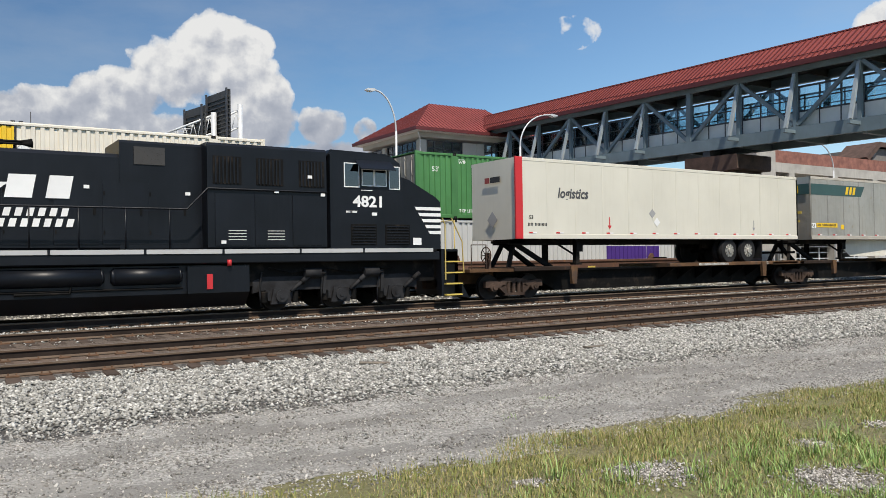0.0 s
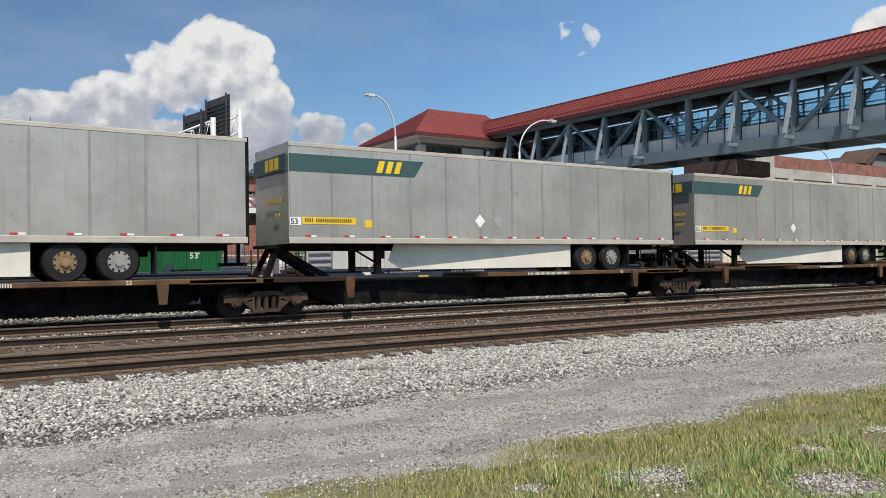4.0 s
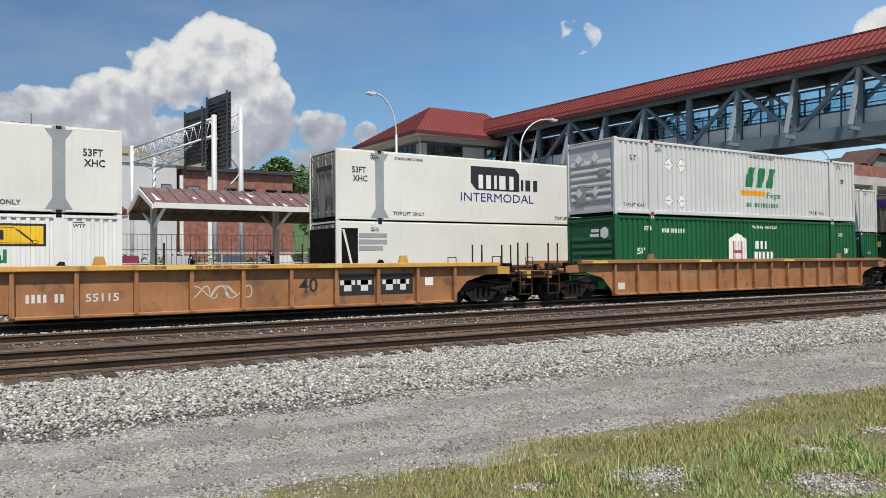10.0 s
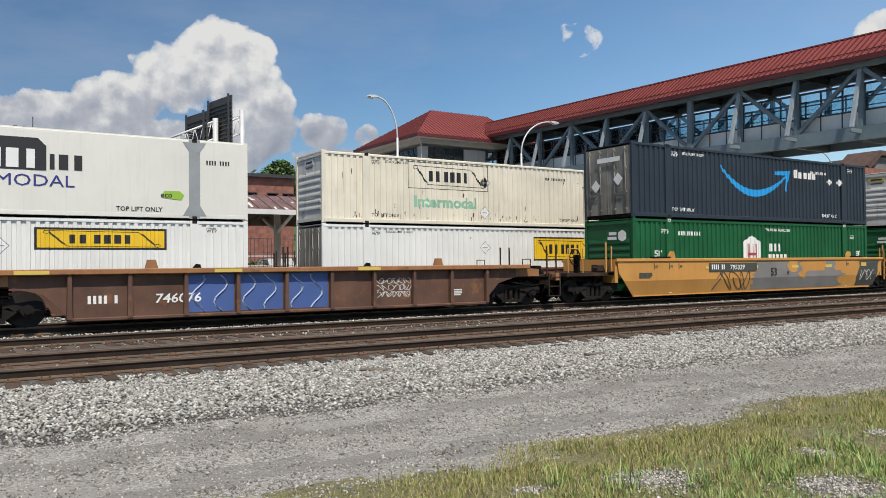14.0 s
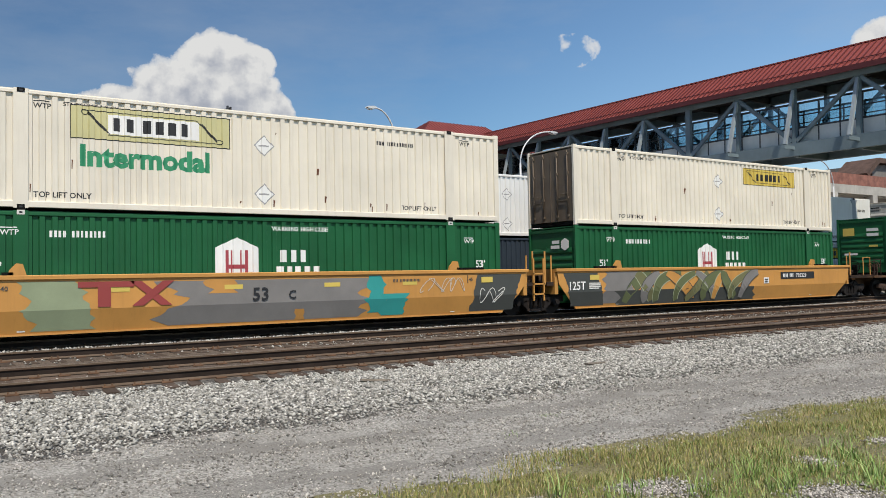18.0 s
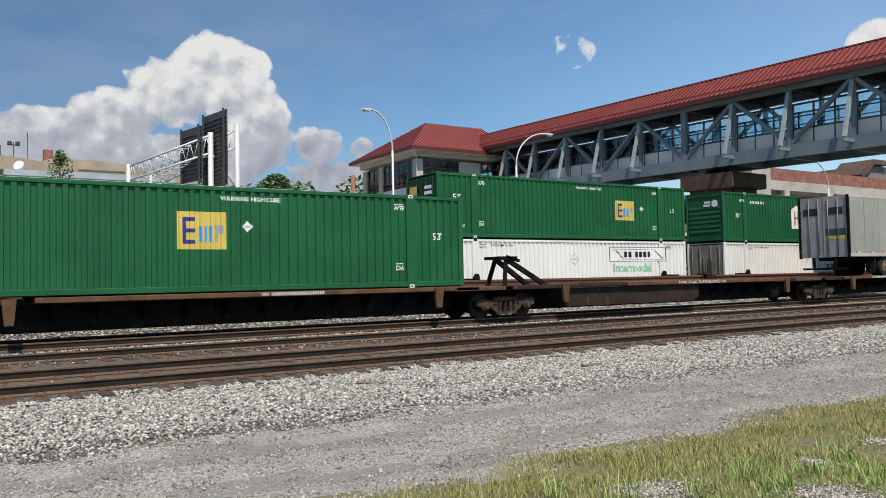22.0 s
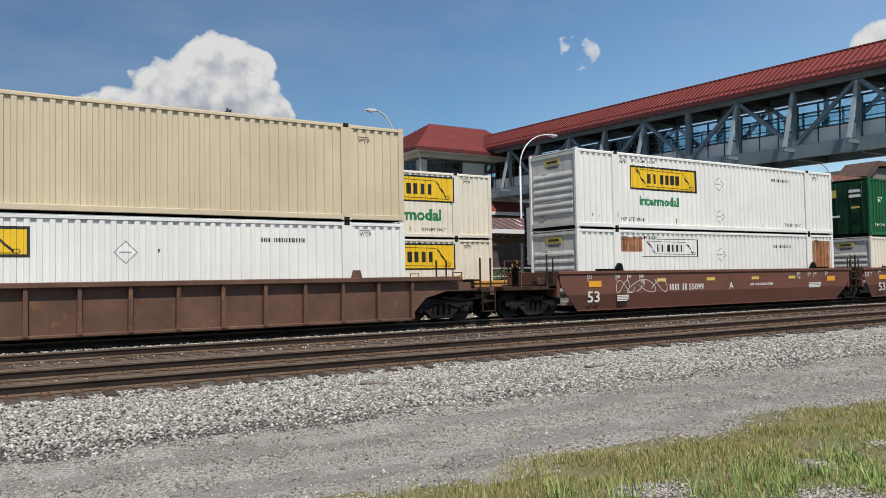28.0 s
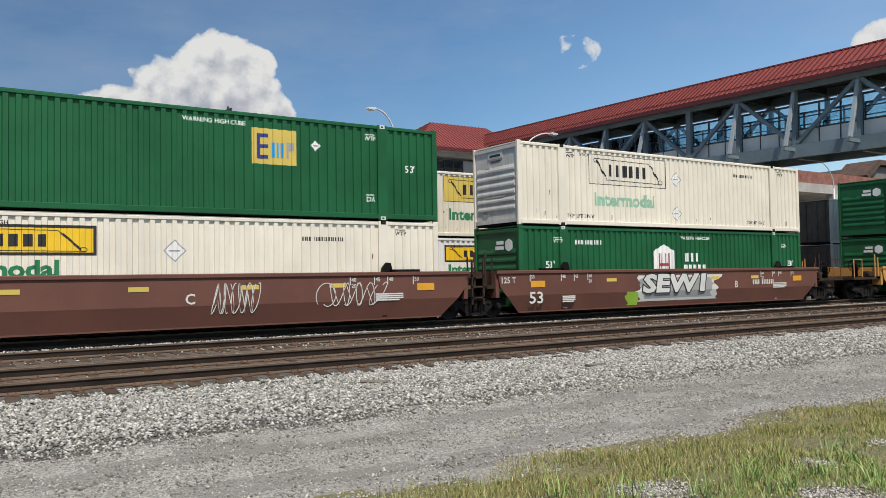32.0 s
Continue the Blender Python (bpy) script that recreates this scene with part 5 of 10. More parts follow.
C_LGREY = surface("light_grey_container", (0.56, 0.57, 0.56), 0.5, vary=0.06, size=2.5, streak=0.18, streak_colour=(0.3, 0.28, 0.25))
C_GREY = surface("grey_container", (0.30, 0.31, 0.32), 0.55, vary=0.06, size=2.5, streak=0.15)
C_LGREEN = surface("light_green_container", (0.075, 0.22, 0.075), 0.5, gloss=0.3, vary=0.14, size=2.0, streak=0.2, streak_colour=(0.16, 0.25, 0.12))
C_GREEN = surface("green_container", (0.013, 0.108, 0.040), 0.5, vary=0.14, size=2.0, streak=0.2, streak_colour=(0.03, 0.085, 0.035), gloss=0.25)
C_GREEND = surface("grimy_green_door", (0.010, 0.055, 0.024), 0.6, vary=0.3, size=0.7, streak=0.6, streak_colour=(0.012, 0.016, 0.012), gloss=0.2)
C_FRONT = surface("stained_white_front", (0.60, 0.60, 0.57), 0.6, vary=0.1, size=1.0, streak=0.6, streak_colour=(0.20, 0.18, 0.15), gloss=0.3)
C_NAVY = surface("dark_blue_container", (0.030, 0.042, 0.058), 0.5, gloss=0.25, vary=0.1, size=2.0, streak=0.12, streak_colour=(0.08, 0.09, 0.1))
C_RLGREY = surface("pale_warm_container", (0.56, 0.55, 0.49), 0.55, vary=0.05, size=2.5, streak=0.2, streak_colour=(0.3, 0.27, 0.2))
C_REEFER = surface("reefer_white", (0.73, 0.72, 0.66), 0.45, vary=0.05, size=3.0, streak=0.16, streak_colour=(0.4, 0.36, 0.28))
C_POST = surface("reefer_post_grey", (0.30, 0.32, 0.33), 0.5, vary=0.1)
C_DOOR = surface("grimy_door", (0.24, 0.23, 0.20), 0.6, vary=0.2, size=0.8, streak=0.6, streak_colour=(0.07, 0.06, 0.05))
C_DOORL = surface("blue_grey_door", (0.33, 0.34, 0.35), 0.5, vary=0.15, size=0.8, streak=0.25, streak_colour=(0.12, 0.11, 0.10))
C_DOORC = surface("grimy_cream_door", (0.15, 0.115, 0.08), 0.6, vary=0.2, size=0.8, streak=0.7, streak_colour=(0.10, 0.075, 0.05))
C_RUST = surface("rust_patch", (0.34, 0.135, 0.055), 0.85, vary=0.4, size=0.35, streak=0.9, streak_colour=(0.66, 0.58, 0.50), dirt=(0.20, 0.065, 0.028), dirt_amount=0.15)
M_BLACK = surface("black_paint", (0.0065, 0.0080, 0.0115), 0.40, vary=0.3, size=1.5, streak=0.14, streak_colour=(0.028, 0.028, 0.030), gloss=0.28)
M_GRIME = surface("black_grime", (0.009, 0.0085, 0.008), 0.75, vary=0.35, size=0.7, dirt=(0.03, 0.024, 0.019), dirt_amount=0.2, gloss=0.12)
M_TRUCK = surface("truck_rust", (0.09, 0.06, 0.045), 0.8, vary=0.35, size=0.5, dirt=(0.025, 0.02, 0.018), dirt_amount=0.4, gloss=0.15)
M_WTRUCK = surface("black_truck_casting", (0.020, 0.017, 0.016), 0.8, vary=0.35, size=0.5, dirt=(0.045, 0.03, 0.022), dirt_amount=0.1, gloss=0.15)
M_LTRUCK = surface("dusty_truck_grey", (0.030, 0.030, 0.032), 0.75, vary=0.3, size=0.5, dirt=(0.012, 0.011, 0.011), dirt_amount=0.35, gloss=0.2)
M_PLATFORM = surface("grimy_platform", (0.050, 0.034, 0.026), 0.8, vary=0.35, size=0.4, dirt=(0.13, 0.07, 0.03), dirt_amount=0.1, gloss=0.15)
M_WHEEL = surface("wheel_steel", (0.026, 0.021, 0.019), 0.65, vary=0.3, size=0.3, gloss=0.2)
M_TTXY = surface("weathered_yellow", (0.60, 0.33, 0.075), 0.65, vary=0.16, size=1.2, streak=0.35, streak_colour=(0.20, 0.09, 0.035), dirt=(0.20, 0.10, 0.05), dirt_amount=0.15)
M_TTXO = surface("orange_yellow_paint", (0.55, 0.27, 0.065), 0.55, vary=0.1, size=2.0, streak=0.25, streak_colour=(0.25, 0.12, 0.04))
M_TTXB = surface("faded_orange_brown", (0.34, 0.155, 0.06), 0.7, vary=0.2, size=1.2, streak=0.4, streak_colour=(0.14, 0.065, 0.035), dirt=(0.14, 0.07, 0.04), dirt_amount=0.2)
M_BROWN = surface("oxide_brown", (0.135, 0.052, 0.034), 0.65, vary=0.12, size=2.0, streak=0.25, streak_colour=(0.07, 0.035, 0.025))
M_WBROWN = surface("weathered_brown", (0.125, 0.062, 0.04), 0.75, vary=0.25, size=1.0, streak=0.45, streak_colour=(0.065, 0.04, 0.03), dirt=(0.2, 0.09, 0.035), dirt_amount=0.15)
M_FECB = surface("dark_blue_car", (0.03, 0.045, 0.075), 0.5, vary=0.1, streak=0.2)
M_SPINE = surface("spine_brown", (0.036, 0.024, 0.018), 0.75, vary=0.3, size=1.0, streak=0.4, streak_colour=(0.02, 0.017, 0.015), dirt=(0.15, 0.068, 0.03), dirt_amount=0.08, gloss=0.2)
M_DECK = surface("worn_deck_orange", (0.14, 0.076, 0.038), 0.75, vary=0.35, size=0.7, streak=0.5, streak_colour=(0.08, 0.05, 0.035), dirt=(0.07, 0.05, 0.04), dirt_amount=0.35, gloss=0.2)
M_ALU = surface("aged_aluminium", (0.43, 0.41, 0.375), 0.36, metal=0.45, vary=0.16, size=2.6, streak=0.45, streak_colour=(0.27, 0.22, 0.15), dirt=(0.36, 0.31, 0.23), dirt_amount=0.05, dents=0.6)
M_ALUSEAM = surface("aluminium_seam", (0.36, 0.342, 0.312), 0.4, metal=0.45, vary=0.15, streak=0.4, streak_colour=(0.22, 0.18, 0.13))
M_ALURAIL = surface("pale_rail", (0.47, 0.44, 0.38), 0.5, vary=0.12, size=1.0, streak=0.3, streak_colour=(0.3, 0.24, 0.16))
M_TRWHITE = surface("trailer_white", (0.66, 0.635, 0.54), 0.45, vary=0.05, size=3.0, streak=0.15, streak_colour=(0.42, 0.37, 0.26))
M_TRGREY = surface("trailer_grey", (0.47, 0.50, 0.53), 0.4, vary=0.05, size=3.0, streak=0.1, streak_colour=(0.3, 0.3, 0.3))
M_BLUE = surface("trailer_blue", (0.015, 0.125, 0.46), 0.4, vary=0.06, size=2.5, streak=0.1, streak_colour=(0.02, 0.06, 0.25))
M_BLUE2 = surface("trailer_patch_blue", (0.008, 0.07, 0.31), 0.45, vary=0.06)
M_SKIRT = surface("skirt_white", (0.70, 0.67, 0.58), 0.5, vary=0.08, size=1.5, streak=0.2, streak_colour=(0.35, 0.3, 0.22))
M_TYRE = surface("tyre_rubber", (0.02, 0.02, 0.021), 0.8, vary=0.3, size=0.3, gloss=0.2)
M_RIM = surface("rim_steel", (0.42, 0.40, 0.36), 0.4, metal=0.5, vary=0.15)
M_RIMRUST = surface("rim_dirty", (0.30, 0.20, 0.10), 0.6, metal=0.2, vary=0.3, size=0.2)
P_WHITE = plain("paint_white", (0.8, 0.8, 0.78))
P_BLACK = plain("paint_black", (0.02, 0.02, 0.022))
P_YELLOW = plain("paint_yellow", (0.80, 0.52, 0.02))
P_FADEY = plain("paint_faded_yellow", (0.62, 0.47, 0.10))
P_GREENT = plain("paint_green", (0.02, 0.19, 0.075))
P_FADEG = plain("paint_faded_green", (0.28, 0.50, 0.36))
P_TEAL = plain("paint_dark_teal", (0.035, 0.085, 0.085))
P_PURPLE = plain("paint_purple", (0.07, 0.03, 0.22))
P_NAVYT = plain("paint_navy", (0.03, 0.035, 0.2))
P_RED = plain("paint_red", (0.55, 0.025, 0.03))
P_SMILE = plain("paint_sky_blue", (0.02, 0.33, 0.72))
P_GREYT = plain("paint_grey", (0.33, 0.33, 0.33))
P_LIME = plain("paint_lime", (0.30, 0.50, 0.05))
P_GRAFW = plain("paint_pale_spray", (0.62, 0.62, 0.58))
P_GRAFG = plain("paint_moss_spray", (0.12, 0.14, 0.06))
P_GRAFD = plain("paint_dark_spray", (0.06, 0.065, 0.06))
P_GRAFB = plain("paint_blue_spray", (0.06, 0.11, 0.30))
P_GRAFT = plain("paint_teal_spray", (0.03, 0.30, 0.28))
P_GREYP = surface("patch_grey", (0.21, 0.20, 0.19), 0.6, vary=0.1)
P_ORANGE = plain("paint_orange", (0.70, 0.33, 0.02))
P_FADER = plain("paint_washed_red", (0.36, 0.055, 0.07))
P_SILL = plain("paint_sill_grey", (0.46, 0.46, 0.45))
P_RUSTD = plain("rust_brown", (0.13, 0.055, 0.028), 0.9)
P_DGREY = plain("paint_dark_grey", (0.07, 0.07, 0.075))
P_RUSTR = plain("paint_faded_red", (0.30, 0.05, 0.045))


# --- running gear ---
def wheelset_mesh():
    g = Geo()
    for s in (-1, 1):
        y = s * 0.735
        g.cyl((0, y - 0.065, 0), (0, y + 0.065, 0), 0.42, 28)
        g.cyl((0, y - s * 0.085, 0), (0, y - s * 0.055, 0), 0.45, 28)
        for i in range(4):
            a = i * math.pi / 2
            g.box(0.2 * math.cos(a) - 0.04, 0.2 * math.cos(a) + 0.04, y + s * 0.06 - 0.012, y + s * 0.06 + 0.012, 0.2 * math.sin(a) - 0.04, 0.2 * math.sin(a) + 0.04)
    g.cyl((0, -1.0, 0), (0, 1.0, 0), 0.085, 12)
    return g


def axle_mesh():
    return Geo().box(-0.1, 0.1, -1.0, -0.93, -0.12, 0.14).box(-0.1, 0.1, 0.93, 1.0, -0.12, 0.14)


def frame_mesh(s):
    """Cast side frame of a three-piece truck with spring opening."""
    y0, y1 = (-1.10, -0.95) if s < 0 else (0.95, 1.10)
    g = Geo()
    for m in (1, -1):
        g.prism([(m * 1.22, 0.42), (m * 1.22, 0.62), (m * 1.05, 0.66), (m * 0.62, 0.60), (m * 0.36, 0.70), (m * 0.0, 0.72), (0, 0.60), (m * 0.33, 0.58), (m * 0.36, 0.48), (m * 0.62, 0.40)], "y", y0, y1)
        g.prism([(m * 0.62, 0.40), (m * 0.80, 0.50), (m * 0.42, 0.20), (m * 0.42, 0.13), (0, 0.13), (0, 0.22), (m * 0.34, 0.22), (m * 0.36, 0.48), (m * 0.48, 0.50)], "y", y0, y1)
        g.cyl((m * 0.88, y0 - 0.04, 0.42), (m * 0.88, y1 + 0.02, 0.42), 0.15, 14)
        g.cyl((m * 0.88, (y0 if s < 0 else y1) - 0.10, 0.42), (m * 0.88, (y0 if s < 0 else y1) + 0.1, 0.42), 0.09, 10)
    return g


def spring_mesh(s):
    """Three coil springs as ribbed columns."""
    g, n = Geo(), 10
    for dx in (-0.22, 0.0, 0.22):
        v = []
        for i in range(13):
            r = 0.088 if i % 2 else 0.062
            v += [(dx + r * math.cos(2 * math.pi * k / n), s * 1.02 + r * math.sin(2 * math.pi * k / n), 0.2 + i * 0.0315) for k in range(n)]
        g.add(v, [(i * n + k, i * n + (k + 1) % n, (i + 1) * n + (k + 1) % n, (i + 1) * n + k) for i in range(12) for k in range(n)], True)
    return g


def truck(car, x, train, wheel=M_WHEEL, frame_paint=M_WTRUCK):
    bol = part("truck", shared("truck", lambda: Geo().cham(-0.2, 0.2, -1.0, 1.0, 0.5, 0.72, 0.04).cyl((0, 0, 0.7), (0, 0, 0.95), 0.2, 12)), frame_paint, car, "three-piece truck with coil springs", at=(x, 0, TOR))
    for s in (-1, 1):
        part("side_frame", shared(("side_frame", s), lambda: frame_mesh(s)), frame_paint, bol)
        part("spring_nest", shared(("spring_nest", s), lambda: spring_mesh(s)), frame_paint, bol)
    part("brake_beam", shared("brake_beam", lambda: Geo().box(-0.42, -0.36, -0.7, 0.7, 0.3, 0.38).box(0.36, 0.42, -0.7, 0.7, 0.3, 0.38)), frame_paint, bol)
    for dx in (-0.88, 0.88):
        box = part("axle_box", shared("axle_box", axle_mesh), frame_paint, car, at=(x + dx, 0, 0.42 + TOR))
        ws = part("wheelset", shared("wheelset", wheelset_mesh), wheel, box)
        SPINNERS[train].append(ws)


def coupler(car, x, way, material=M_TRUCK):
    g = Geo().box(min(x, x + way * 0.7), max(x, x + way * 0.7), -0.09, 0.09, 0.74, 0.94)
    g.prism([(x + way * 0.6, -0.16), (x + way * 0.95, -0.18), (x + way * 0.98, 0.05), (x + way * 0.85, 0.16), (x + way * 0.6, 0.16)], "z", 0.68, 1.0)
    part("coupler", g, material, car)
    part("air_hose", Geo().tube([(x + way * 0.2, -0.45, 0.9), (x + way * 0.45, -0.45, 0.6), (x + way * 0.8, -0.3, 0.42), (x + way * 1.0, -0.2, 0.5)], 0.03, 6), M_GRIME, car)


# --- containers ---
def corrugated(length, z0, z1, y):
    """A side sheet with trapezoid corrugations, facing -y."""
    xs = rib_shape(length)
    v = [(a, y + da, z) for a, da in xs for z in (z0, z1)]
    return Geo().add(v, [(2 * i, 2 * i + 2, 2 * i + 3, 2 * i + 1) for i in range(len(xs) - 1)])


def end_mesh_doors():
    g = Geo().box(0.03, 0.07, -1.2, 1.2, 0.16, 2.76)
    for y in (-0.95, -0.38, 0.38, 0.95):
        g.cyl((0.0, y, 0.2), (0.0, y, 2.72), 0.022, 6)
        for z in (0.35, 1.0, 1.9, 2.6):
            g.box(-0.02, 0.04, y - 0.05, y + 0.05, z - 0.04, z + 0.04)
    for z in (0.9, 1.15):
        g.box(-0.03, 0.0, -0.95, -0.45, z, z + 0.04).box(-0.03, 0.0, 0.45, 0.95, z, z + 0.04)
    g.box(0.015, 0.03, -0.012, 0.012, 0.16, 2.76)
    return g


def end_mesh_front():
    g = Geo().box(0.05, 0.09, -1.2, 1.2, 0.16, 2.76)
    g.box(0.01, 0.05, -1.22, 1.22, 2.68, 2.8).box(0.01, 0.05, -1.22, 1.22, 0.1, 0.24)
    for i in range(6):
        z = 0.56 + i * 0.27
        g.prism([(0.012, z + 0.02), (0.05, z - 0.03), (0.05, z + 0.20), (0.012, z + 0.08)], "y", -1.08, 1.08)
    g.box(0.02, 0.05, -0.5, 0.55, 1.02, 1.06).box(0.03, 0.05, 0.3, 0.62, 2.08, 2.16)
    return g


def container(s, z, train, kind="dry", skin=C_WHITE, label="", left="front", frame_skin=None, posts=None, length=16.154):
    """A 53 ft box; its origin is its lower near-left end. left: what its seen end shows."""
    y = NEAR_Y if train == "near" else FAR_Y
    top = thing("shipping_container", label, "shipping container", "containers of the %s train" % ("nearer" if train == "near" else "farther"), at=(s, y, z))
    L, H, W = length, 2.896, HALF
    rail = frame_skin or skin
    MOVERS.append((top, train))
    if kind == "dry":
        RIBBED[top] = L
        for sy in (-1, 1):
            me = shared(("side_panel", "dry", sy), lambda: corrugated(L, 0.17, H - 0.12, sy * (W - 0.012) - (RIB_DEPTH if sy > 0 else 0)))
            part("side_panel", me, skin, top)
        part("roof", shared(("roof", "dry"), lambda: Geo().box(0.05, L - 0.05, -W + 0.06, W - 0.06, H - 0.06, H - 0.02)), skin, top)
    else:
        for sy in (-1, 1):
            def smooth_side():
                xs = [(0.1, 0.0)]
                for i in range(1, 13):
                    x = i * L / 13
                    xs += [(x - 0.014, 0.0), (x - 0.010, 0.004), (x + 0.010, 0.004), (x + 0.014, 0.0)]
                xs.append((L - 0.1, 0.0))
                v = [(x, sy * (W + 0.02 + d), z) for x, d in xs for z in (0.17, H - 0.12)]
                return Geo().add(v, [(2 * i, 2 * i + 2, 2 * i + 3, 2 * i + 1) for i in range(len(xs) - 1)])
            part("side_panel", shared(("side_panel", "reefer", sy), smooth_side), skin, top)
        part("roof", shared(("roof", "reefer"), lambda: Geo().box(0.05, L - 0.05, -W + 0.03, W - 0.03, H - 0.08, H)), skin, top)
    part("floor", shared("container_floor", lambda: Geo().box(0.1, L - 0.1, -W + 0.1, W - 0.1, 0.02, 0.14)), M_GRIME, top)
    for sy in (-1, 1):
        part("bottom_rail", shared(("bottom_rail", sy), lambda: Geo().cham(0.1, L - 0.1, sy * (W - 0.02) - 0.045, sy * (W - 0.02) + 0.045, 0.04, 0.19, 0.012)), rail, top)
        part("top_rail", shared(("top_rail", sy), lambda: Geo().cham(0.1, L - 0.1, sy * (W - 0.03) - 0.035, sy * (W - 0.03) + 0.035, H - 0.14, H - 0.05, 0.012)), rail, top)
        for x in (0, L - 0.17):
            part("corner_post", shared(("corner_post", sy), lambda: Geo().cham(0, 0.17, sy * W - 0.09 if sy > 0 else -W, W if sy > 0 else -W + 0.09, 0.0, H, 0.01)), rail, top, at=(x, 0, 0))
        for x in (1.98, L - 1.98):
            wide = 0.16 if kind == "dry" else 0.2
            pst = part("lift_post", shared(("lift_post", kind, sy), lambda: Geo().box(-wide, wide, sy * W - 0.028, sy * W + 0.012 if sy < 0 else sy * W + 0.028, 0.02, H - 0.02)), posts or rail, top, at=(x, 0, 0))
            if kind != "dry":
                part("post_foot", shared(("post_foot", sy), lambda: Geo().prism([(-0.42, 0.12), (0.42, 0.12), (0.2, 0.5), (-0.2, 0.5)], "y", sy * W - 0.032, sy * W + 0.03)), posts or rail, pst)
                part("post_head", shared(("post_head", sy), lambda: Geo().prism([(-0.2, 2.45), (0.2, 2.45), (0.42, 2.78), (-0.42, 2.78)], "y", sy * W - 0.032, sy * W + 0.03)), posts or rail, pst)
            for zz in (-0.0, H - 0.12):
                part("lift_casting", shared(("lift_casting", sy), lambda: Geo().box(-0.085, 0.085, sy * W - 0.035, sy * W + 0.035, 0.0, 0.11)), P_GRAFW if skin is C_GREEN else P_RUSTR if skin is C_LGREY and train == "near" else M_GRIME, pst, at=(0, 0, zz))
                part("casting_hole", shared(("casting_hole", sy), lambda: Geo().box(-0.035, 0.035, sy * W - 0.038, sy * W + 0.038, 0.03, 0.075)), P_BLACK, pst, at=(0, 0, zz))
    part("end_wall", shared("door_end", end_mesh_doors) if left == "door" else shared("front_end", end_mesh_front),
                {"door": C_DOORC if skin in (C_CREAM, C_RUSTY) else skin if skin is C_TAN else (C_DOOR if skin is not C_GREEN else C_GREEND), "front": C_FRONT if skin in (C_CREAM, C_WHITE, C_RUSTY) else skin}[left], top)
    if kind == "dry" and skin in (C_RUSTY, C_CREAM, C_RLGREY, C_WHITE):
        rust_marks(top, L, int(s * 7) % 1000, {C_RUSTY: 60, C_CREAM: 16}.get(skin, 7))
    part("end_wall", shared("front_end", end_mesh_front) if left == "door" else shared("door_end", end_mesh_doors), skin, top, at=pose(L, 0, 0, 0, 0, 180))
    return top


def rust_marks(c, length, seed, count, zs=(0.2, 0.45)):
    """Chips and short run-down rust drips, thickest along the bottom rail."""
    rng = random.Random(seed)
    v, f = [], []
    for _ in range(count):
        x = rng.uniform(0.3, length - 0.4)
        z = rng.uniform(*zs) if rng.random() < 0.75 else rng.uniform(0.6, 2.4)
        w, h = rng.uniform(0.02, 0.07), rng.uniform(0.04, 0.22)
        i = len(v)
        v += [(x, 0, z), (x + w * 0.6, 0, z), (x + w, 0, z + h), (x + w * 0.1, 0, z + h * 1.1)]
        f.append((i, i + 1, i + 2, i + 3))
    me = bpy.data.meshes.new("rust_stain")
    me.from_pydata(v, [], f)
    part("rust_stain", follow_ribs(me, length, 0.0016), P_RUSTD, c, "rust chips and drips")["kind"] = "stuff"


YS = -HALF + 0.012                  # plane just in front of a near side


def small_marks(c, paint, skip=()):
    """The usual stencils of a 53 ft box."""
    L = 16.154
    if "wtp" not in skip:
        write(c, "WTP", 2.25, YS, 2.45, 0.13, paint)
        write(c, "WTP", L - 1.55, YS, 2.45, 0.13, paint)
    if "tlo" not in skip:
        write(c, "TOP LIFT ONLY", 0.45 if "left" in skip else 2.25, YS, 0.3, 0.14, paint, 0.95)
        write(c, "TOP LIFT ONLY", L - 3.75, YS, 0.3, 0.14, paint, 0.95)
    if "stack" not in skip:
        write(c, "STACK LIMIT 3 HIGH", 2.9, YS, 2.55, 0.10, paint)
        bars(c, L - 4.6, YS, 2.25, 1.4, 0.12, paint)
    if "53" not in skip:
        write(c, "53'", 0.85, YS, 2.05, 0.22, paint)
        write(c, "53'", L - 1.25, YS, 1.8, 0.22, paint)


def diamond(c, x, z, paint, r=0.17):
    k = r * 0.86
    poly_plate(c, [(x - r, z), (x, z - r), (x + r, z), (x, z + r)], YS, P_GREYT if paint is P_WHITE else paint, "placard")
    poly_plate(c, [(x - k, z), (x, z - k), (x + k, z), (x, z + k)], YS - 0.002, paint, "placard_field")
    poly_plate(c, [(x - r * 0.5, z - 0.02), (x + r * 0.5, z - 0.02), (x + r * 0.5, z + 0.02), (x - r * 0.5, z + 0.02)], YS - 0.005, P_GREYT, "placard_bar", thick=0.003)


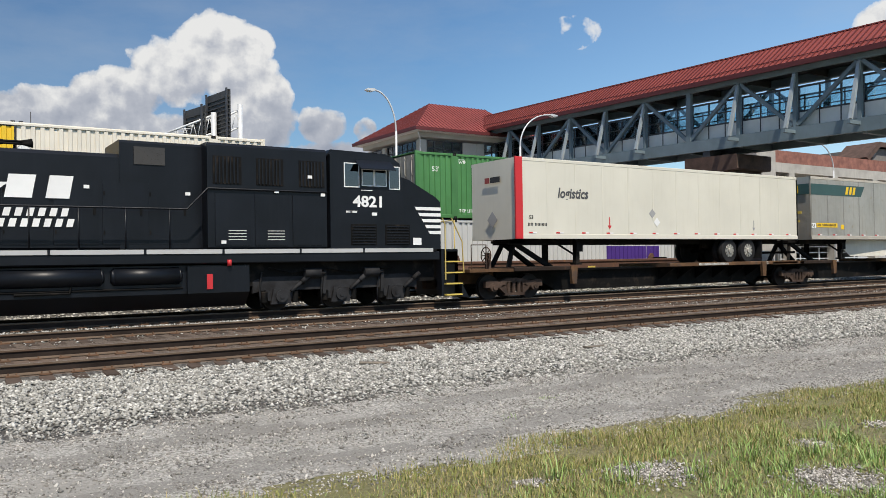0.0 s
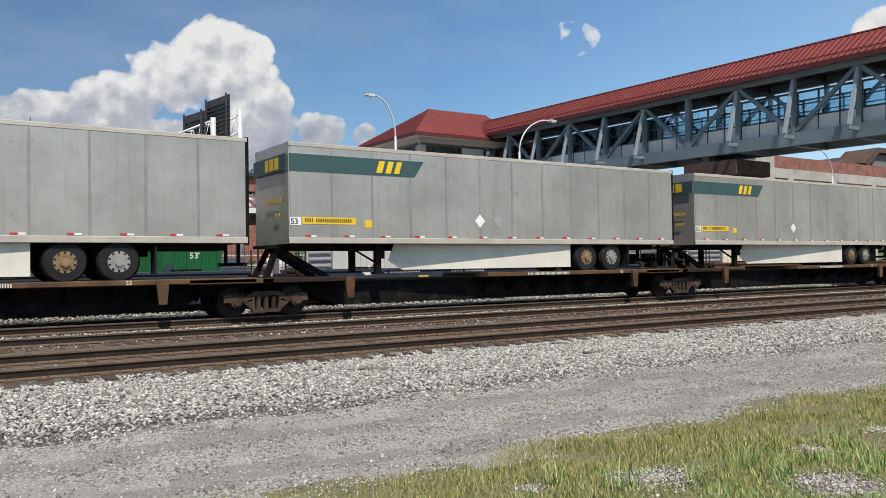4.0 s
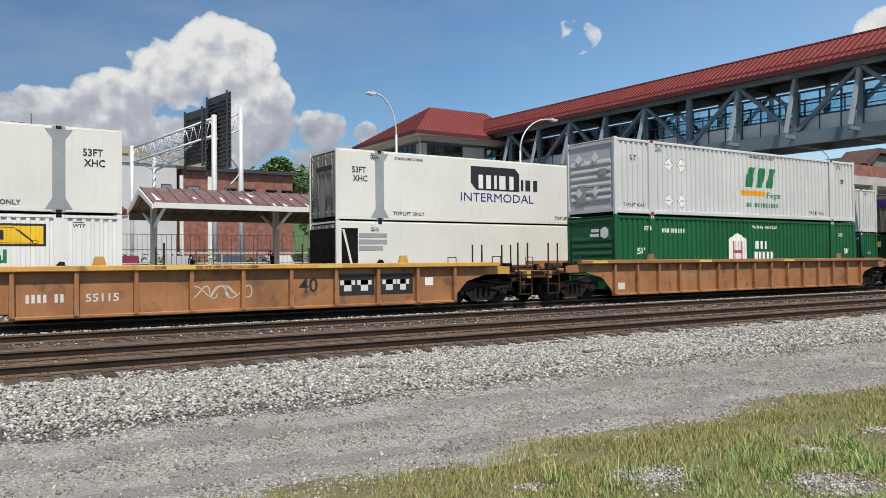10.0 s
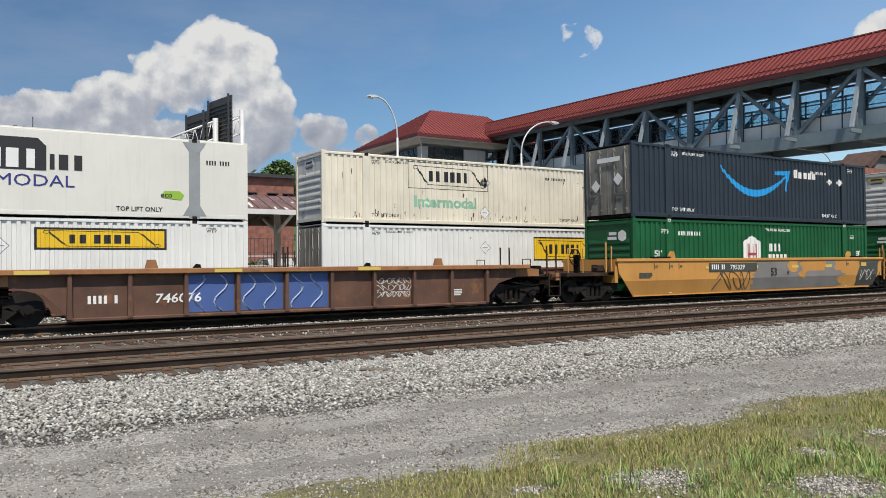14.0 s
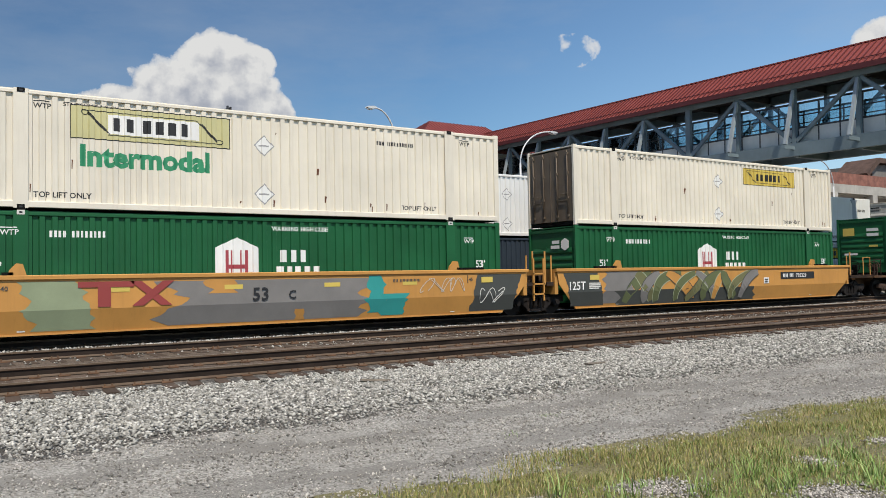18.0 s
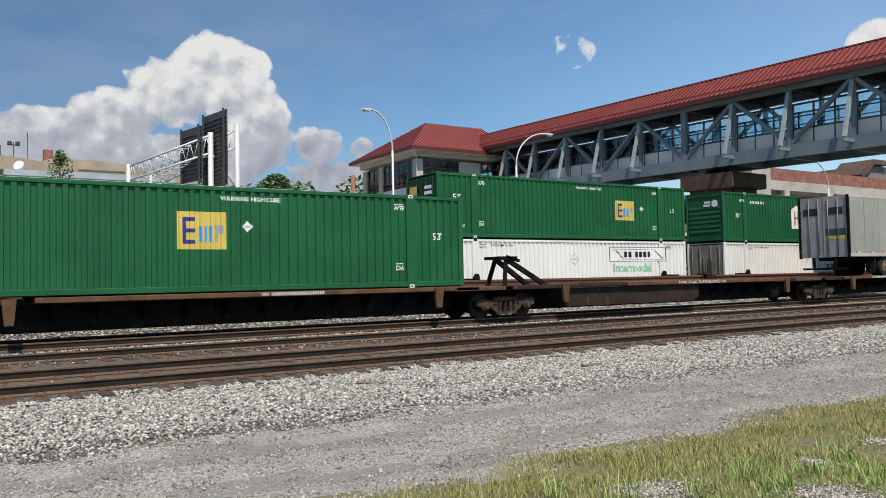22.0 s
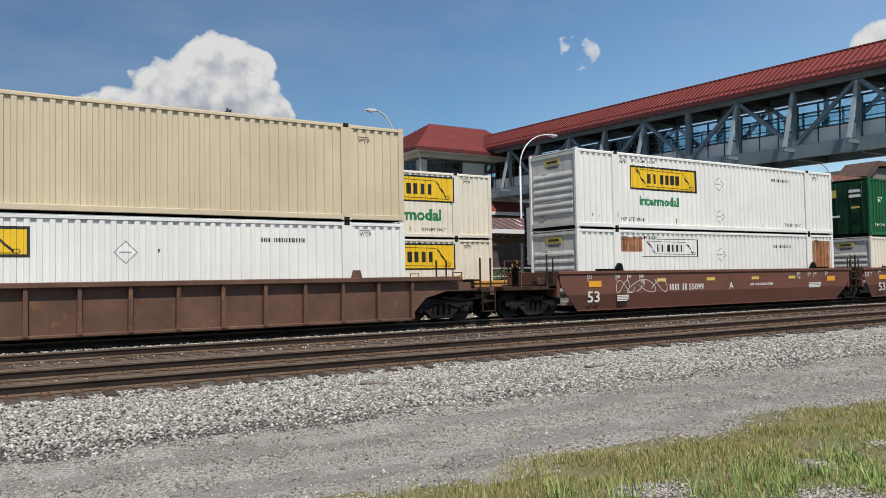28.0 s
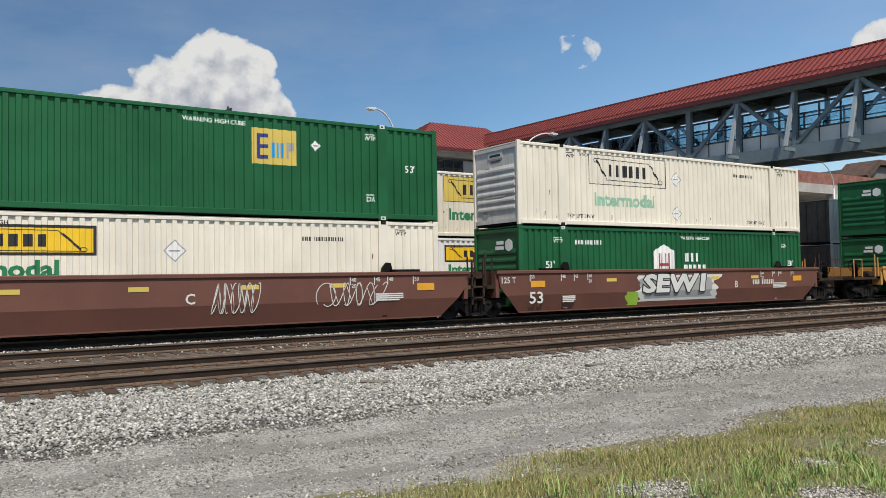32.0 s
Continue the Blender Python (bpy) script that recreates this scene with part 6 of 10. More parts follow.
def carrier_panel(c, x, z, w, h, ground, ink, border=True, inner=None):
    """Boxed carrier emblem: framed panel, slanted banner outline with rolled ends, dark name bars."""
    y = YS
    e = 0.075 if ground is P_YELLOW else 0.025
    if border:
        plate(c, x, x + w, y, z, z + h, ink, "emblem")
        plate(c, x + e, x + w - e, y - 0.002, z + e, z + h - e, ground, "emblem_field")
    else:
        plate(c, x, x + w, y - 0.002, z, z + h, ground, "emblem_field")
    y -= 0.004
    if inner is not None:
        plate(c, x + w * 0.22, x + w * 0.79, y, z + h * 0.2, z + h * 0.78, inner, "banner")
    y -= 0.002
    name_shapes(c, x + w * 0.25, y, z + h * 0.29, (w * 0.055, w * 0.062), h * 0.40, ink, 0.28)
    name_shapes(c, x + w * 0.43, y, z + h * 0.29, (w * 0.068, w * 0.068, w * 0.072, w * 0.06), h * 0.40, ink, 0.13)
    t = h * 0.011

    def stroke(p, q):
        (xa, za), (xb, zb) = p, q
        d = Vector((xb - xa, zb - za)).normalized() * t
        poly_plate(c, [(xa + d.y, za - d.x), (xb + d.y, zb - d.x), (xb - d.y, zb + d.x), (xa - d.y, za + d.x)], y, ink, "banner_line")
    pt = lambda u, v: (x + w * u, z + h * v)
    for k in range(3):
        o = k * 0.035
        stroke(pt(0.10, 0.84 - o), pt(0.23 - o * 0.4, 0.20 + o))
        stroke(pt(0.78 + o * 0.4, 0.80 - o), pt(0.91, 0.16 + o))
    stroke(pt(0.07, 0.86), pt(0.78, 0.82))
    stroke(pt(0.22, 0.17), pt(0.94, 0.14))
    for u, v in ((0.085, 0.80), (0.925, 0.20)):
        ring = [pt(u + 0.022 * math.cos(i * math.pi / 4), v + 0.075 * math.sin(i * math.pi / 4)) for i in range(8)]
        for p, q in zip(ring, ring[1:] + ring[:1]):
            stroke(p, q)


def house_emblem(c, x):
    """White gabled emblem with red bars and two lines of white name bars, running down behind the well side."""
    poly_plate(c, [(x, 0.85), (x + 1.22, 0.85), (x + 1.22, 2.02), (x + 0.61, 2.30), (x, 2.02)], YS, P_WHITE)
    for a, k in ((0.28, 0.10), (0.44, 0.04), (0.70, 0.04), (0.82, 0.10)):
        plate(c, x + a, x + a + k, YS - 0.003, 1.05, 1.95, P_FADER, "emblem_bar")
    plate(c, x + 0.28, x + 0.92, YS - 0.005, 1.45, 1.56, P_FADER, "emblem_bar")
    name_shapes(c, x + 1.85, YS, 1.62, (0.27, 0.24, 0.24), 0.34, P_WHITE, 0.13, 0)
    name_shapes(c, x + 1.72, YS, 1.16, (0.30, 0.17, 0.24, 0.24, 0.24), 0.34, P_WHITE, 0.13, 0)


def emp_emblem(c, x, z, w=1.32):
    """Yellow square with three letter-like strokes."""
    h = w * 0.76
    z += 0.12
    plate(c, x, x + w, YS, z, z + h, P_FADEY, "emblem")
    y = YS - 0.006
    plate(c, x + w * 0.10, x + w * 0.18, y, z + h * 0.15, z + h * 0.85, P_NAVYT, "name_bar")
    for k in (0.15, 0.45, 0.75):
        plate(c, x + w * 0.18, x + w * 0.36, y, z + h * k, z + h * (k + 0.1), P_NAVYT, "name_bar")
    for k in (0.44, 0.54, 0.64):
        plate(c, x + w * k, x + w * (k + 0.055), y, z + h * 0.2, z + h * 0.62, P_SMILE, "name_bar")
    plate(c, x + w * 0.76, x + w * 0.82, y, z + h * 0.2, z + h * 0.65, P_GREYT, "name_bar")
    plate(c, x + w * 0.82, x + w * 0.93, y, z + h * 0.42, z + h * 0.65, P_GREYT, "name_bar")


def freight_letters(c, x, z, h, paint, y=None):
    """Three slanted block shapes standing for the haulier's initials."""
    y = YS if y is None else y
    name_shapes(c, x, y, z, (h * 0.78, h * 0.74, h * 0.70), h, paint, 0.10, 0.32)


def box_jb(s, z, train, skin=C_WHITE, ground=P_YELLOW, word=P_GREENT, at=2.6, wide=4.2, word_at=None, label="", marks=P_BLACK, left="front", low=False, high=True, panel=True, border=True):
    c = container(s, z, train, "dry", skin, label or "white corrugated shipping container with a yellow carrier panel", left)
    if panel and low:
        carrier_panel(c, at, 1.82, wide, 0.74, ground, P_BLACK, border)
        if word is not None:
            write(c, "Intermodal", at + 0.2, YS, 1.30, 0.42, word, 1.12, bold=0.04)
    elif panel:
        pz = (1.55 if high else 0.72)
        carrier_panel(c, at, pz, wide, wide * 0.27, ground, P_BLACK, border)
        if word is not None:
            wz = pz - wide * 0.185
            write(c, "Intermodal", at + wide * 0.06 if word_at is None else word_at, YS, wz, wide * 0.115, word, 1.12, bold=0.04)
    small_marks(c, marks, ("53",))
    if left == "front":
        part("end_emblem", Geo().box(0.03, 0.048, -0.42, 0.42, 2.40, 2.62), P_FADEY if ground in (P_YELLOW, P_FADEY) else P_GRAFW, c, "small carrier panel on the end wall")
        part("name_bar", Geo().box(0.022, 0.03, -0.3, 0.3, 2.47, 2.55), P_BLACK, c)
        part("name_bar", Geo().box(0.04, 0.049, -0.3, 0.3, 2.28, 2.34), P_DGREY, c)
        part("placard", Geo().prism([(0.45, 0.42), (0.65, 0.22), (0.85, 0.42), (0.65, 0.62)], "x", 0.035, 0.048), P_GREYT, c)
    diamond(c, 8.0, 1.95, P_WHITE, 0.3)
    diamond(c, 8.0, 0.6, P_WHITE, 0.3) if high else None
    return c


def box_hub(s, z, train, label="green corrugated shipping container with white house emblem", at=6.6, marks=P_WHITE):
    c = container(s, z, train, "dry", C_GREEN, label, "front")
    house_emblem(c, at)
    write(c, "WTP", 1.55, YS, 2.3, 0.13, marks)
    write(c, "WTP", 16.154 - 1.4, YS, 2.2, 0.13, marks)
    write(c, "WARNING HIGH CUBE", 8.2, YS, 2.5, 0.12, marks)
    bars(c, 2.6, YS, 2.25, 1.35, 0.16, marks)
    write(c, "53'", 1.2, YS, 1.42, 0.24, marks)
    write(c, "53'", 16.154 - 1.0, YS, 1.42, 0.24, marks)
    g = Geo().prism([(-0.95, 2.1), (-0.75, 2.0), (-0.55, 2.1), (-0.55, 2.35), (-0.75, 2.45), (-0.95, 2.35)], "x", -0.012, -0.004)
    part("emblem", g, P_WHITE, c)
    part("name_bar", Geo().box(-0.012, -0.004, -0.45, -0.05, 2.26, 2.38).box(-0.012, -0.004, -0.45, 0.02, 2.08, 2.2), P_WHITE, c)
    return c


def box_emp(s, z, train, at=10.8, label="green corrugated shipping container with a yellow square emblem", ez=1.1, left="door"):
    c = container(s, z, train, "dry", C_GREEN, label, left)
    emp_emblem(c, at, ez)
    write(c, "WTP", 2.25, YS, 2.4, 0.13, P_WHITE)
    write(c, "WTP", 13.6, YS, 2.4, 0.13, P_WHITE)
    write(c, "DA", 2.25, YS, 0.55, 0.15, P_WHITE)
    write(c, "DA", 13.65, YS, 0.55, 0.15, P_WHITE)
    write(c, "53'", 0.85, YS, 1.7, 0.26, P_WHITE)
    write(c, "53'", 15.0, YS, 1.5, 0.22, P_WHITE)
    write(c, "WARNING HIGH CUBE", 8.2, YS, 2.5, 0.12, P_WHITE)
    write(c, "TOP LIFT ONLY", 0.5, YS, 0.5, 0.12, P_WHITE, 0.85)
    diamond(c, at + 1.9, ez + 0.75, P_WHITE)
    part("emblem", Geo().box(-0.03, -0.024, 0.35, 0.95, 2.0, 2.4).box(-0.03, -0.024, -0.85, -0.4, 1.4, 1.5), P_FADEY, c)
    part("marking", Geo().box(-0.03, -0.024, -0.9, -0.3, 2.2, 2.35).box(-0.03, -0.024, -0.9, -0.3, 1.95, 2.1).box(-0.03, -0.024, 0.2, 0.9, 1.0, 1.1), P_WHITE, c)
    return c


RS = -HALF - 0.030                  # the same for smooth reefers, whose sides stand proud


def box_prime(s, z, train, flip=False, label="white smooth-sided refrigerated container with grey lift posts"):
    c = container(s, z, train, "reefer", C_REEFER, label, "door", posts=C_POST)
    x = 6.6 if not flip else 5.0
    poly_plate(c, [(x + 0.3, 1.5), (x + 2.75, 1.5), (x + 2.75, 2.3), (x + 2.5, 2.55), (x, 2.55), (x, 1.8)], RS, P_BLACK, "emblem")
    name_shapes(c, x + 0.42, RS - 0.006, 1.56, (0.34, 0.36, 0.2, 0.5, 0.34), 0.62, P_WHITE, 0.14)
    name_shapes(c, x + 2.85, RS - 0.002, 1.55, (0.2, 0.4, 0.34), 0.5, P_BLACK, 0.14)
    write(c, "INTERMODAL", x - 0.6, RS, 0.98, 0.40, P_NAVYT, 1.22, bold=0.0)
    ex = 13.0 if not flip else 1.7
    poly_plate(c, [(ex, 0.75), (ex + 0.7, 0.68), (ex + 0.8, 0.85), (ex + 0.65, 1.0), (ex + 0.1, 0.98)], RS, P_LIME, "emblem")
    write(c, "eco", ex - 0.02, RS - 0.006, 0.76, 0.2, P_BLACK)
    lx = 0.7 if not flip else 14.9
    write(c, "53FT", lx, RS, 1.95, 0.25, P_BLACK, 0.9)
    write(c, "XHC", lx + 0.05, RS, 1.6, 0.25, P_BLACK, 0.9)
    write(c, "WTP", 1.55, RS, 2.5, 0.13, P_BLACK)
    write(c, "TOP LIFT ONLY", 2.6, RS, 0.25, 0.16, P_BLACK)
    write(c, "TOP LIFT ONLY", 11.5, RS, 0.25, 0.16, P_BLACK)
    write(c, "STACK LIMIT 3 HIGH", 2.7, RS, 2.58, 0.11, P_BLACK)
    bars(c, 0.6 if flip else 14.6, RS, 2.0, 0.95, 0.16, P_BLACK)
    part("door_sign", Geo().box(-0.03, -0.024, -1.0, 0.5, 2.05, 2.25), P_BLACK, c)
    return c


# --- road trailers ---
def road_wheel(parent, x, z, rim):
    for y0, y1, near in ((-1.24, -0.98, True), (-0.95, -0.7, False), (0.7, 0.95, False), (0.98, 1.24, False)):
        w = part("wheel", shared("tyre", lambda: Geo().cyl((0, 0, 0), (0, 0.05, 0), 0.46, 26, 0.52).cyl((0, 0.05, 0), (0, 0.21, 0), 0.52, 26).cyl((0, 0.21, 0), (0, 0.26, 0), 0.52, 26, 0.46)), M_TYRE, parent, at=(x, y0, z))
        if near:
            def rim_mesh():
                g = Geo().cyl((0, -0.012, 0), (0, 0.02, 0), 0.27, 22).cyl((0, -0.07, 0), (0, 0, 0), 0.11, 14)
                for i in range(10):
                    a = i * math.pi / 5
                    g.cyl((0.17 * math.cos(a), -0.03, 0.17 * math.sin(a)), (0.17 * math.cos(a), 0, 0.17 * math.sin(a)), 0.02, 6)
                return g
            part("rim", shared("rim", rim_mesh), rim, w)
            def slots():
                g = Geo()
                for i in range(10):
                    a = (i + 0.5) * math.pi / 5
                    g.cyl((0.235 * math.cos(a), -0.016, 0.235 * math.sin(a)), (0.235 * math.cos(a), -0.011, 0.235 * math.sin(a)), 0.032, 8)
                return g
            part("hand_hole", shared("hand_holes", slots), M_TYRE, w)


def trailer(s, train, skin, label, length=16.0, rear_left=False, skirt=True, z0=2.30, z1=5.19, rims=(M_RIM, M_RIMRUST), rail=M_ALU, tape=True, wheels_at=None, ribs=12, doors=C_DOOR):
    y = NEAR_Y if train == "near" else FAR_Y
    top = thing("semi_trailer", label, "semi-trailer", "trailers of the %s train" % ("nearer" if train == "near" else "farther"), at=(s, y, 0))
    MOVERS.append((top, train))
    L, W = length, HALF
    for sy in (-1, 1):
        side = part("side_wall", Geo().box(0.05, L - 0.05, sy * W - 0.02, sy * W + 0.02, z0 + 0.16, z1 - 0.1), skin, top)
        seams = Geo()
        for i in range(1, ribs):
            x = i * L / ribs
            seams.box(x - 0.035, x + 0.035, sy * W - 0.0235, sy * W + 0.0235, z0 + 0.16, z1 - 0.1)
            if sy < 0:
                for k in range(24):
                    for dx in (-0.035, 0.035):
                        zz = z0 + 0.25 + k * 0.108
                        seams.box(x + dx - 0.006, x + dx + 0.006, -W - 0.029, -W - 0.02, zz, zz + 0.012)
        part("side_seams", seams, M_ALUSEAM if skin is M_ALU else skin, side)
        part("bottom_rail", Geo().cham(0, L, sy * W - 0.035, sy * W + 0.035, z0, z0 + 0.17, 0.012), rail, top)
        part("top_rail", Geo().cham(0, L, sy * W - 0.03, sy * W + 0.03, z1 - 0.12, z1, 0.012), rail, top)
    part("roof", Geo().box(0.04, L - 0.04, -W + 0.02, W - 0.02, z1 - 0.04, z1 - 0.005), skin, top)
    part("floor", Geo().box(0.05, L - 0.05, -W + 0.05, W - 0.05, z0 + 0.02, z0 + 0.14), M_GRIME, top)
    part("cross_members", Geo().box(0.3, L - 0.3, -0.5, -0.35, z0 - 0.18, z0 + 0.02).box(0.3, L - 0.3, 0.35, 0.5, z0 - 0.18, z0 + 0.02), M_GRIME, top)
    if tape:
        red, white = Geo(), Geo()
        x = 0.5
        while x < L - 0.5:
            red.box(x, x + 0.17, -W - 0.041, -W - 0.033, z0 + 0.19, z0 + 0.24)
            white.box(x + 0.17, x + 0.34, -W - 0.041, -W - 0.033, z0 + 0.19, z0 + 0.24)
            x += 1.22
        for g in (red, white):
            g.v = [(a, b + 0.012, c) for a, b, c in g.v]
        part("reflective_tape", red, P_RED, top, "red reflective strips")
        part("reflective_tape", white, P_WHITE, top, "white reflective strips")
    xr, xf = (0.0, L) if rear_left else (L, 0.0)
    d = 1 if rear_left else -1
    # rear doors and front wall
    def end(x, way, opens):
        g = Geo().box(min(x, x + way * 0.06), max(x, x + way * 0.06), -W, W, z0, z1)
        if opens:
            part("rear_door", Geo().box(min(x, x + way * 0.06), max(x, x + way * 0.06), 0.008, W, z0, z1), doors if skin is M_ALU else skin, top)
            g = Geo().box(min(x, x + way * 0.06), max(x, x + way * 0.06), -W, -0.008, z0, z1)
        return part("rear_door" if opens else "front_wall", g, doors if opens and skin is M_ALU else skin, top)
    rear, front = end(xr, d, True), end(xf, -d, False)
    rods = Geo()
    for yy in (-0.75, -0.25, 0.25, 0.75):
        part("door_rod", Geo().cyl((xr - d * 0.03, yy, z0 + 0.1), (xr - d * 0.03, yy, z1 - 0.1), 0.02, 6), C_DOOR, rear)
    for zz in (z0 + 0.3, z0 + 0.95, z0 + 1.7, z0 + 2.4):
        for yy in (-1.2, 1.2):
            rods.box(min(xr, xr - d * 0.05), max(xr, xr - d * 0.05), yy - 0.06, yy + 0.06, zz - 0.04, zz + 0.04)
    rods.box(min(xr, xr - d * 0.02), max(xr, xr - d * 0.02), -0.012, 0.012, z0 + 0.1, z1 - 0.1)
    part("hinge", rods, C_DOOR, rear)
    part("rear_frame", Geo().box(min(xr - d * 0.05, xr + d * 0.05), max(xr - d * 0.05, xr + d * 0.05), -W - 0.02, -W + 0.1, z0 - 0.05, z1 + 0.02).box(min(xr - d * 0.05, xr + d * 0.05), max(xr - d * 0.05, xr + d * 0.05), W - 0.1, W + 0.02, z0 - 0.05, z1 + 0.02), M_GRIME, top)
    part("bumper_guard", Geo().box(xr - 0.05, xr + 0.05, -1.15, 1.15, z0 - 0.62, z0 - 0.52).box(xr - 0.04, xr + 0.04, -0.6, -0.5, z0 - 0.6, z0).box(xr - 0.04, xr + 0.04, 0.5, 0.6, z0 - 0.6, z0), M_GRIME, top)
    # bogie
    wa = wheels_at if wheels_at is not None else (3.25 if rear_left else L - 4.55)
    for k, wx in enumerate((wa, wa + 1.24)):
        road_wheel(top, wx, 1.83, rims[(k + (0 if rear_left else 0)) % 2])
        part("axle", Geo().cyl((wx, -1.0, 1.83), (wx, 1.0, 1.83), 0.07, 8), M_GRIME, top)
    part("slider_frame", Geo().box(wa - 0.9, wa + 2.1, -0.55, -0.4, z0 - 0.34, z0).box(wa - 0.9, wa + 2.1, 0.4, 0.55, z0 - 0.34, z0), M_GRIME, top)
    part("mud_flap", Geo().box(wa - d * 0.9 - 0.02 + (1.24 if d < 0 else 0), wa - d * 0.9 + 0.02 + (1.24 if d < 0 else 0), -1.25, -0.75, 1.5, z0 - 0.05), M_TYRE, top)
    # landing gear
    lg = xf + d * -3.3 if not rear_left else xf - 3.3
    lg = 3.06 if not rear_left else L - 3.7
    part("landing_leg", Geo().box(lg - 0.09, lg + 0.09, -0.95, -0.78, 1.45, z0).box(lg - 0.16, lg + 0.16, -1.0, -0.72, 1.38, 1.45).beam((lg, -0.86, 1.7), (lg + 0.9 * d, -0.5, z0), 0.06, 0.06), M_GRIME, top)
    part("landing_leg", Geo().box(lg - 0.09, lg + 0.09, 0.78, 0.95, 1.45, z0), M_GRIME, top)
    part("crank_box", Geo().box(lg - 0.15, lg + 0.15, -1.06, -0.98, 1.85, 2.15), M_GRIME, top)
    if skirt:
        a, b = (lg + 0.6, wa - 0.75) if not rear_left else (wa + 2.0, lg - 0.5)
        pts = [(a, z0), (b, z0), (b, z0 - 0.8), (a + 0.3, z0 - 0.8), (a - 0.2, z0 - 0.5)] if not rear_left else [(a, z0), (b, z0), (b + 0.2, z0 - 0.5), (b - 0.3, z0 - 0.8), (a, z0 - 0.8)]
        skirt_mesh = Geo().prism(pts, "y", 0.0, 0.02)
        lo_x, hi_x = min(p[0] for p in pts), max(p[0] for p in pts)
        lean = lambda x: (x - lo_x) / (hi_x - lo_x) if rear_left else (hi_x - x) / (hi_x - lo_x)
        skirt_mesh.v = [(x, y - W + 0.10 + 0.36 * lean(x), z) for x, y, z in skirt_mesh.v]      # set in towards the nose
        part("side_skirt", skirt_mesh, M_SKIRT, top, "off-white aerodynamic side skirt")
        part("skirt_brackets", Geo().beam(((a + b) / 2, -W + 0.55, z0 - 0.6), ((a + b) / 2, -0.5, z0), 0.05, 0.05), M_GRIME, top)
    return top


TY = -HALF - 0.026


def abf_trailer(s, rear_left=False, label="dented silver aluminium semi-trailer with dark green stripe and yellow initials", number_at=None, sk=True):
    t = trailer(s, "near", M_ALU, label, 16.0, rear_left, True, rims=(M_RIMRUST, M_RIM), z1=5.19 if sk else 5.3, rail=M_ALURAIL, doors=C_DOOR if sk else C_DOORL)
    L = 16.0
    if not rear_left:
        poly_plate(t, [(0.02, 4.36), (4.15, 4.36), (4.5, 4.86), (0.02, 4.86)], TY, P_TEAL, "stripe")
        freight_letters(t, 2.8, 4.44, 0.36, P_YELLOW, TY - 0.006)
        x = 0.4
        plate(t, x - 0.38, x - 0.04, TY, 2.82, 3.05, P_WHITE, "sticker")
        write(t, "53", x - 0.36, TY - 0.006, 2.85, 0.17, P_BLACK)
        plate(t, x, x + 1.7, TY, 2.86, 3.06, P_YELLOW, "number_board")
        bars(t, x + 0.08, TY - 0.006, 2.91, 1.5, 0.11, P_BLACK)
        plate(t, x + 2.0, x + 2.25, TY, 2.78, 3.0, P_YELLOW, "lift_mark")
        part("stripe", Geo().box(-0.075, -0.064, -HALF + 0.02, HALF - 0.02, 4.38, 4.86), P_TEAL, t)
        part("name_bar", Geo().box(-0.082, -0.076, -0.75, -0.45, 4.45, 4.8).box(-0.082, -0.076, -0.35, -0.05, 4.45, 4.8).box(-0.082, -0.076, 0.05, 0.3, 4.45, 4.8), P_YELLOW, t)
        part("number_board", Geo().box(-0.075, -0.064, -0.9, 0.3, 3.5, 3.62).box(-0.075, -0.064, -0.8, -0.4, 3.1, 3.2), P_FADEY, t)
        for x in (6.65, 7.4):
            poly_plate(t, [(x - 0.2, 3.05), (x, 2.83), (x + 0.2, 3.05), (x, 3.27)], TY, P_WHITE if x < 7 else P_GREYT, "placard")
    else:
        poly_plate(t, [(11.6, 4.36), (L - 0.02, 4.36), (L - 0.02, 4.86), (11.9, 4.86)], TY, P_TEAL, "stripe")
        freight_letters(t, 11.95, 4.44, 0.36, P_YELLOW, TY - 0.006)
        plate(t, L - 2.0, L - 0.35, TY, 2.86, 3.06, P_YELLOW, "number_board")
        bars(t, L - 1.93, TY - 0.006, 2.91, 1.5, 0.11, P_BLACK)
        plate(t, L - 2.75, L - 2.5, TY, 2.78, 3.0, P_YELLOW, "lift_mark")
        plate(t, 3.9, 4.15, TY, 2.78, 3.0, P_YELLOW, "lift_mark")
        for x in ((7.3, 7.9, 8.5) if sk else (7.85, 8.45, 9.05)):
            poly_plate(t, [(x - 0.2, 3.05), (x, 2.83), (x + 0.2, 3.05), (x, 3.27)], TY, P_WHITE if x not in (8.5, 8.45) else P_GREYT, "placard")
        part("name_bar", Geo().box(-0.012, -0.004, 0.25, 1.05, 4.4, 4.75).box(-0.012, -0.004, -1.0, -0.2, 4.4, 4.75), P_FADEY if sk else P_BLACK, t)
        part("stripe", Geo().box(-0.008, -0.003, -1.12, -0.1, 3.35, 3.7), P_TEAL, t)
        part("stripe", Geo().box(-0.009, -0.004, -1.12, -0.1, 3.18, 3.35), P_FADEY, t)
    return t


# --- freight cars ---
def car(name, s, label, train, group=""):
    y = NEAR_Y if train == "near" else FAR_Y
    top = thing(name, label, "freight car", group, at=(s, y, 0))
    MOVERS.append((top, train))
    return top


def grab(parent, pts, material, name="handrail", r=0.022):
    part(name, Geo().tube(pts, r, 6), material, parent)


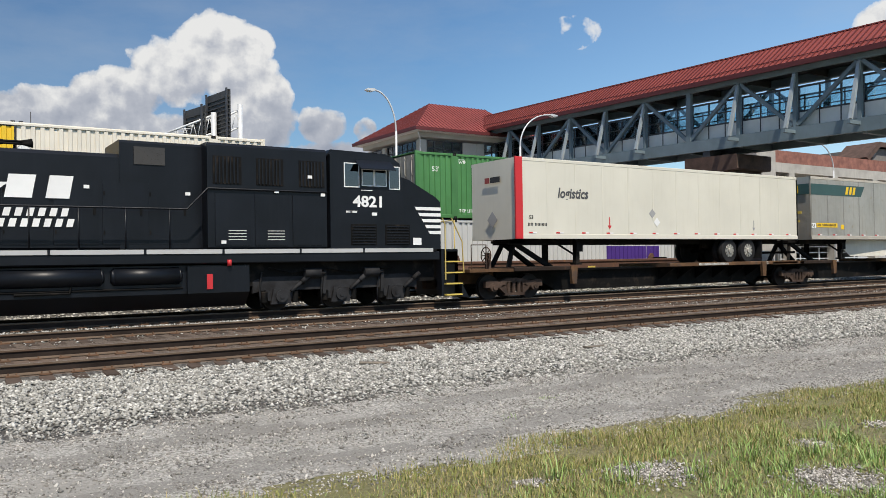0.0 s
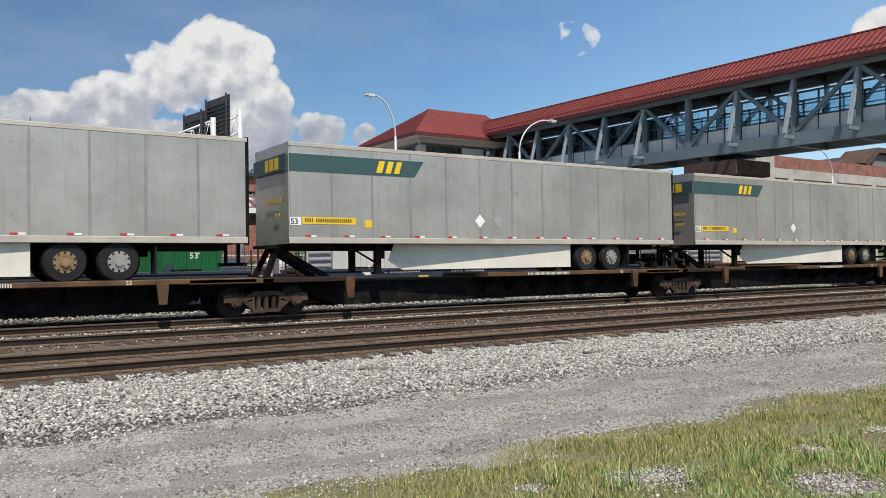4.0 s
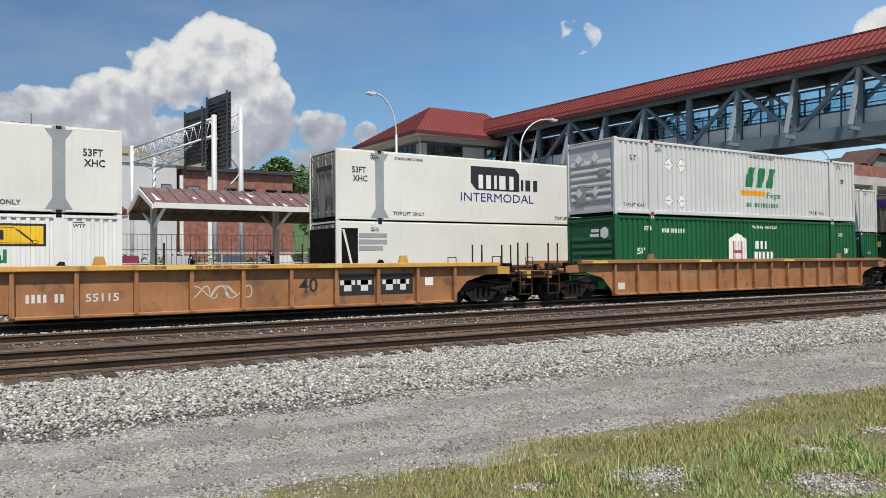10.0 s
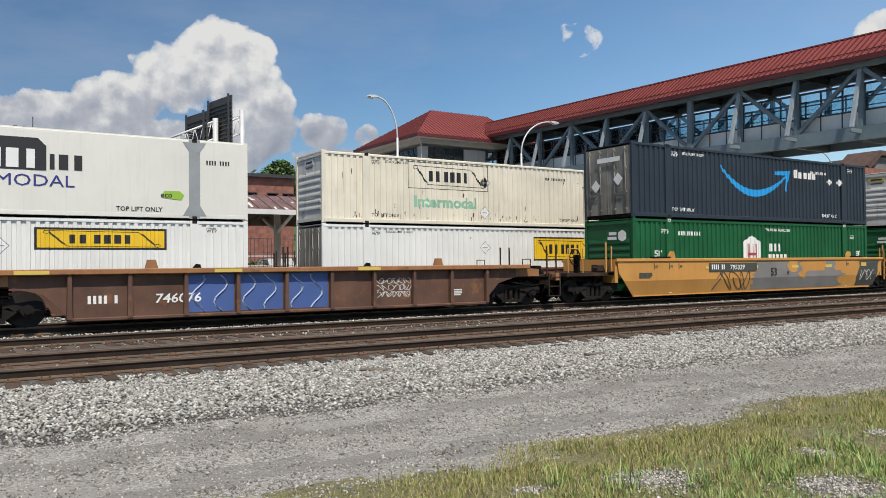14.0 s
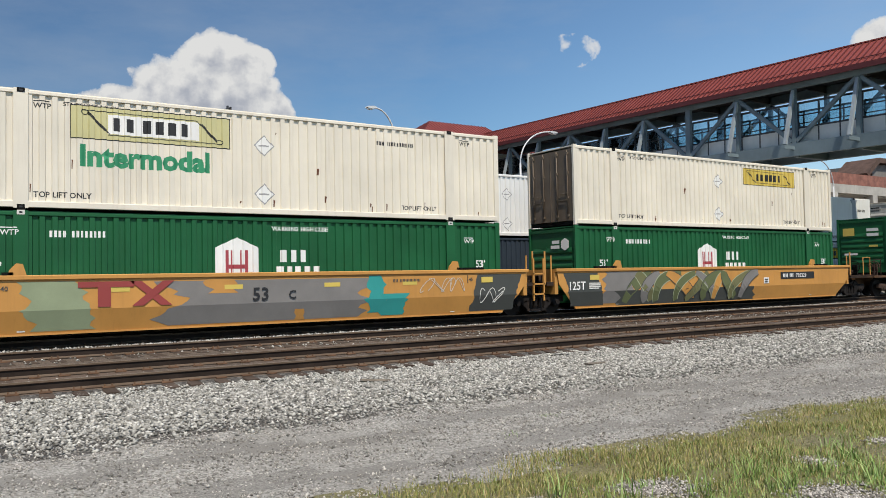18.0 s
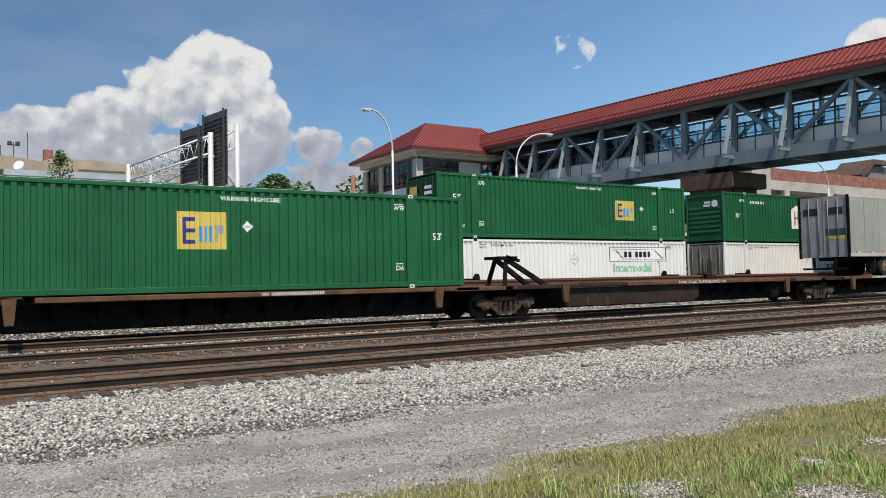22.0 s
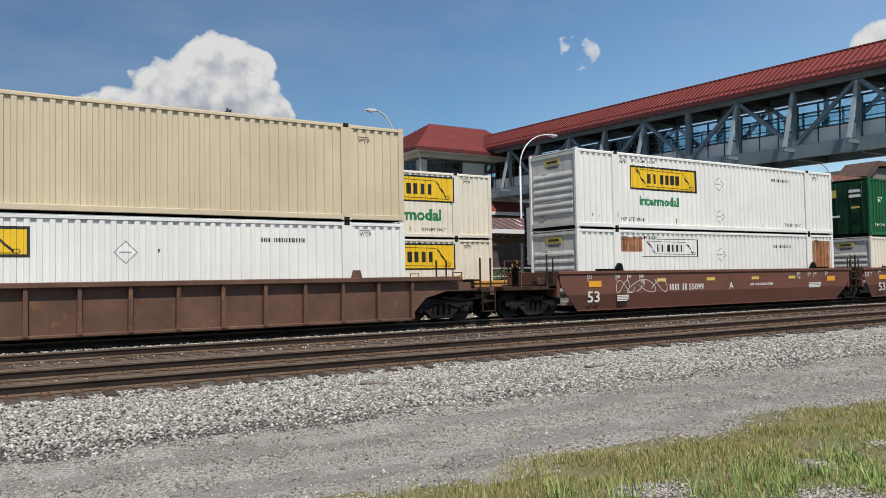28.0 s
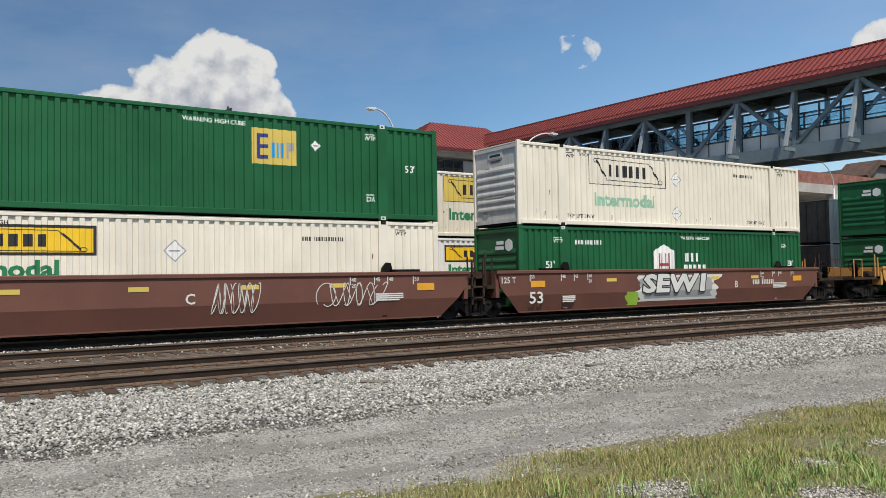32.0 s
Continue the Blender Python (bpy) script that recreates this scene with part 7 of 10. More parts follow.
def brake_wheel(parent, x, z, y=-0.5, material=M_TTXY):
    g = Geo()
    n = 16
    for i in range(n):
        a, b = 2 * math.pi * i / n, 2 * math.pi * (i + 1) / n
        g.cyl((x, y + 0.28 * math.cos(a), z + 0.28 * math.sin(a)), (x, y + 0.28 * math.cos(b), z + 0.28 * math.sin(b)), 0.02, 6)
    for i in range(4):
        a = math.pi * i / 4
        g.cyl((x, y - 0.28 * math.cos(a), z - 0.28 * math.sin(a)), (x, y + 0.28 * math.cos(a), z + 0.28 * math.sin(a)), 0.014, 5)
    part("brake_wheel", g, material, parent)
    part("brake_stand", Geo().box(x + 0.03, x + 0.12, y - 0.12, y + 0.12, 1.2, z + 0.1), material, parent)


def end_platform(top, x0, x1, train, paint, way, railings=True, deck_z=1.36):
    """The crowded, grimy platform over a truck; way: -1 for a left end."""
    lo, hi = min(x0, x1), max(x0, x1)
    xe = x0 if way < 0 else x1                 # outer end
    xi = x1 if way < 0 else x0                 # where it meets the well
    part("end_deck", Geo().cham(lo, hi, -1.2, 1.2, deck_z - 0.14, deck_z - 0.04, 0.02), M_PLATFORM, top)
    part("centre_sill", Geo().box(lo, hi, -0.3, 0.3, 0.95, deck_z - 0.14), M_GRIME, top)
    part("end_beam", Geo().cham(-1.4, 1.4, -0.09, 0.09, deck_z - 0.26, deck_z + 0.0, 0.02), paint, top, at=pose(xe - way * 0.1, 0, 0, 0, 0, 90))
    part("side_frame_plate", Geo().prism([(xi, deck_z - 0.1), (xi + way * 1.1, deck_z - 0.1), (xi + way * 1.1, deck_z + 0.14), (xi, deck_z + 0.22)], "y", -1.34, -1.30), paint, top)
    if railings:
        for yy in (-1.32, 1.32):
            xa = xe - way * 0.1
            part("grab_iron", Geo().tube([(xa, yy, deck_z - 0.1), (xa, yy, deck_z + 0.95)], 0.032, 6), M_PLATFORM, top)
            part("grab_iron", Geo().tube([(xa - way * 0.42, yy, deck_z - 0.1), (xa - way * 0.42, yy, deck_z + 0.95)], 0.032, 6), M_PLATFORM, top)
            part("grab_iron", Geo().tube([(xa - way * 1.15, yy, deck_z), (xa - way * 1.15, yy, deck_z + 0.48), (xa - way * 1.5, yy, deck_z + 0.48), (xa - way * 1.5, yy, deck_z)], 0.02, 6), M_PLATFORM, top)
        for k, zz in enumerate((0.55, 0.88, 1.2)):
            part("step", Geo().box(min(xe, xe - way * 0.5), max(xe, xe - way * 0.5), -1.42, -1.24, zz, zz + 0.03), M_PLATFORM, top)
        part("step_hanger", Geo().box(xe - 0.02, xe + 0.02, -1.42, -1.38, 0.55, deck_z), M_PLATFORM, top)
        part("step_hanger", Geo().box(xe - way * 0.5 - 0.02, xe - way * 0.5 + 0.02, -1.42, -1.38, 0.55, deck_z), M_PLATFORM, top)
    rng = random.Random(int(abs(xe) * 10))
    length = hi - lo
    part("brake_cylinder", Geo().cyl((lo + length * 0.25, -0.75, deck_z + 0.12), (lo + length * 0.55, -0.75, deck_z + 0.12), 0.14, 12).cyl((lo + length * 0.55, -0.75, deck_z + 0.12), (lo + length * 0.8, -0.75, deck_z + 0.12), 0.03, 6), M_PLATFORM, top)
    part("brake_valve", Geo().cham(lo + length * 0.6, lo + length * 0.72, -1.05, -0.8, deck_z - 0.04, deck_z + 0.26, 0.03), M_GRIME, top)
    part("brake_pipe", Geo().tube([(lo, -1.0, deck_z + 0.02), (lo + length * 0.3, -1.05, deck_z + 0.05), (lo + length * 0.45, -1.1, deck_z - 0.18), (hi, -1.12, deck_z - 0.22)], 0.025, 6), M_GRIME, top)
    part("brake_pipe", Geo().tube([(lo, -1.25, deck_z - 0.3), (lo + length * 0.4, -1.27, deck_z - 0.42), (hi, -1.2, deck_z - 0.32)], 0.022, 6), M_GRIME, top)
    for _ in range(5):
        x, yy = rng.uniform(lo + 0.1, hi - 0.35), rng.uniform(-1.2, 0.8)
        part("platform_fitting", Geo().cham(x, x + rng.uniform(0.12, 0.3), yy, yy + rng.uniform(0.1, 0.3), deck_z - 0.04, deck_z + rng.uniform(0.06, 0.28), 0.02), rng.choice((M_PLATFORM, M_GRIME, paint)), top)
    part("draft_gear", Geo().box(min(xe, xe - way * 1.0), max(xe, xe - way * 1.0), -0.24, 0.24, 0.72, 0.98), M_GRIME, top)


def ribbed_well(s, length, train, paint, label, side=(0.0, 0.0), top_paint=None, ribs=14, stripe=True, zt=1.7, ends=(2.0, 2.0), trucks=(-1.8, None), drop=True):
    """Well car with an outside-ribbed side; s is the left end of the well side."""
    c = car("well_car", s, label, train)
    L, W = length, 1.33
    for sy in (-1, 1):
        pts = [(0.0, 0.40), (L, 0.40), (L + 0.12, 0.62), (L + 0.55, 1.05), (L + 1.3, 1.25), (L + 1.3, zt - 0.12), (-1.3, zt - 0.12), (-1.3, 1.25), (-0.55, 1.05), (-0.12, 0.62)]
        part("side_plate", Geo().prism(pts, "y", sy * W - 0.012, sy * W + 0.012), paint, c)
        part("top_chord", Geo().cham(-1.75, L + 1.75, sy * 1.44 - 0.10, sy * 1.44 + 0.10, zt - 0.14, zt, 0.02), top_paint or paint, c)
        part("bottom_chord", Geo().cham(-0.05, L + 0.05, sy * 1.39 - 0.08, sy * 1.39 + 0.08, 0.38, 0.47, 0.02), paint, c)
        for i in range(ribs + 1):
            x = L * i / ribs
            part("side_rib", shared(("side_rib", sy, zt), lambda: Geo().prism([(-0.06, 0.44), (0.06, 0.44), (0.045, zt - 0.13), (-0.045, zt - 0.13)], "y", sy * W - 0.165 if sy < 0 else sy * W, sy * W if sy < 0 else sy * W + 0.165)), paint, c, at=(x, 0, 0))
    part("well_floor", Geo().box(0.2, L - 0.2, -1.2, 1.2, 0.36, 0.42), M_GRIME, c)
    if stripe:
        for x in (-1.2, L * 0.28, L * 0.62):
            plate(c, x, x + 0.75, -1.545, zt - 0.12, zt - 0.03, P_FADEY, "reflective_stripe")
    end_platform(c, -ends[0] - 1.2, -1.2, train, top_paint or paint, -1)
    end_platform(c, L + 1.2, L + ends[1] + 1.2, train, top_paint or paint, 1)
    truck(c, -1.75, train)
    truck(c, L + 1.3, train)
    coupler(c, -ends[0] - 1.2, -1)
    coupler(c, L + ends[1] + 1.2, 1)
    for x in (1.9, L - 1.9):
        part("container_guide", Geo().prism([(x - 0.16, zt), (x + 0.16, zt), (x + 0.1, zt + 0.22), (x - 0.1, zt + 0.22)], "y", -1.51, -1.41), top_paint or paint, c)
    return c


WELL_W, HINGE, WELL_SLOPE = 1.45, 1.0, 0.27


def well_y(z, lift):
    """The near side of a smooth well at height z, lift metres proud of it."""
    return -WELL_W - 0.012 - lift + max(0.0, HINGE - z) * WELL_SLOPE


def sprayed(c, x0, x1, z0, z1, paint, seed, lift=0.004, wobble=0.25, lean=0.0, name="sprayed_patch"):
    """A patch of paint with an uneven outline that follows the bent side."""
    rng = random.Random(seed)
    n = max(2, round((z1 - z0) / 0.09))
    zs = sorted(set([z0 + (z1 - z0) * i / n for i in range(n + 1)] + ([HINGE] if z0 < HINGE < z1 else [])))
    a, b, v = 0.0, 0.0, []
    for z in zs:
        a, b = a * 0.7 + rng.uniform(-1, 1) * wobble * 0.5, b * 0.7 + rng.uniform(-1, 1) * wobble * 0.5
        k = lean * (z - z0)
        v += [(x0 + a + k, well_y(z, lift), z), (x1 + b + k, well_y(z, lift), z)]
    return part(name, Geo().add(v, [(2 * i, 2 * i + 1, 2 * i + 3, 2 * i + 2) for i in range(len(zs) - 1)]), paint, c)


def ribbon(c, p0, p1, p2, wide, paint, lift):
    """One swooping sprayed stroke along a bend, on the side of a smooth well."""
    v, n = [], 9
    for i in range(n + 1):
        t = i / n
        x = (1 - t) ** 2 * p0[0] + 2 * t * (1 - t) * p1[0] + t * t * p2[0]
        z = (1 - t) ** 2 * p0[1] + 2 * t * (1 - t) * p1[1] + t * t * p2[1]
        d = Vector((2 * (1 - t) * (p1[0] - p0[0]) + 2 * t * (p2[0] - p1[0]), 2 * (1 - t) * (p1[1] - p0[1]) + 2 * t * (p2[1] - p1[1]))).normalized()
        w = wide * (0.35 + 0.65 * math.sin(math.pi * (0.15 + 0.7 * t))) / 2
        for k in (-1, 1):
            zz = min(1.70, max(0.47, z + k * w * d.x))
            v.append((x - k * w * d.y, well_y(zz, lift), zz))
    part("sprayed_stroke", Geo().add(v, [(2 * i, 2 * i + 2, 2 * i + 3, 2 * i + 1) for i in range(n)]), paint, c)


def smooth_well(s, train, paint, label, first=False, last=False, zt=1.82, dark_ends=None, L=16.1):
    """Articulated well unit with a smooth side; s: left end of its container. It carries the truck on its left."""
    c = car("articulated_well_unit", s, label, train)
    W = WELL_W
    fit = paint if paint is M_TTXO else M_PLATFORM
    for sy in (-1, 1):
        upper = [(-0.70, HINGE), (L + 0.70, HINGE), (L + 0.95, 1.30), (L + 1.05, zt), (-1.05, zt), (-0.95, 1.30)]
        part("side_plate", Geo().prism(upper, "y", sy * W - 0.012, sy * W + 0.012), paint, c)
        g = Geo()
        yt, yb = sy * W, sy * (W - (HINGE - 0.44) * WELL_SLOPE)
        v = [(-0.70, yt - 0.012 * sy, HINGE), (L + 0.70, yt - 0.012 * sy, HINGE), (L + 0.1, yb - 0.012 * sy, 0.44), (-0.1, yb - 0.012 * sy, 0.44),
             (-0.70, yt + 0.012 * sy, HINGE), (L + 0.70, yt + 0.012 * sy, HINGE), (L + 0.1, yb + 0.012 * sy, 0.44), (-0.1, yb + 0.012 * sy, 0.44)]
        g.add(v, [(0, 1, 2, 3), (7, 6, 5, 4), (0, 4, 5, 1), (2, 6, 7, 3), (1, 5, 6, 2), (3, 7, 4, 0)])
        part("lower_plate", g, paint, c)
        part("top_chord", Geo().cham(-1.1, L + 1.1, sy * W - 0.06, sy * W + 0.06, zt - 0.1, zt + 0.02, 0.02), paint, c)
        part("bottom_flange", Geo().box(-0.1, L + 0.1, yb - 0.04, yb + 0.04, 0.41, 0.45), paint, c)
    part("well_floor", Geo().box(0.0, L, -1.25, 1.25, 0.38, 0.44), M_GRIME, c)
    part("end_bulkhead", Geo().box(-1.1, -0.95, -1.4, 1.4, 0.95, zt), paint, c)
    part("end_bulkhead", Geo().box(L + 0.95, L + 1.1, -1.4, 1.4, 0.95, zt), paint, c)
    part("end_deck", Geo().box(-1.4, -0.2, -1.35, 1.35, 1.25, 1.38).box(L + 0.2, L + 1.4, -1.35, 1.35, 1.25, 1.38), M_PLATFORM, c)
    if dark_ends:
        for x0, x1 in ((-1.0, 1.25), (L - 1.2, L + 1.0)):
            if x0 < 0:
                pts = [(-0.06, 0.5), (x1, 0.5), (x1, zt - 0.12), (-1.02, zt - 0.12), (-0.92, 1.30)]
            else:
                pts = [(x0, 0.5), (L + 0.06, 0.5), (L + 0.92, 1.30), (L + 1.02, zt - 0.12), (x0, zt - 0.12)]
            part("painted_end", Geo().prism(pts, "y", -W - 0.034, -W - 0.016), dark_ends, c, "black painted end section")
    for x in (1.9, L - 1.9):
        part("lift_guide", Geo().prism([(x - 0.2, zt), (x + 0.2, zt), (x + 0.12, zt + 0.28), (x - 0.02, zt + 0.3), (x - 0.16, zt + 0.14)], "y", -W - 0.05, -W + 0.05), M_GRIME if paint is M_BROWN else paint, c)
        for k in range(4):
            xx = x + (0.55 + 0.5 * k) * (-1 if x < 5 else 1) * 0.0 + (k * 0.55 + 0.4) * (-1 if x < 5 else 1) * 0.5
            part("pad", shared("container_pad", lambda: Geo().box(-0.12, 0.12, -0.05, 0.05, 0, 0.07)), M_GRIME, c, at=(xx, -W, zt + 0.02))
    for xe, way in ((-1.45, -1), (L + 1.45, 1)):
        part("grab_iron", Geo().tube([(xe, -1.3, 1.3), (xe, -1.3, 2.45)], 0.035, 6).tube([(xe - way * 0.28, -1.3, 1.3), (xe - way * 0.28, -1.3, 2.3)], 0.03, 6), fit, c)
        part("hose", Geo().tube([(xe, -1.1, 1.2), (xe + way * 0.15, -1.2, 0.95), (xe + way * 0.45, -1.15, 0.85), (xe + way * 0.7, -1.1, 1.1)], 0.025, 6), M_GRIME, c)
        part("brake_box", Geo().cham(min(xe, xe + way * 0.35), max(xe, xe + way * 0.35), -1.2, -0.9, 1.36, 1.62, 0.03), M_PLATFORM, c)
        part("brake_lever", Geo().beam((xe - way * 0.1, -1.15, 1.42), (xe + way * 0.5, -1.15, 1.56), 0.04, 0.06), M_PLATFORM, c)
    if first:
        truck(c, -1.9, train)
        part("end_platform", Geo().box(-3.4, -1.1, -1.35, 1.35, 1.22, 1.34).box(-3.4, -1.1, -0.3, 0.3, 0.8, 1.22), M_PLATFORM, c)
        brake_wheel(c, -2.6, 1.9, -0.9, M_GRIME)
        grab(c, [(-3.3, -1.3, 1.3), (-3.3, -1.3, 2.2), (-2.6, -1.3, 2.2), (-2.6, -1.3, 1.3)], paint)
        coupler(c, -3.4, -1)
    else:
        truck(c, -1.68, train)
        part("articulation", Geo().box(-2.6, -0.9, -0.5, 0.5, 0.75, 1.2).cyl((-1.68, 0, 0.7), (-1.68, 0, 1.35), 0.3, 14), M_GRIME, c)
        part("ladder", Geo().box(-2.05, -2.0, -1.4, -1.34, 0.75, 2.2).box(-1.6, -1.55, -1.4, -1.34, 0.75, 2.2).box(-2.05, -1.55, -1.4, -1.36, 0.95, 1.0).box(-2.05, -1.55, -1.4, -1.36, 1.3, 1.35).box(-2.05, -1.55, -1.4, -1.36, 1.65, 1.7), fit, c)
    if last:
        truck(c, L + 1.75, train)
        part("end_platform", Geo().box(L + 1.1, L + 3.3, -1.35, 1.35, 1.22, 1.34).box(L + 1.1, L + 3.3, -0.3, 0.3, 0.8, 1.22), M_PLATFORM, c)
        brake_wheel(c, L + 2.5, 1.75, -0.9, M_GRIME)
        grab(c, [(L + 3.2, -1.3, 1.3), (L + 3.2, -1.3, 2.2), (L + 2.6, -1.3, 2.2), (L + 2.6, -1.3, 1.3)], paint)
        coupler(c, L + 3.3, 1)
    # side markings: reflective oblongs
    for x in (3.9, 6.8, 9.7, 12.3):
        plate(c, x, x + 0.5, -W - 0.018, zt - 0.42, zt - 0.30, P_FADEY, "reflective_stripe")
    return c


def well_stencils(c, y, paint, L=16.1, text_block=True):
    """Loading marks, reflectors and small print along a smooth well side."""
    for x, word, low in ((0.35, "53", ""), (1.75, "48", ""), (2.35, "45", ""), (3.0, "40", "20"), (L - 3.1, "40", "20"), (L - 2.3, "45", ""), (L - 1.85, "48", ""), (L - 0.95, "53", "")):
        plate(c, x - 0.05, x - 0.02, y, 1.46, 1.70, paint, "load_mark")
        write(c, word, x, y, 1.56, 0.12, paint)
        if low:
            write(c, low, x, y, 1.38, 0.12, paint)
    for x in (0.35, L - 0.85):
        plate(c, x, x + 0.62, y, 1.26, 1.48, P_ORANGE, "reflector", "orange reflective plate")
    if text_block:
        for x, z, w in ((L - 2.3, 0.98, 0.95), (1.75, 0.72, 0.6)):
            bars(c, x, y, z, w, 0.22, paint, 4)


def spine_unit(s0, s1, train, label, first=False, last=False, pads=(9.0, 15.0), hitch=1.6, hitch_up=True, deck_full=False):
    """Spine car unit between the truck centres s0 and s1, with a hitch stand and deck pads."""
    c = car("spine_car_unit", s0, label, train)
    L = s1 - s0
    part("centre_sill", Geo().prism([(-0.3, 0.95), (1.4, 0.95), (2.4, 0.48), (L - 2.4, 0.48), (L - 1.4, 0.95), (L + 0.3, 0.95), (L + 0.3, 1.2), (-0.3, 1.2)], "y", -0.42, 0.42), M_GRIME, c)
    part("sill_flange", Geo().box(0.2, L - 0.2, -0.62, 0.62, 1.18, 1.24), M_SPINE, c)
    a, b = pads
    part("deck_pad", Geo().cham(a, b, -1.36, 1.36, 1.22, 1.36, 0.02), M_DECK, c, "worn orange-brown deck edge")
    part("deck_pad", Geo().cham(-0.2, 2.6, -1.36, 1.36, 1.2, 1.34, 0.02), M_SPINE, c)
    part("deck_pad", Geo().cham(L - 2.2, L + 0.1, -1.36, 1.36, 1.2, 1.34, 0.02), M_DECK, c)
    if deck_full:
        part("deck_edge", Geo().cham(2.6, a, -1.36, -1.2, 1.22, 1.34, 0.02), M_SPINE, c)
    x = a + 0.4
    while x < b:
        part("deck_bracket", shared("deck_bracket", lambda: Geo().prism([(-1.3, 1.22), (-0.42, 1.22), (-0.42, 0.7)], "x", 0, 0.05)), M_GRIME, c, at=(x, 0, 0))
        x += 1.1
    for x in (2.45, L - 2.9):
        part("side_bracket", Geo().prism([(x - 0.16, 1.34), (x + 0.16, 1.34), (x + 0.1, 0.72), (x - 0.1, 0.72)], "y", -1.42, -1.3), M_DECK, c)
    plate(c, a + 0.2, a + 1.6, -1.366, 1.235, 1.35, M_DECK, "deck_trim")
    h = hitch
    if h is None:
        g = None
    elif hitch_up:
        g = Geo()
        for yy in (-0.5, 0.5):
            g.beam((h + 1.6, yy, 1.3), (h, yy * 0.6, 2.22), 0.13, 0.16).beam((h - 0.35, yy, 1.3), (h + 0.05, yy * 0.6, 2.2), 0.12, 0.16)
        g.box(h - 0.35, h + 0.4, -0.5, 0.5, 2.18, 2.27)
    else:
        g = Geo()
        for yy in (-0.5, 0.5):
            g.beam((h + 1.9, yy, 1.3), (h + 0.2, yy * 0.6, 2.3), 0.13, 0.16).beam((h, yy, 1.3), (h + 0.25, yy * 0.6, 2.3), 0.12, 0.16)
        g.box(h - 0.15, h + 0.65, -0.45, 0.45, 2.25, 2.36).beam((h + 0.2, -0.4, 2.35), (h + 0.75, -0.4, 2.2), 0.1, 0.1)
    if g is not None:
        part("trailer_hitch", g, M_GRIME, c, "raised steel trailer hitch stand")
    truck(c, 0, train, frame_paint=M_TRUCK)
    if first:
        part("end_platform", Geo().box(-2.0, -0.2, -1.3, 1.3, 1.2, 1.3).box(-2.0, -0.2, -0.3, 0.3, 0.8, 1.2), M_DECK, c)
        grab(c, [(-1.9, -1.25, 1.3), (-1.9, -1.25, 2.1), (-1.3, -1.25, 2.1), (-1.3, -1.25, 1.3)], M_PLATFORM)
        brake_wheel(c, -0.9, 1.75, -0.7, M_TRUCK)
        coupler(c, -2.0, -1)
    if last:
        truck(c, L, train, frame_paint=M_TRUCK)
        part("end_platform", Geo().box(L + 0.1, L + 2.2, -1.3, 1.3, 1.2, 1.3).box(L + 0.1, L + 2.2, -0.3, 0.3, 0.8, 1.2), M_DECK, c)
        brake_wheel(c, L + 1.3, 1.8, -0.7, M_DECK)
        grab(c, [(L + 2.1, -1.25, 1.3), (L + 2.1, -1.25, 2.0), (L + 1.6, -1.25, 2.0), (L + 1.6, -1.25, 1.3)], M_PLATFORM)
        coupler(c, L + 2.2, 1)
    return c


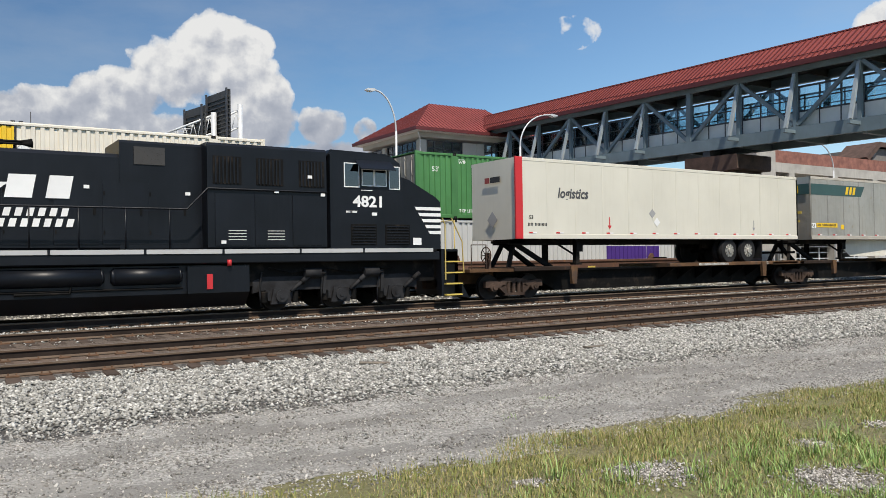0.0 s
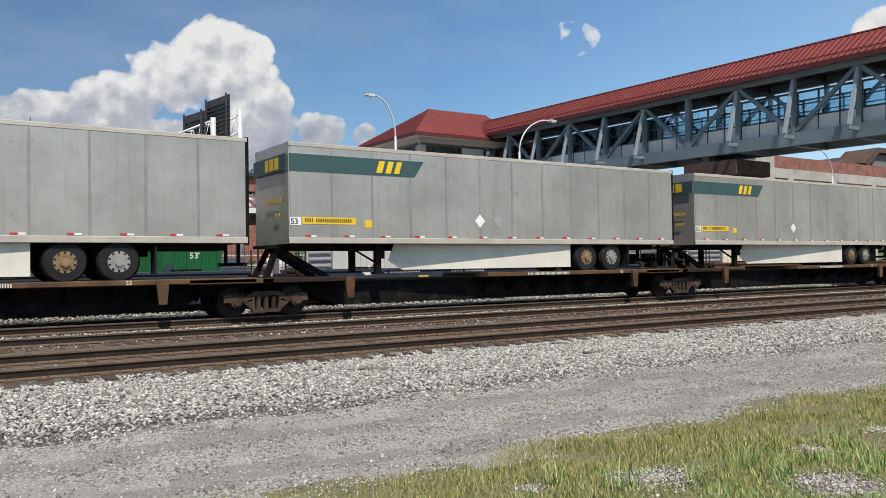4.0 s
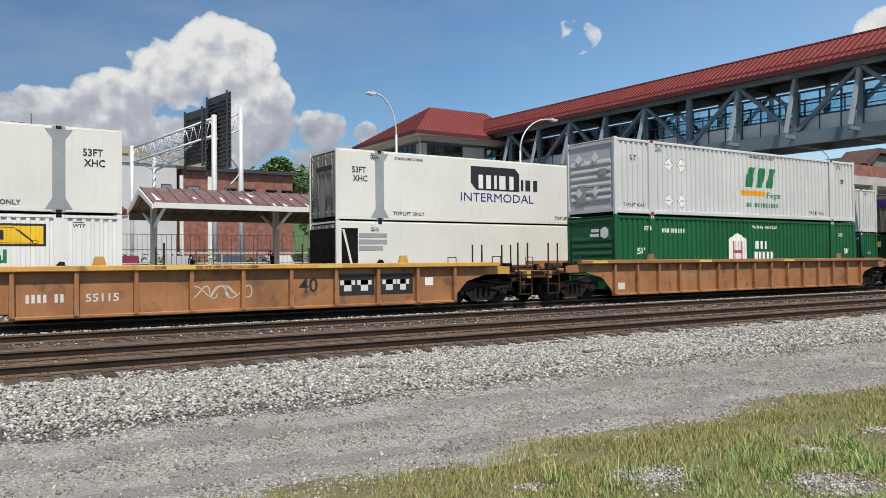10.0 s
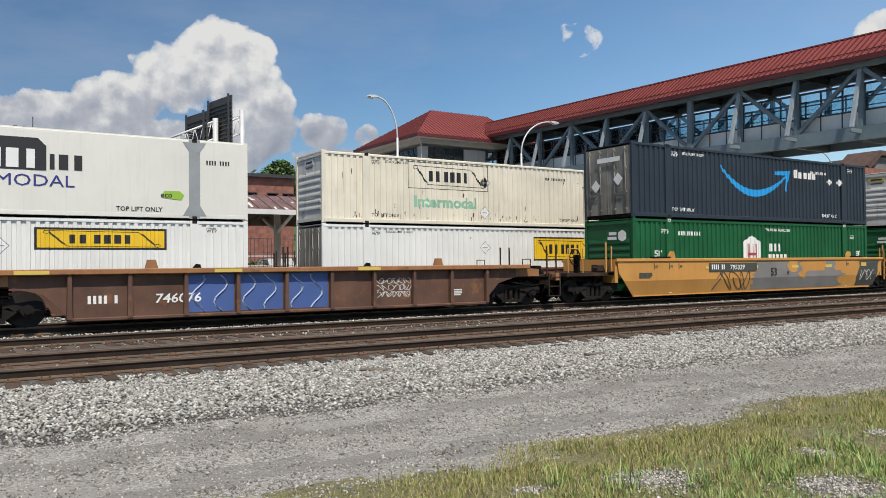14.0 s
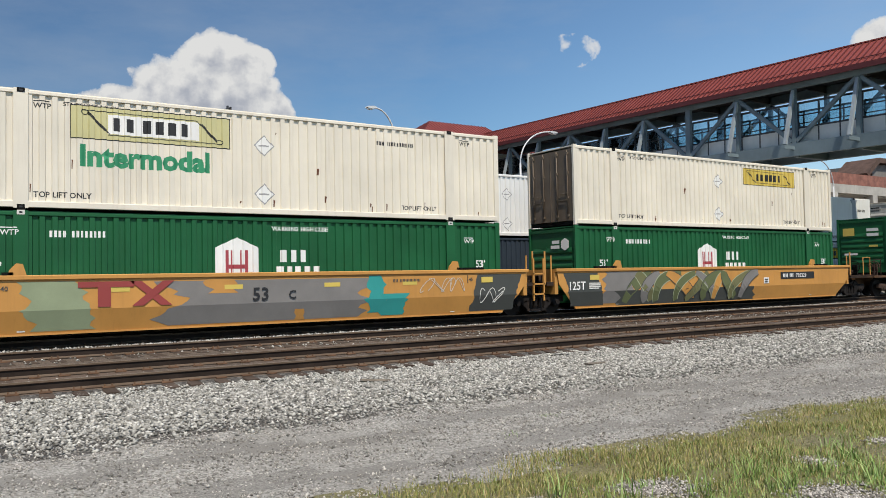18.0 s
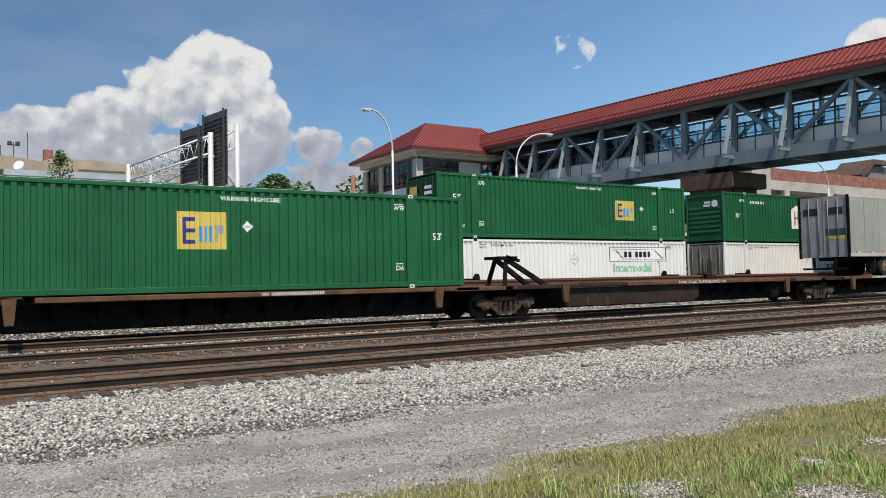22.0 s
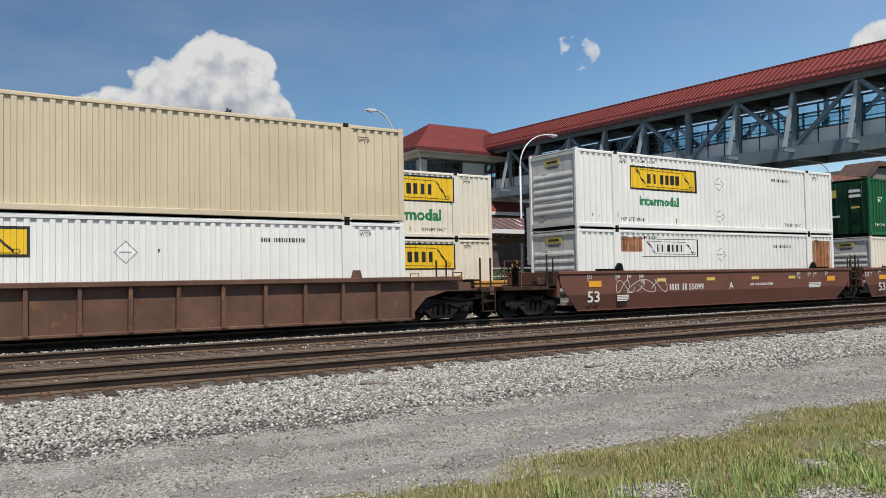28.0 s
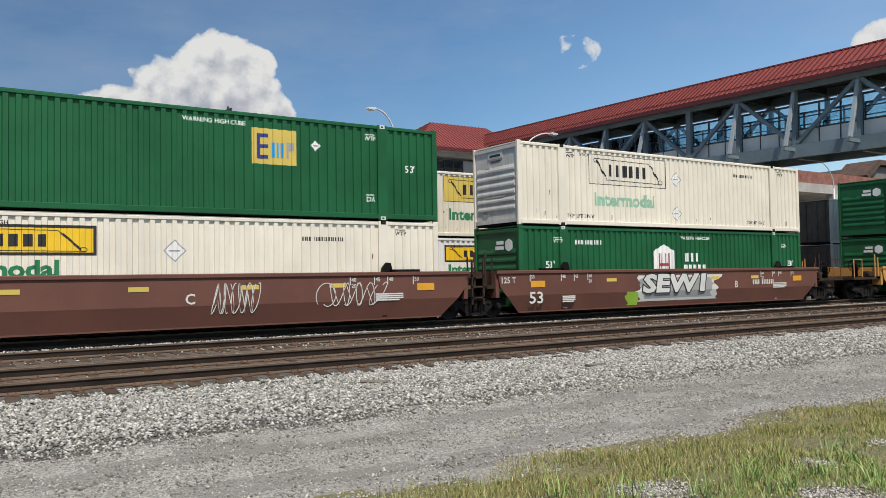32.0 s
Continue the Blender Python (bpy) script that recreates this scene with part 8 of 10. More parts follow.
# --- locomotive; x grows towards the cab, 0 at the coupler-end of the long hood ---
def locomotive(s):
    c = thing("locomotive", "black diesel locomotive with white striped nose and lettering", "locomotive", at=(s, NEAR_Y, 0))
    MOVERS.append((c, "near"))
    N = 22.3
    W = 1.5
    part("frame_sill", Geo().cham(0.3, N - 0.3, -W, W, 1.62, 1.9, 0.03), M_BLACK, c)
    part("sill_stripe", Geo().box(0.4, N - 0.55, -W - 0.03, -W, 1.885, 2.0).box(0.4, N - 0.55, W, W + 0.03, 1.885, 2.0), P_SILL, c, "pale grey walkway edge stripe")
    gaps = Geo()
    for x in (2.2, 4.4, 6.6, 8.8, 10.9, 13.1, 15.1, 17.3, 19.3):
        gaps.box(x, x + 0.06, -W - 0.036, -W + 0.01, 1.88, 2.005)
    part("stripe_joints", gaps, M_BLACK, c)
    part("walkway", Geo().box(0.35, N - 0.4, -W, W, 1.9, 1.97), M_GRIME, c)
    # long hood
    part("engine_hood", Geo().cham(4.2, 12.65, -0.92, 0.92, 1.97, 4.47, 0.10), M_BLACK, c)
    part("raised_hood", Geo().cham(12.65, 14.75, -0.94, 0.94, 1.97, 4.84, 0.07), M_BLACK, c)
    part("radiator_hood", Geo().prism([(-1.0, 1.97), (1.0, 1.97), (1.0, 3.5), (1.42, 4.0), (1.42, 4.45), (1.1, 4.62), (-1.1, 4.62), (-1.42, 4.45), (-1.42, 4.0), (-1.0, 3.5)], "x", 0.6, 4.2), M_BLACK, c)
    part("inverter_cabinet", Geo().cham(14.75, 18.2, -1.42, 1.42, 1.97, 4.86, 0.08), M_BLACK, c)
    part("roof_vents", Geo().box(5, 8.5, -0.6, 0.6, 4.47, 4.52).box(15.2, 17.6, -0.9, 0.9, 4.86, 4.9), M_BLACK, c)
    horn = part("horn", Geo().box(10.2, 10.5, -0.25, 0.25, 4.46, 4.52).cyl((10.35, -0.2, 4.5), (10.35, -0.2, 4.68), 0.03, 8), M_GRIME, c)
    for yy, zz in ((-0.28, 4.66), (-0.12, 4.74)):
        part("trumpet", Geo().cyl((10.0, yy, zz), (10.5, yy, zz), 0.03, 10, 0.03).cyl((10.5, yy, zz), (10.75, yy, zz), 0.03, 10, 0.09).cyl((9.9, yy, zz), (10.1, yy, zz), 0.08, 10, 0.03), M_GRIME, horn)
    # hood doors
    for i in range(9):
        x = 4.4 + i * 1.12
        d = part("hood_door", shared("hood_door", lambda: Geo().box(0, 1.02, -0.945, -0.918, 2.15, 3.75)), M_BLACK, c, at=(x, 0, 0))
        part("door_latch", shared("door_latch", lambda: Geo().box(0.9, 0.96, -0.965, -0.945, 2.9, 3.1).box(0.02, 0.06, -0.96, -0.945, 2.4, 2.5).box(0.02, 0.06, -0.96, -0.945, 3.4, 3.5)), M_GRIME, d)
    for i, x in enumerate((14.95, 16.05, 17.15)):
        d = part("cabinet_door", Geo().box(x, x + 0.98, -1.445, -1.418, 2.1, 3.5), M_BLACK, c)
        if i == 2:
            continue
        part("louvre", Geo().box(x + 0.35, x + 0.85, -1.452, -1.445, 2.25, 2.27).box(x + 0.35, x + 0.85, -1.452, -1.445, 2.33, 2.35).box(x + 0.35, x + 0.85, -1.452, -1.445, 2.41, 2.43).box(x + 0.35, x + 0.85, -1.452, -1.445, 2.49, 2.51), P_GRAFW, d)
    for x in (14.9, 16.1, 17.35):
        gr = part("grille", Geo().box(x, x + 0.78, -1.435, -1.415, 3.75, 4.5), M_GRIME, c)
        gl = Geo()
        for k in range(7):
            gl.box(x + 0.05 + k * 0.1, x + 0.09 + k * 0.1, -1.46, -1.435, 3.78, 4.47)
        part("grille_bars", gl, M_BLACK, gr)
    part("roof_window", Geo().box(13.0, 13.78, -0.965, -0.935, 4.22, 4.68), surface("tinted_panel", (0.05, 0.042, 0.035), 0.3, vary=0.2), c)
    stk = Geo()
    for x, z in ((5.6, 4.15), (8.2, 4.15), (11.8, 3.55), (14.3, 3.45), (16.6, 3.55), (17.6, 4.0), (18.0, 3.5), (15.1, 2.15)):
        stk.box(x, x + 0.13, -1.47 if x > 14.7 else -0.975, -1.44 if x > 14.7 else -0.95, z, z + 0.085)
    part("warning_sticker", stk, P_WHITE, c)
    # cab
    cab0, cab1 = 18.3, 20.65
    pts = [(cab0, 1.97), (cab1, 1.97), (cab1 + 0.12, 3.35), (cab1 - 0.02, 4.58), (cab1 - 0.3, 4.76), (cab0 + 0.1, 4.82), (cab0, 4.74)]
    part("cab", Geo().prism(pts, "y", -1.45, 1.45), M_BLACK, c)
    part("cab_roof", Geo().prism([(cab0 - 0.1, 4.70), (cab1 - 0.2, 4.68), (cab1 - 0.4, 4.86), (cab0 + 0.1, 4.90)], "y", -1.3, 1.3), M_BLACK, c)
    part("sun_visor", Geo().prism([(-1.45, 4.62), (-1.80, 4.34), (-1.80, 4.31), (-1.45, 4.58)], "x", cab0 + 0.82, cab1 - 0.35), M_BLACK, c)
    for k, (x0, x1, z0, z1) in enumerate(((18.74, 19.24, 3.80, 4.52), (19.32, 20.16, 3.85, 4.36), (20.24, 20.62, 3.78, 4.48))):
        win = part("cab_window", Geo().box(x0, x1, -1.458, -1.44, z0, z1), M_GRIME, c, "cab side window in a thin white frame")
        w = 0.028
        fr = Geo().box(x0, x1, -1.475, -1.455, z0, z0 + w).box(x0, x1, -1.475, -1.455, z1 - w, z1).box(x0, x0 + w, -1.475, -1.455, z0 + w, z1 - w).box(x1 - w, x1, -1.475, -1.455, z0 + w, z1 - w)
        if k == 1:
            fr.box((x0 + x1) / 2 - 0.04, (x0 + x1) / 2 + 0.03, -1.475, -1.455, z0 + w, z1 - w)
        part("window_frame", fr, P_WHITE, win)
        part("pane", Geo().box(x0 + w, x1 - w, -1.466, -1.46, z0 + w, z1 - w), G_CAB, win)
    grab(c, [(19.28, -1.5, 3.72), (19.65, -1.5, 3.72)], P_WHITE, "grab_bar", 0.012)
    part("front_window", Geo().prism([(cab1 + 0.11, 3.65), (cab1 + 0.14, 3.65), (cab1 + 0.03, 4.5), (cab1, 4.5)], "y", -1.2, 1.2), G_DARK, c)
    # nose
    part("nose", Geo().prism([(cab1 - 0.05, 1.97), (22.12, 1.97), (22.12, 3.45), (21.95, 3.6), (20.95, 4.12), (cab1 - 0.05, 4.2)], "y", -1.4, 1.4), M_BLACK, c)
    for i in range(5):
        z = 2.44 + i * 0.185
        part("nose_stripe", Geo().prism([(21.72 - i * 0.12, z), (22.13, z), (22.13, z + 0.1), (21.66 - i * 0.12, z + 0.1)], "y", -1.408, -1.396), P_WHITE, c)
        part("nose_stripe", Geo().box(22.118, 22.13, -1.396, 1.396, z, z + 0.1), P_WHITE, c)
    part("headlight", Geo().cyl((22.1, -0.15, 3.2), (22.2, -0.15, 3.2), 0.1, 12).cyl((22.1, 0.15, 3.2), (22.2, 0.15, 3.2), 0.1, 12), M_RIM, c)
    part("pilot_plate", Geo().box(22.78, 22.9, -1.2, 1.2, 0.5, 1.6).box(22.1, 22.9, -1.2, 1.2, 1.6, 1.97).box(22.1, 22.2, -1.45, -1.2, 0.5, 1.97), M_BLACK, c)
    part("snow_plough", Geo().prism([(22.9, 0.45), (23.2, 0.4), (22.92, 0.85)], "y", -1.4, 1.4), M_BLACK, c)
    st = part("step_well", Geo().box(22.2, 22.9, -1.2, -1.15, 0.5, 1.9), M_BLACK, c)
    for z in (0.5, 0.85, 1.2, 1.55):
        part("step_tread", Geo().box(22.25, 22.88, -1.5, -1.2, z, z + 0.04), P_FADEY, st, "yellow edged steps")
    yel = surface("handrail_yellow", (0.5, 0.38, 0.12), 0.5, vary=0.1)
    grab(c, [(22.25, -1.46, 1.0), (22.25, -1.46, 2.75), (22.15, -1.46, 2.95)], yel)
    grab(c, [(22.95, -1.46, 1.2), (22.9, -1.46, 2.2), (22.5, -1.46, 2.95)], yel)
    grab(c, [(22.85, -1.1, 1.9), (22.85, -1.1, 2.9), (22.85, 1.1, 2.9), (22.85, 1.1, 1.9)], yel)
    coupler(c, 22.7, 1, M_GRIME)
    # handrails along the walkway
    rail = Geo()
    for i in range(13):
        x = 0.8 + i * 1.08
        rail.cyl((x, -W + 0.04, 1.95), (x, -W + 0.04, 3.05), 0.02, 6)
    rail.tube([(0.8, -W + 0.04, 3.05), (14.2, -W + 0.04, 3.05), (14.75, -W + 0.04, 3.62), (18.2, -W + 0.04, 3.62)], 0.026, 6)
    part("handrail", rail, M_BLACK, c)
    # lettering: road number, plain bars and emblem for the railway's name
    write(c, "4821", 19.03, -1.458, 3.24, 0.33, P_WHITE, 1.15, bold=0.03)
    part("underframe", Geo().box(0.9, 22.0, -1.15, 1.15, 0.98, 1.62), M_GRIME, c)
    bars(c, 19.65, -1.458, 2.98, 0.2, 0.09, P_WHITE)
    bars(c, 18.8, -1.458, 3.05, 0.4, 0.06, P_WHITE)
    for x in (18.95, 20.1):
        lv = part("cab_louvre", Geo().box(x, x + 0.85, -1.462, -1.45, 2.1, 2.72), M_GRIME, c)
        for k in range(7):
            part("slat", Geo().box(x + 0.04, x + 0.81, -1.48, -1.462, 2.13 + k * 0.085, 2.16 + k * 0.085), M_BLACK, lv)
    # plain white emblem of slanted strokes with two name bars below
    for a, w, z0, z1, sl in ((8.75, 0.75, 3.66, 3.83, 0.12), (8.95, 1.0, 3.48, 3.64, 0.2), (9.1, 0.6, 3.28, 3.46, 0.25), ):
        poly_plate(c, [(a, z0), (a + w, z0), (a + w + sl, z1), (a + sl, z1)], -0.965, P_WHITE, "emblem")
    name_shapes(c, 10.05, -0.968, 3.28, (0.82, 0.74), 0.56, P_WHITE, 0.12, 0.18)
    for a, z, n in ((9.75, 2.84, 7), (9.62, 2.58, 8)):
        name_shapes(c, a, -0.968, z, (0.205,) * n, 0.20, P_WHITE, 0.24, 0.25)
    plate(c, 21.1, 21.4, -1.408, 2.1, 2.32, P_WHITE, "sticker")
    # fuel tank and reservoirs
    part("fuel_tank", Geo().prism([(-1.35, 1.58), (1.35, 1.58), (1.35, 0.85), (0.95, 0.45), (-0.95, 0.45), (-1.35, 0.85)], "x", 7.2, 15.9), M_BLACK, c)
    for a, b in ((7.4, 9.7), (9.9, 12.1), (12.4, 14.0)):
        part("air_reservoir", Geo().cyl((a, -1.3, 1.32), (b, -1.3, 1.32), 0.23, 18).cyl((a - 0.08, -1.3, 1.32), (a, -1.3, 1.32), 0.14, 18, 0.23).cyl((b, -1.3, 1.32), (b + 0.08, -1.3, 1.32), 0.23, 18, 0.14), M_BLACK, c)
    part("tank_box", Geo().box(14.2, 15.85, -1.46, -1.3, 0.85, 1.55), M_BLACK, c)
    part("fuel_filler", Geo().box(14.7, 14.85, -1.49, -1.46, 0.95, 1.35).cyl((15.3, -1.5, 1.55), (15.3, -1.5, 1.72), 0.06, 8), P_RED, c)
    part("piping", Geo().tube([(7.2, -1.35, 1.0), (14.1, -1.35, 1.0)], 0.035, 6).tube([(10.2, -1.4, 0.95), (11.4, -1.4, 0.95), (11.5, -1.4, 1.5)], 0.03, 6), M_GRIME, c)
    # two three-axle trucks
    for x in (3.7, 18.7):
        tr = part("truck", Geo().box(-0.4, 0.4, -1.0, 1.0, 0.75, 1.2).box(-2.6, -2.4, -1.0, 1.0, 0.55, 0.9).box(2.4, 2.6, -1.0, 1.0, 0.55, 0.9), M_GRIME, c, "dusty black six-wheel truck", at=(x, 0, TOR))
        outline = [(-2.65, 0.52), (-2.65, 0.86), (-2.3, 0.97), (2.3, 0.97), (2.65, 0.86), (2.65, 0.52), (2.28, 0.60), (2.2, 0.30), (1.52, 0.30), (1.36, 0.58), (0.52, 0.58),
                   (0.36, 0.30), (-0.36, 0.30), (-0.52, 0.58), (-1.36, 0.58), (-1.52, 0.30), (-2.2, 0.30), (-2.28, 0.60)]
        for ya, yb in ((-1.16, -1.03), (1.03, 1.16)):
            part("side_frame", Geo().prism(outline, "y", ya, yb), M_LTRUCK, tr)
        for dx in (-1.85, 0.0, 1.85):
            part("journal_box", Geo().prism([(dx - 0.30, 0.20), (dx + 0.30, 0.20), (dx + 0.22, 0.62), (dx - 0.22, 0.62)], "y", -1.25, -1.16).cyl((dx, -1.31, 0.42), (dx, -1.24, 0.42), 0.17, 16).cyl((dx, -1.33, 0.42), (dx, -1.30, 0.42), 0.07, 10), M_LTRUCK, tr)
            for sx in (-0.46, 0.46):
                g, n, rows = Geo(), 10, []
                for i in range(11):
                    rr = 0.11 if i % 2 else 0.08
                    rows += [(dx + sx + rr * math.cos(2 * math.pi * k / n), -1.12 + rr * math.sin(2 * math.pi * k / n), 0.24 + i * 0.032) for k in range(n)]
                g.add(rows, [(i * n + k, i * n + (k + 1) % n, (i + 1) * n + (k + 1) % n, (i + 1) * n + k) for i in range(10) for k in range(n)], True)
                part("coil_spring", g, M_GRIME, tr)
            part("damper", Geo().cyl((dx + 0.3, -1.24, 0.55), (dx + 0.62, -1.24, 0.8), 0.05, 8).cyl((dx + 0.62, -1.24, 0.8), (dx + 0.85, -1.24, 0.98), 0.075, 8), M_LTRUCK, tr)
            part("sand_pipe", Geo().tube([(dx - 0.55, -1.2, 1.1), (dx - 0.62, -1.22, 0.6), (dx - 0.5, -1.0, 0.14)], 0.025, 6), M_LTRUCK, tr)
        for xa in (-1.15, 0.75):
            part("brake_cylinder", Geo().cyl((xa, -1.25, 1.05), (xa + 0.5, -1.25, 1.05), 0.14, 14).cyl((xa + 0.5, -1.25, 1.05), (xa + 0.66, -1.25, 1.05), 0.05, 8), M_LTRUCK, tr)
            part("brake_lever", Geo().beam((xa + 0.66, -1.22, 1.12), (xa + 0.62, -1.22, 0.45), 0.05, 0.09), M_LTRUCK, tr)
        part("cable", Geo().tube([(-2.2, -1.2, 1.22), (-1.6, -1.25, 1.08), (-0.3, -1.24, 1.16), (0.4, -1.24, 1.06), (1.8, -1.25, 1.2)], 0.022, 6), M_GRIME, tr)
        for dx in (-1.85, 0.0, 1.85):
            box = part("axle_box", shared("axle_box", axle_mesh), M_LTRUCK, c, at=(x + dx, 0, 0.42 + TOR))
            SPINNERS["near"].append(part("wheelset", shared("wheelset", wheelset_mesh), M_WHEEL, box))
    return c


# --- the nearer train, front to back ---
def scribble(c, x, z, w, h, y, paint, seed, n=3, thick=0.022):
    """Looping sprayed strokes, not letters, bent with the side of a smooth well."""
    rng = random.Random(seed)
    g = Geo()
    for j in range(n):
        cx, cz, ph = x + w * (j + 0.5) / n, z + h / 2, rng.uniform(0, 6.28)
        p = None
        turns = rng.choice((1.0, 1.5, 2.0))
        for k in range(22):
            a = k * 0.3 + ph
            qx = cx + w / n * 0.62 * math.sin(a) + (k - 11) * w / n * 0.02
            qz = cz + h * 0.48 * math.sin(a * turns + ph * 2)
            q = (qx, y + (max(0.0, HINGE - qz) * WELL_SLOPE if y < -1.459 else 0.0), qz)
            if p is not None:
                g.beam(p, q, 0.006, thick)
            p = q
    part("sprayed_tag", g, paint, c)


P_PALEY = plain("paint_pale_yellow", (0.55, 0.52, 0.27))
P_GREENL = plain("paint_worn_green", (0.035, 0.27, 0.13))
P_PALEG = plain("paint_pale_green", (0.38, 0.42, 0.28))
P_OLIVE = plain("paint_olive_spray", (0.16, 0.16, 0.07))
P_PALEB = plain("paint_pale_blue", (0.45, 0.52, 0.66))


def build_near_train():
    lower, upper = 0.50, 3.41
    locomotive(-8.35)
    sp = "rust-brown spine car unit with an orange-edged deck"
    stops = [16.95, 33.25, 50.65, 67.9, 85.2, 101.1]
    for i, (a, b) in enumerate(zip(stops, stops[1:])):
        u = spine_unit(a, b, "near", sp, i == 0, i == 4, pads=(7.5, b - a - 0.4) if i < 4 else (1.2, 8.5), hitch=0.55 if i < 4 else b - a - 2.0)
        bars(u, 9.2 if i < 4 else 3.6, -1.37, 1.245, 1.9, 0.09, P_GRAFW)
        write(u, "53", 13.6 if i < 4 else 7.2, -1.37, 1.24, 0.11, P_GRAFW)
    # white trailer with a red front frame
    t = trailer(16.94, "near", M_TRWHITE, "cream-white semi-trailer with a red front corner post", 16.0, False, False, rims=(M_RIM, M_RIM), rail=M_TRWHITE, wheels_at=11.31, z1=5.09)
    part("corner_trim", Geo().cham(-0.08, 0.22, -HALF - 0.05, -HALF + 0.02, 2.3, 5.1, 0.01), P_RED, t, "red painted corner post")
    write(t, "logistics", 1.8, TY, 3.75, 0.36, P_DGREY, 0.92, 0.2, bold=0.03)
    for x in (4.32, 12.86):
        poly_plate(t, [(x - 0.02, 3.1), (x + 0.02, 3.1), (x + 0.02, 2.8), (x + 0.1, 2.8), (x, 2.66), (x - 0.1, 2.8), (x - 0.02, 2.8)], TY, P_RED if x < 5 else P_GREYT, "arrow_mark")
    for x, z, p in ((6.6, 3.28, P_GREYT), (6.85, 2.95, P_WHITE)):
        poly_plate(t, [(x - 0.18, z), (x, z - 0.18), (x + 0.18, z), (x, z + 0.18)], TY, p, "placard")
    bars(t, 0.45, TY, 2.75, 0.9, 0.1, P_BLACK)
    write(t, "53", 0.5, TY, 2.98, 0.14, P_BLACK)
    part("front_sign", Geo().box(-0.075, -0.064, -0.45, 0.1, 4.3, 4.5), P_BLACK, t)
    part("front_sign", Geo().box(-0.075, -0.064, 0.16, 0.42, 4.3, 4.5), P_RUSTR, t)
    part("placard", Geo().prism([(-0.3, 3.0), (0, 2.7), (0.3, 3.0), (0, 3.3)], "x", -0.072, -0.064), P_GREYT, t)
    for s in (34.03, 51.24, 68.55):
        abf_trailer(s)
    abf_trailer(86.42, True)
    # empty forty-foot well
    c = ribbed_well(107.77, 12.45, "near", M_TTXB, "empty weathered yellow and rust-brown well car", top_paint=M_TTXY, ribs=9, zt=1.66)
    write(c, "40", 7.2, -1.343, 0.85, 0.42, P_BLACK)
    plate(c, 8.45, 9.6, -1.346, 0.72, 1.34, P_BLACK, "emblem_field")
    plate(c, 9.75, 10.95, -1.346, 0.72, 1.34, P_BLACK, "emblem_field")
    for a, w in ((8.6, 0.24), (9.15, 0.24), (10.0, 0.24), (10.5, 0.2)):
        poly_plate(c, [(a - 0.12, 1.02), (a + w + 0.12, 1.02), (a + w + 0.12, 1.16), (a + w, 1.16), (a + w, 0.84), (a, 0.84), (a, 1.16), (a - 0.12, 1.16)][::-1], -1.352, P_GRAFW, "name_bar", thick=0.002)
    bars(c, 0.3, -1.343, 0.78, 0.95, 0.2, P_GRAFW)
    write(c, "55115", 1.6, -1.343, 0.78, 0.2, P_GRAFW, 1.15)
    scribble(c, 4.2, 0.75, 1.5, 0.35, -1.346, P_GRAFW, 3)
    plate(c, 11.4, 11.7, -1.344, 0.95, 1.2, P_WHITE, "sticker")
    write(c, "52,900 LBS. MAX. GROSS WT. FOR 20 FT. CONTAINER", 3.2, -1.542, 1.555, 0.072, P_BLACK, 1.15)
    brake_wheel(c, -2.2, 1.95, -0.6, M_TTXY)
    part("raised_cylinder", Geo().cyl((-2.55, -0.2, 1.36), (-2.55, -0.2, 1.9), 0.25, 16), M_TTXY, c)
    # grey over green
    c = ribbed_well(127.35, 16.48, "near", M_TTXB, "weathered orange-brown ribbed well car", top_paint=M_TTXB, ribs=14, zt=1.7)
    write(c, "53", 13.2, -1.343, 0.85, 0.3, P_GREYP)
    bars(c, 3.4, -1.343, 1.0, 2.0, 0.15, P_GREYP)
    plate(c, 0.25, 0.6, -1.344, 0.6, 0.85, P_GRAFW, "sticker")
    u = container(127.53, upper, "near", "dry", C_LGREY, "light grey corrugated container with green initials and orange bar", "front")
    freight_letters(u, 7.75, 1.35, 0.85, P_GREENT)
    plate(u, 7.45, 9.15, YS, 0.98, 1.2, P_ORANGE, "emblem_bar")
    write(u, "Freight", 9.25, YS, 0.92, 0.26, P_GREENT, 0.95, 0.2)
    bars(u, 7.8, YS, 0.5, 2.4, 0.18, P_GREENT)
    small_marks(u, P_BLACK, ("stack", "left"))
    write(u, "WARNING HIGH CUBE", 8.0, YS, 2.58, 0.12, P_BLACK)
    for x in (3.0, 3.75):
        for z in (0.6, 2.0):
            diamond(u, x, z, P_WHITE, 0.29)
    part("marking", Geo().box(-0.012, -0.004, -0.9, -0.5, 1.5, 1.75).box(-0.012, -0.004, 0.2, 0.7, 0.5, 1.2), P_GREYT, u)
    for yy, zz in ((0.6, 2.2), (-0.3, 2.2), (0.6, 0.9), (-0.3, 0.9)):
        part("placard", Geo().prism([(yy - 0.2, zz), (yy, zz - 0.2), (yy + 0.2, zz), (yy, zz + 0.2)], "x", -0.014, -0.004), P_WHITE, u)
    box_hub(127.53, lower, "near")
    # second empty well, with blue sprayed sides
    c = ribbed_well(151.1, 12.47, "near", M_WBROWN, "empty dark rust-brown well car with blue sprayed panels", top_paint=M_TTXB, ribs=9, zt=1.66)
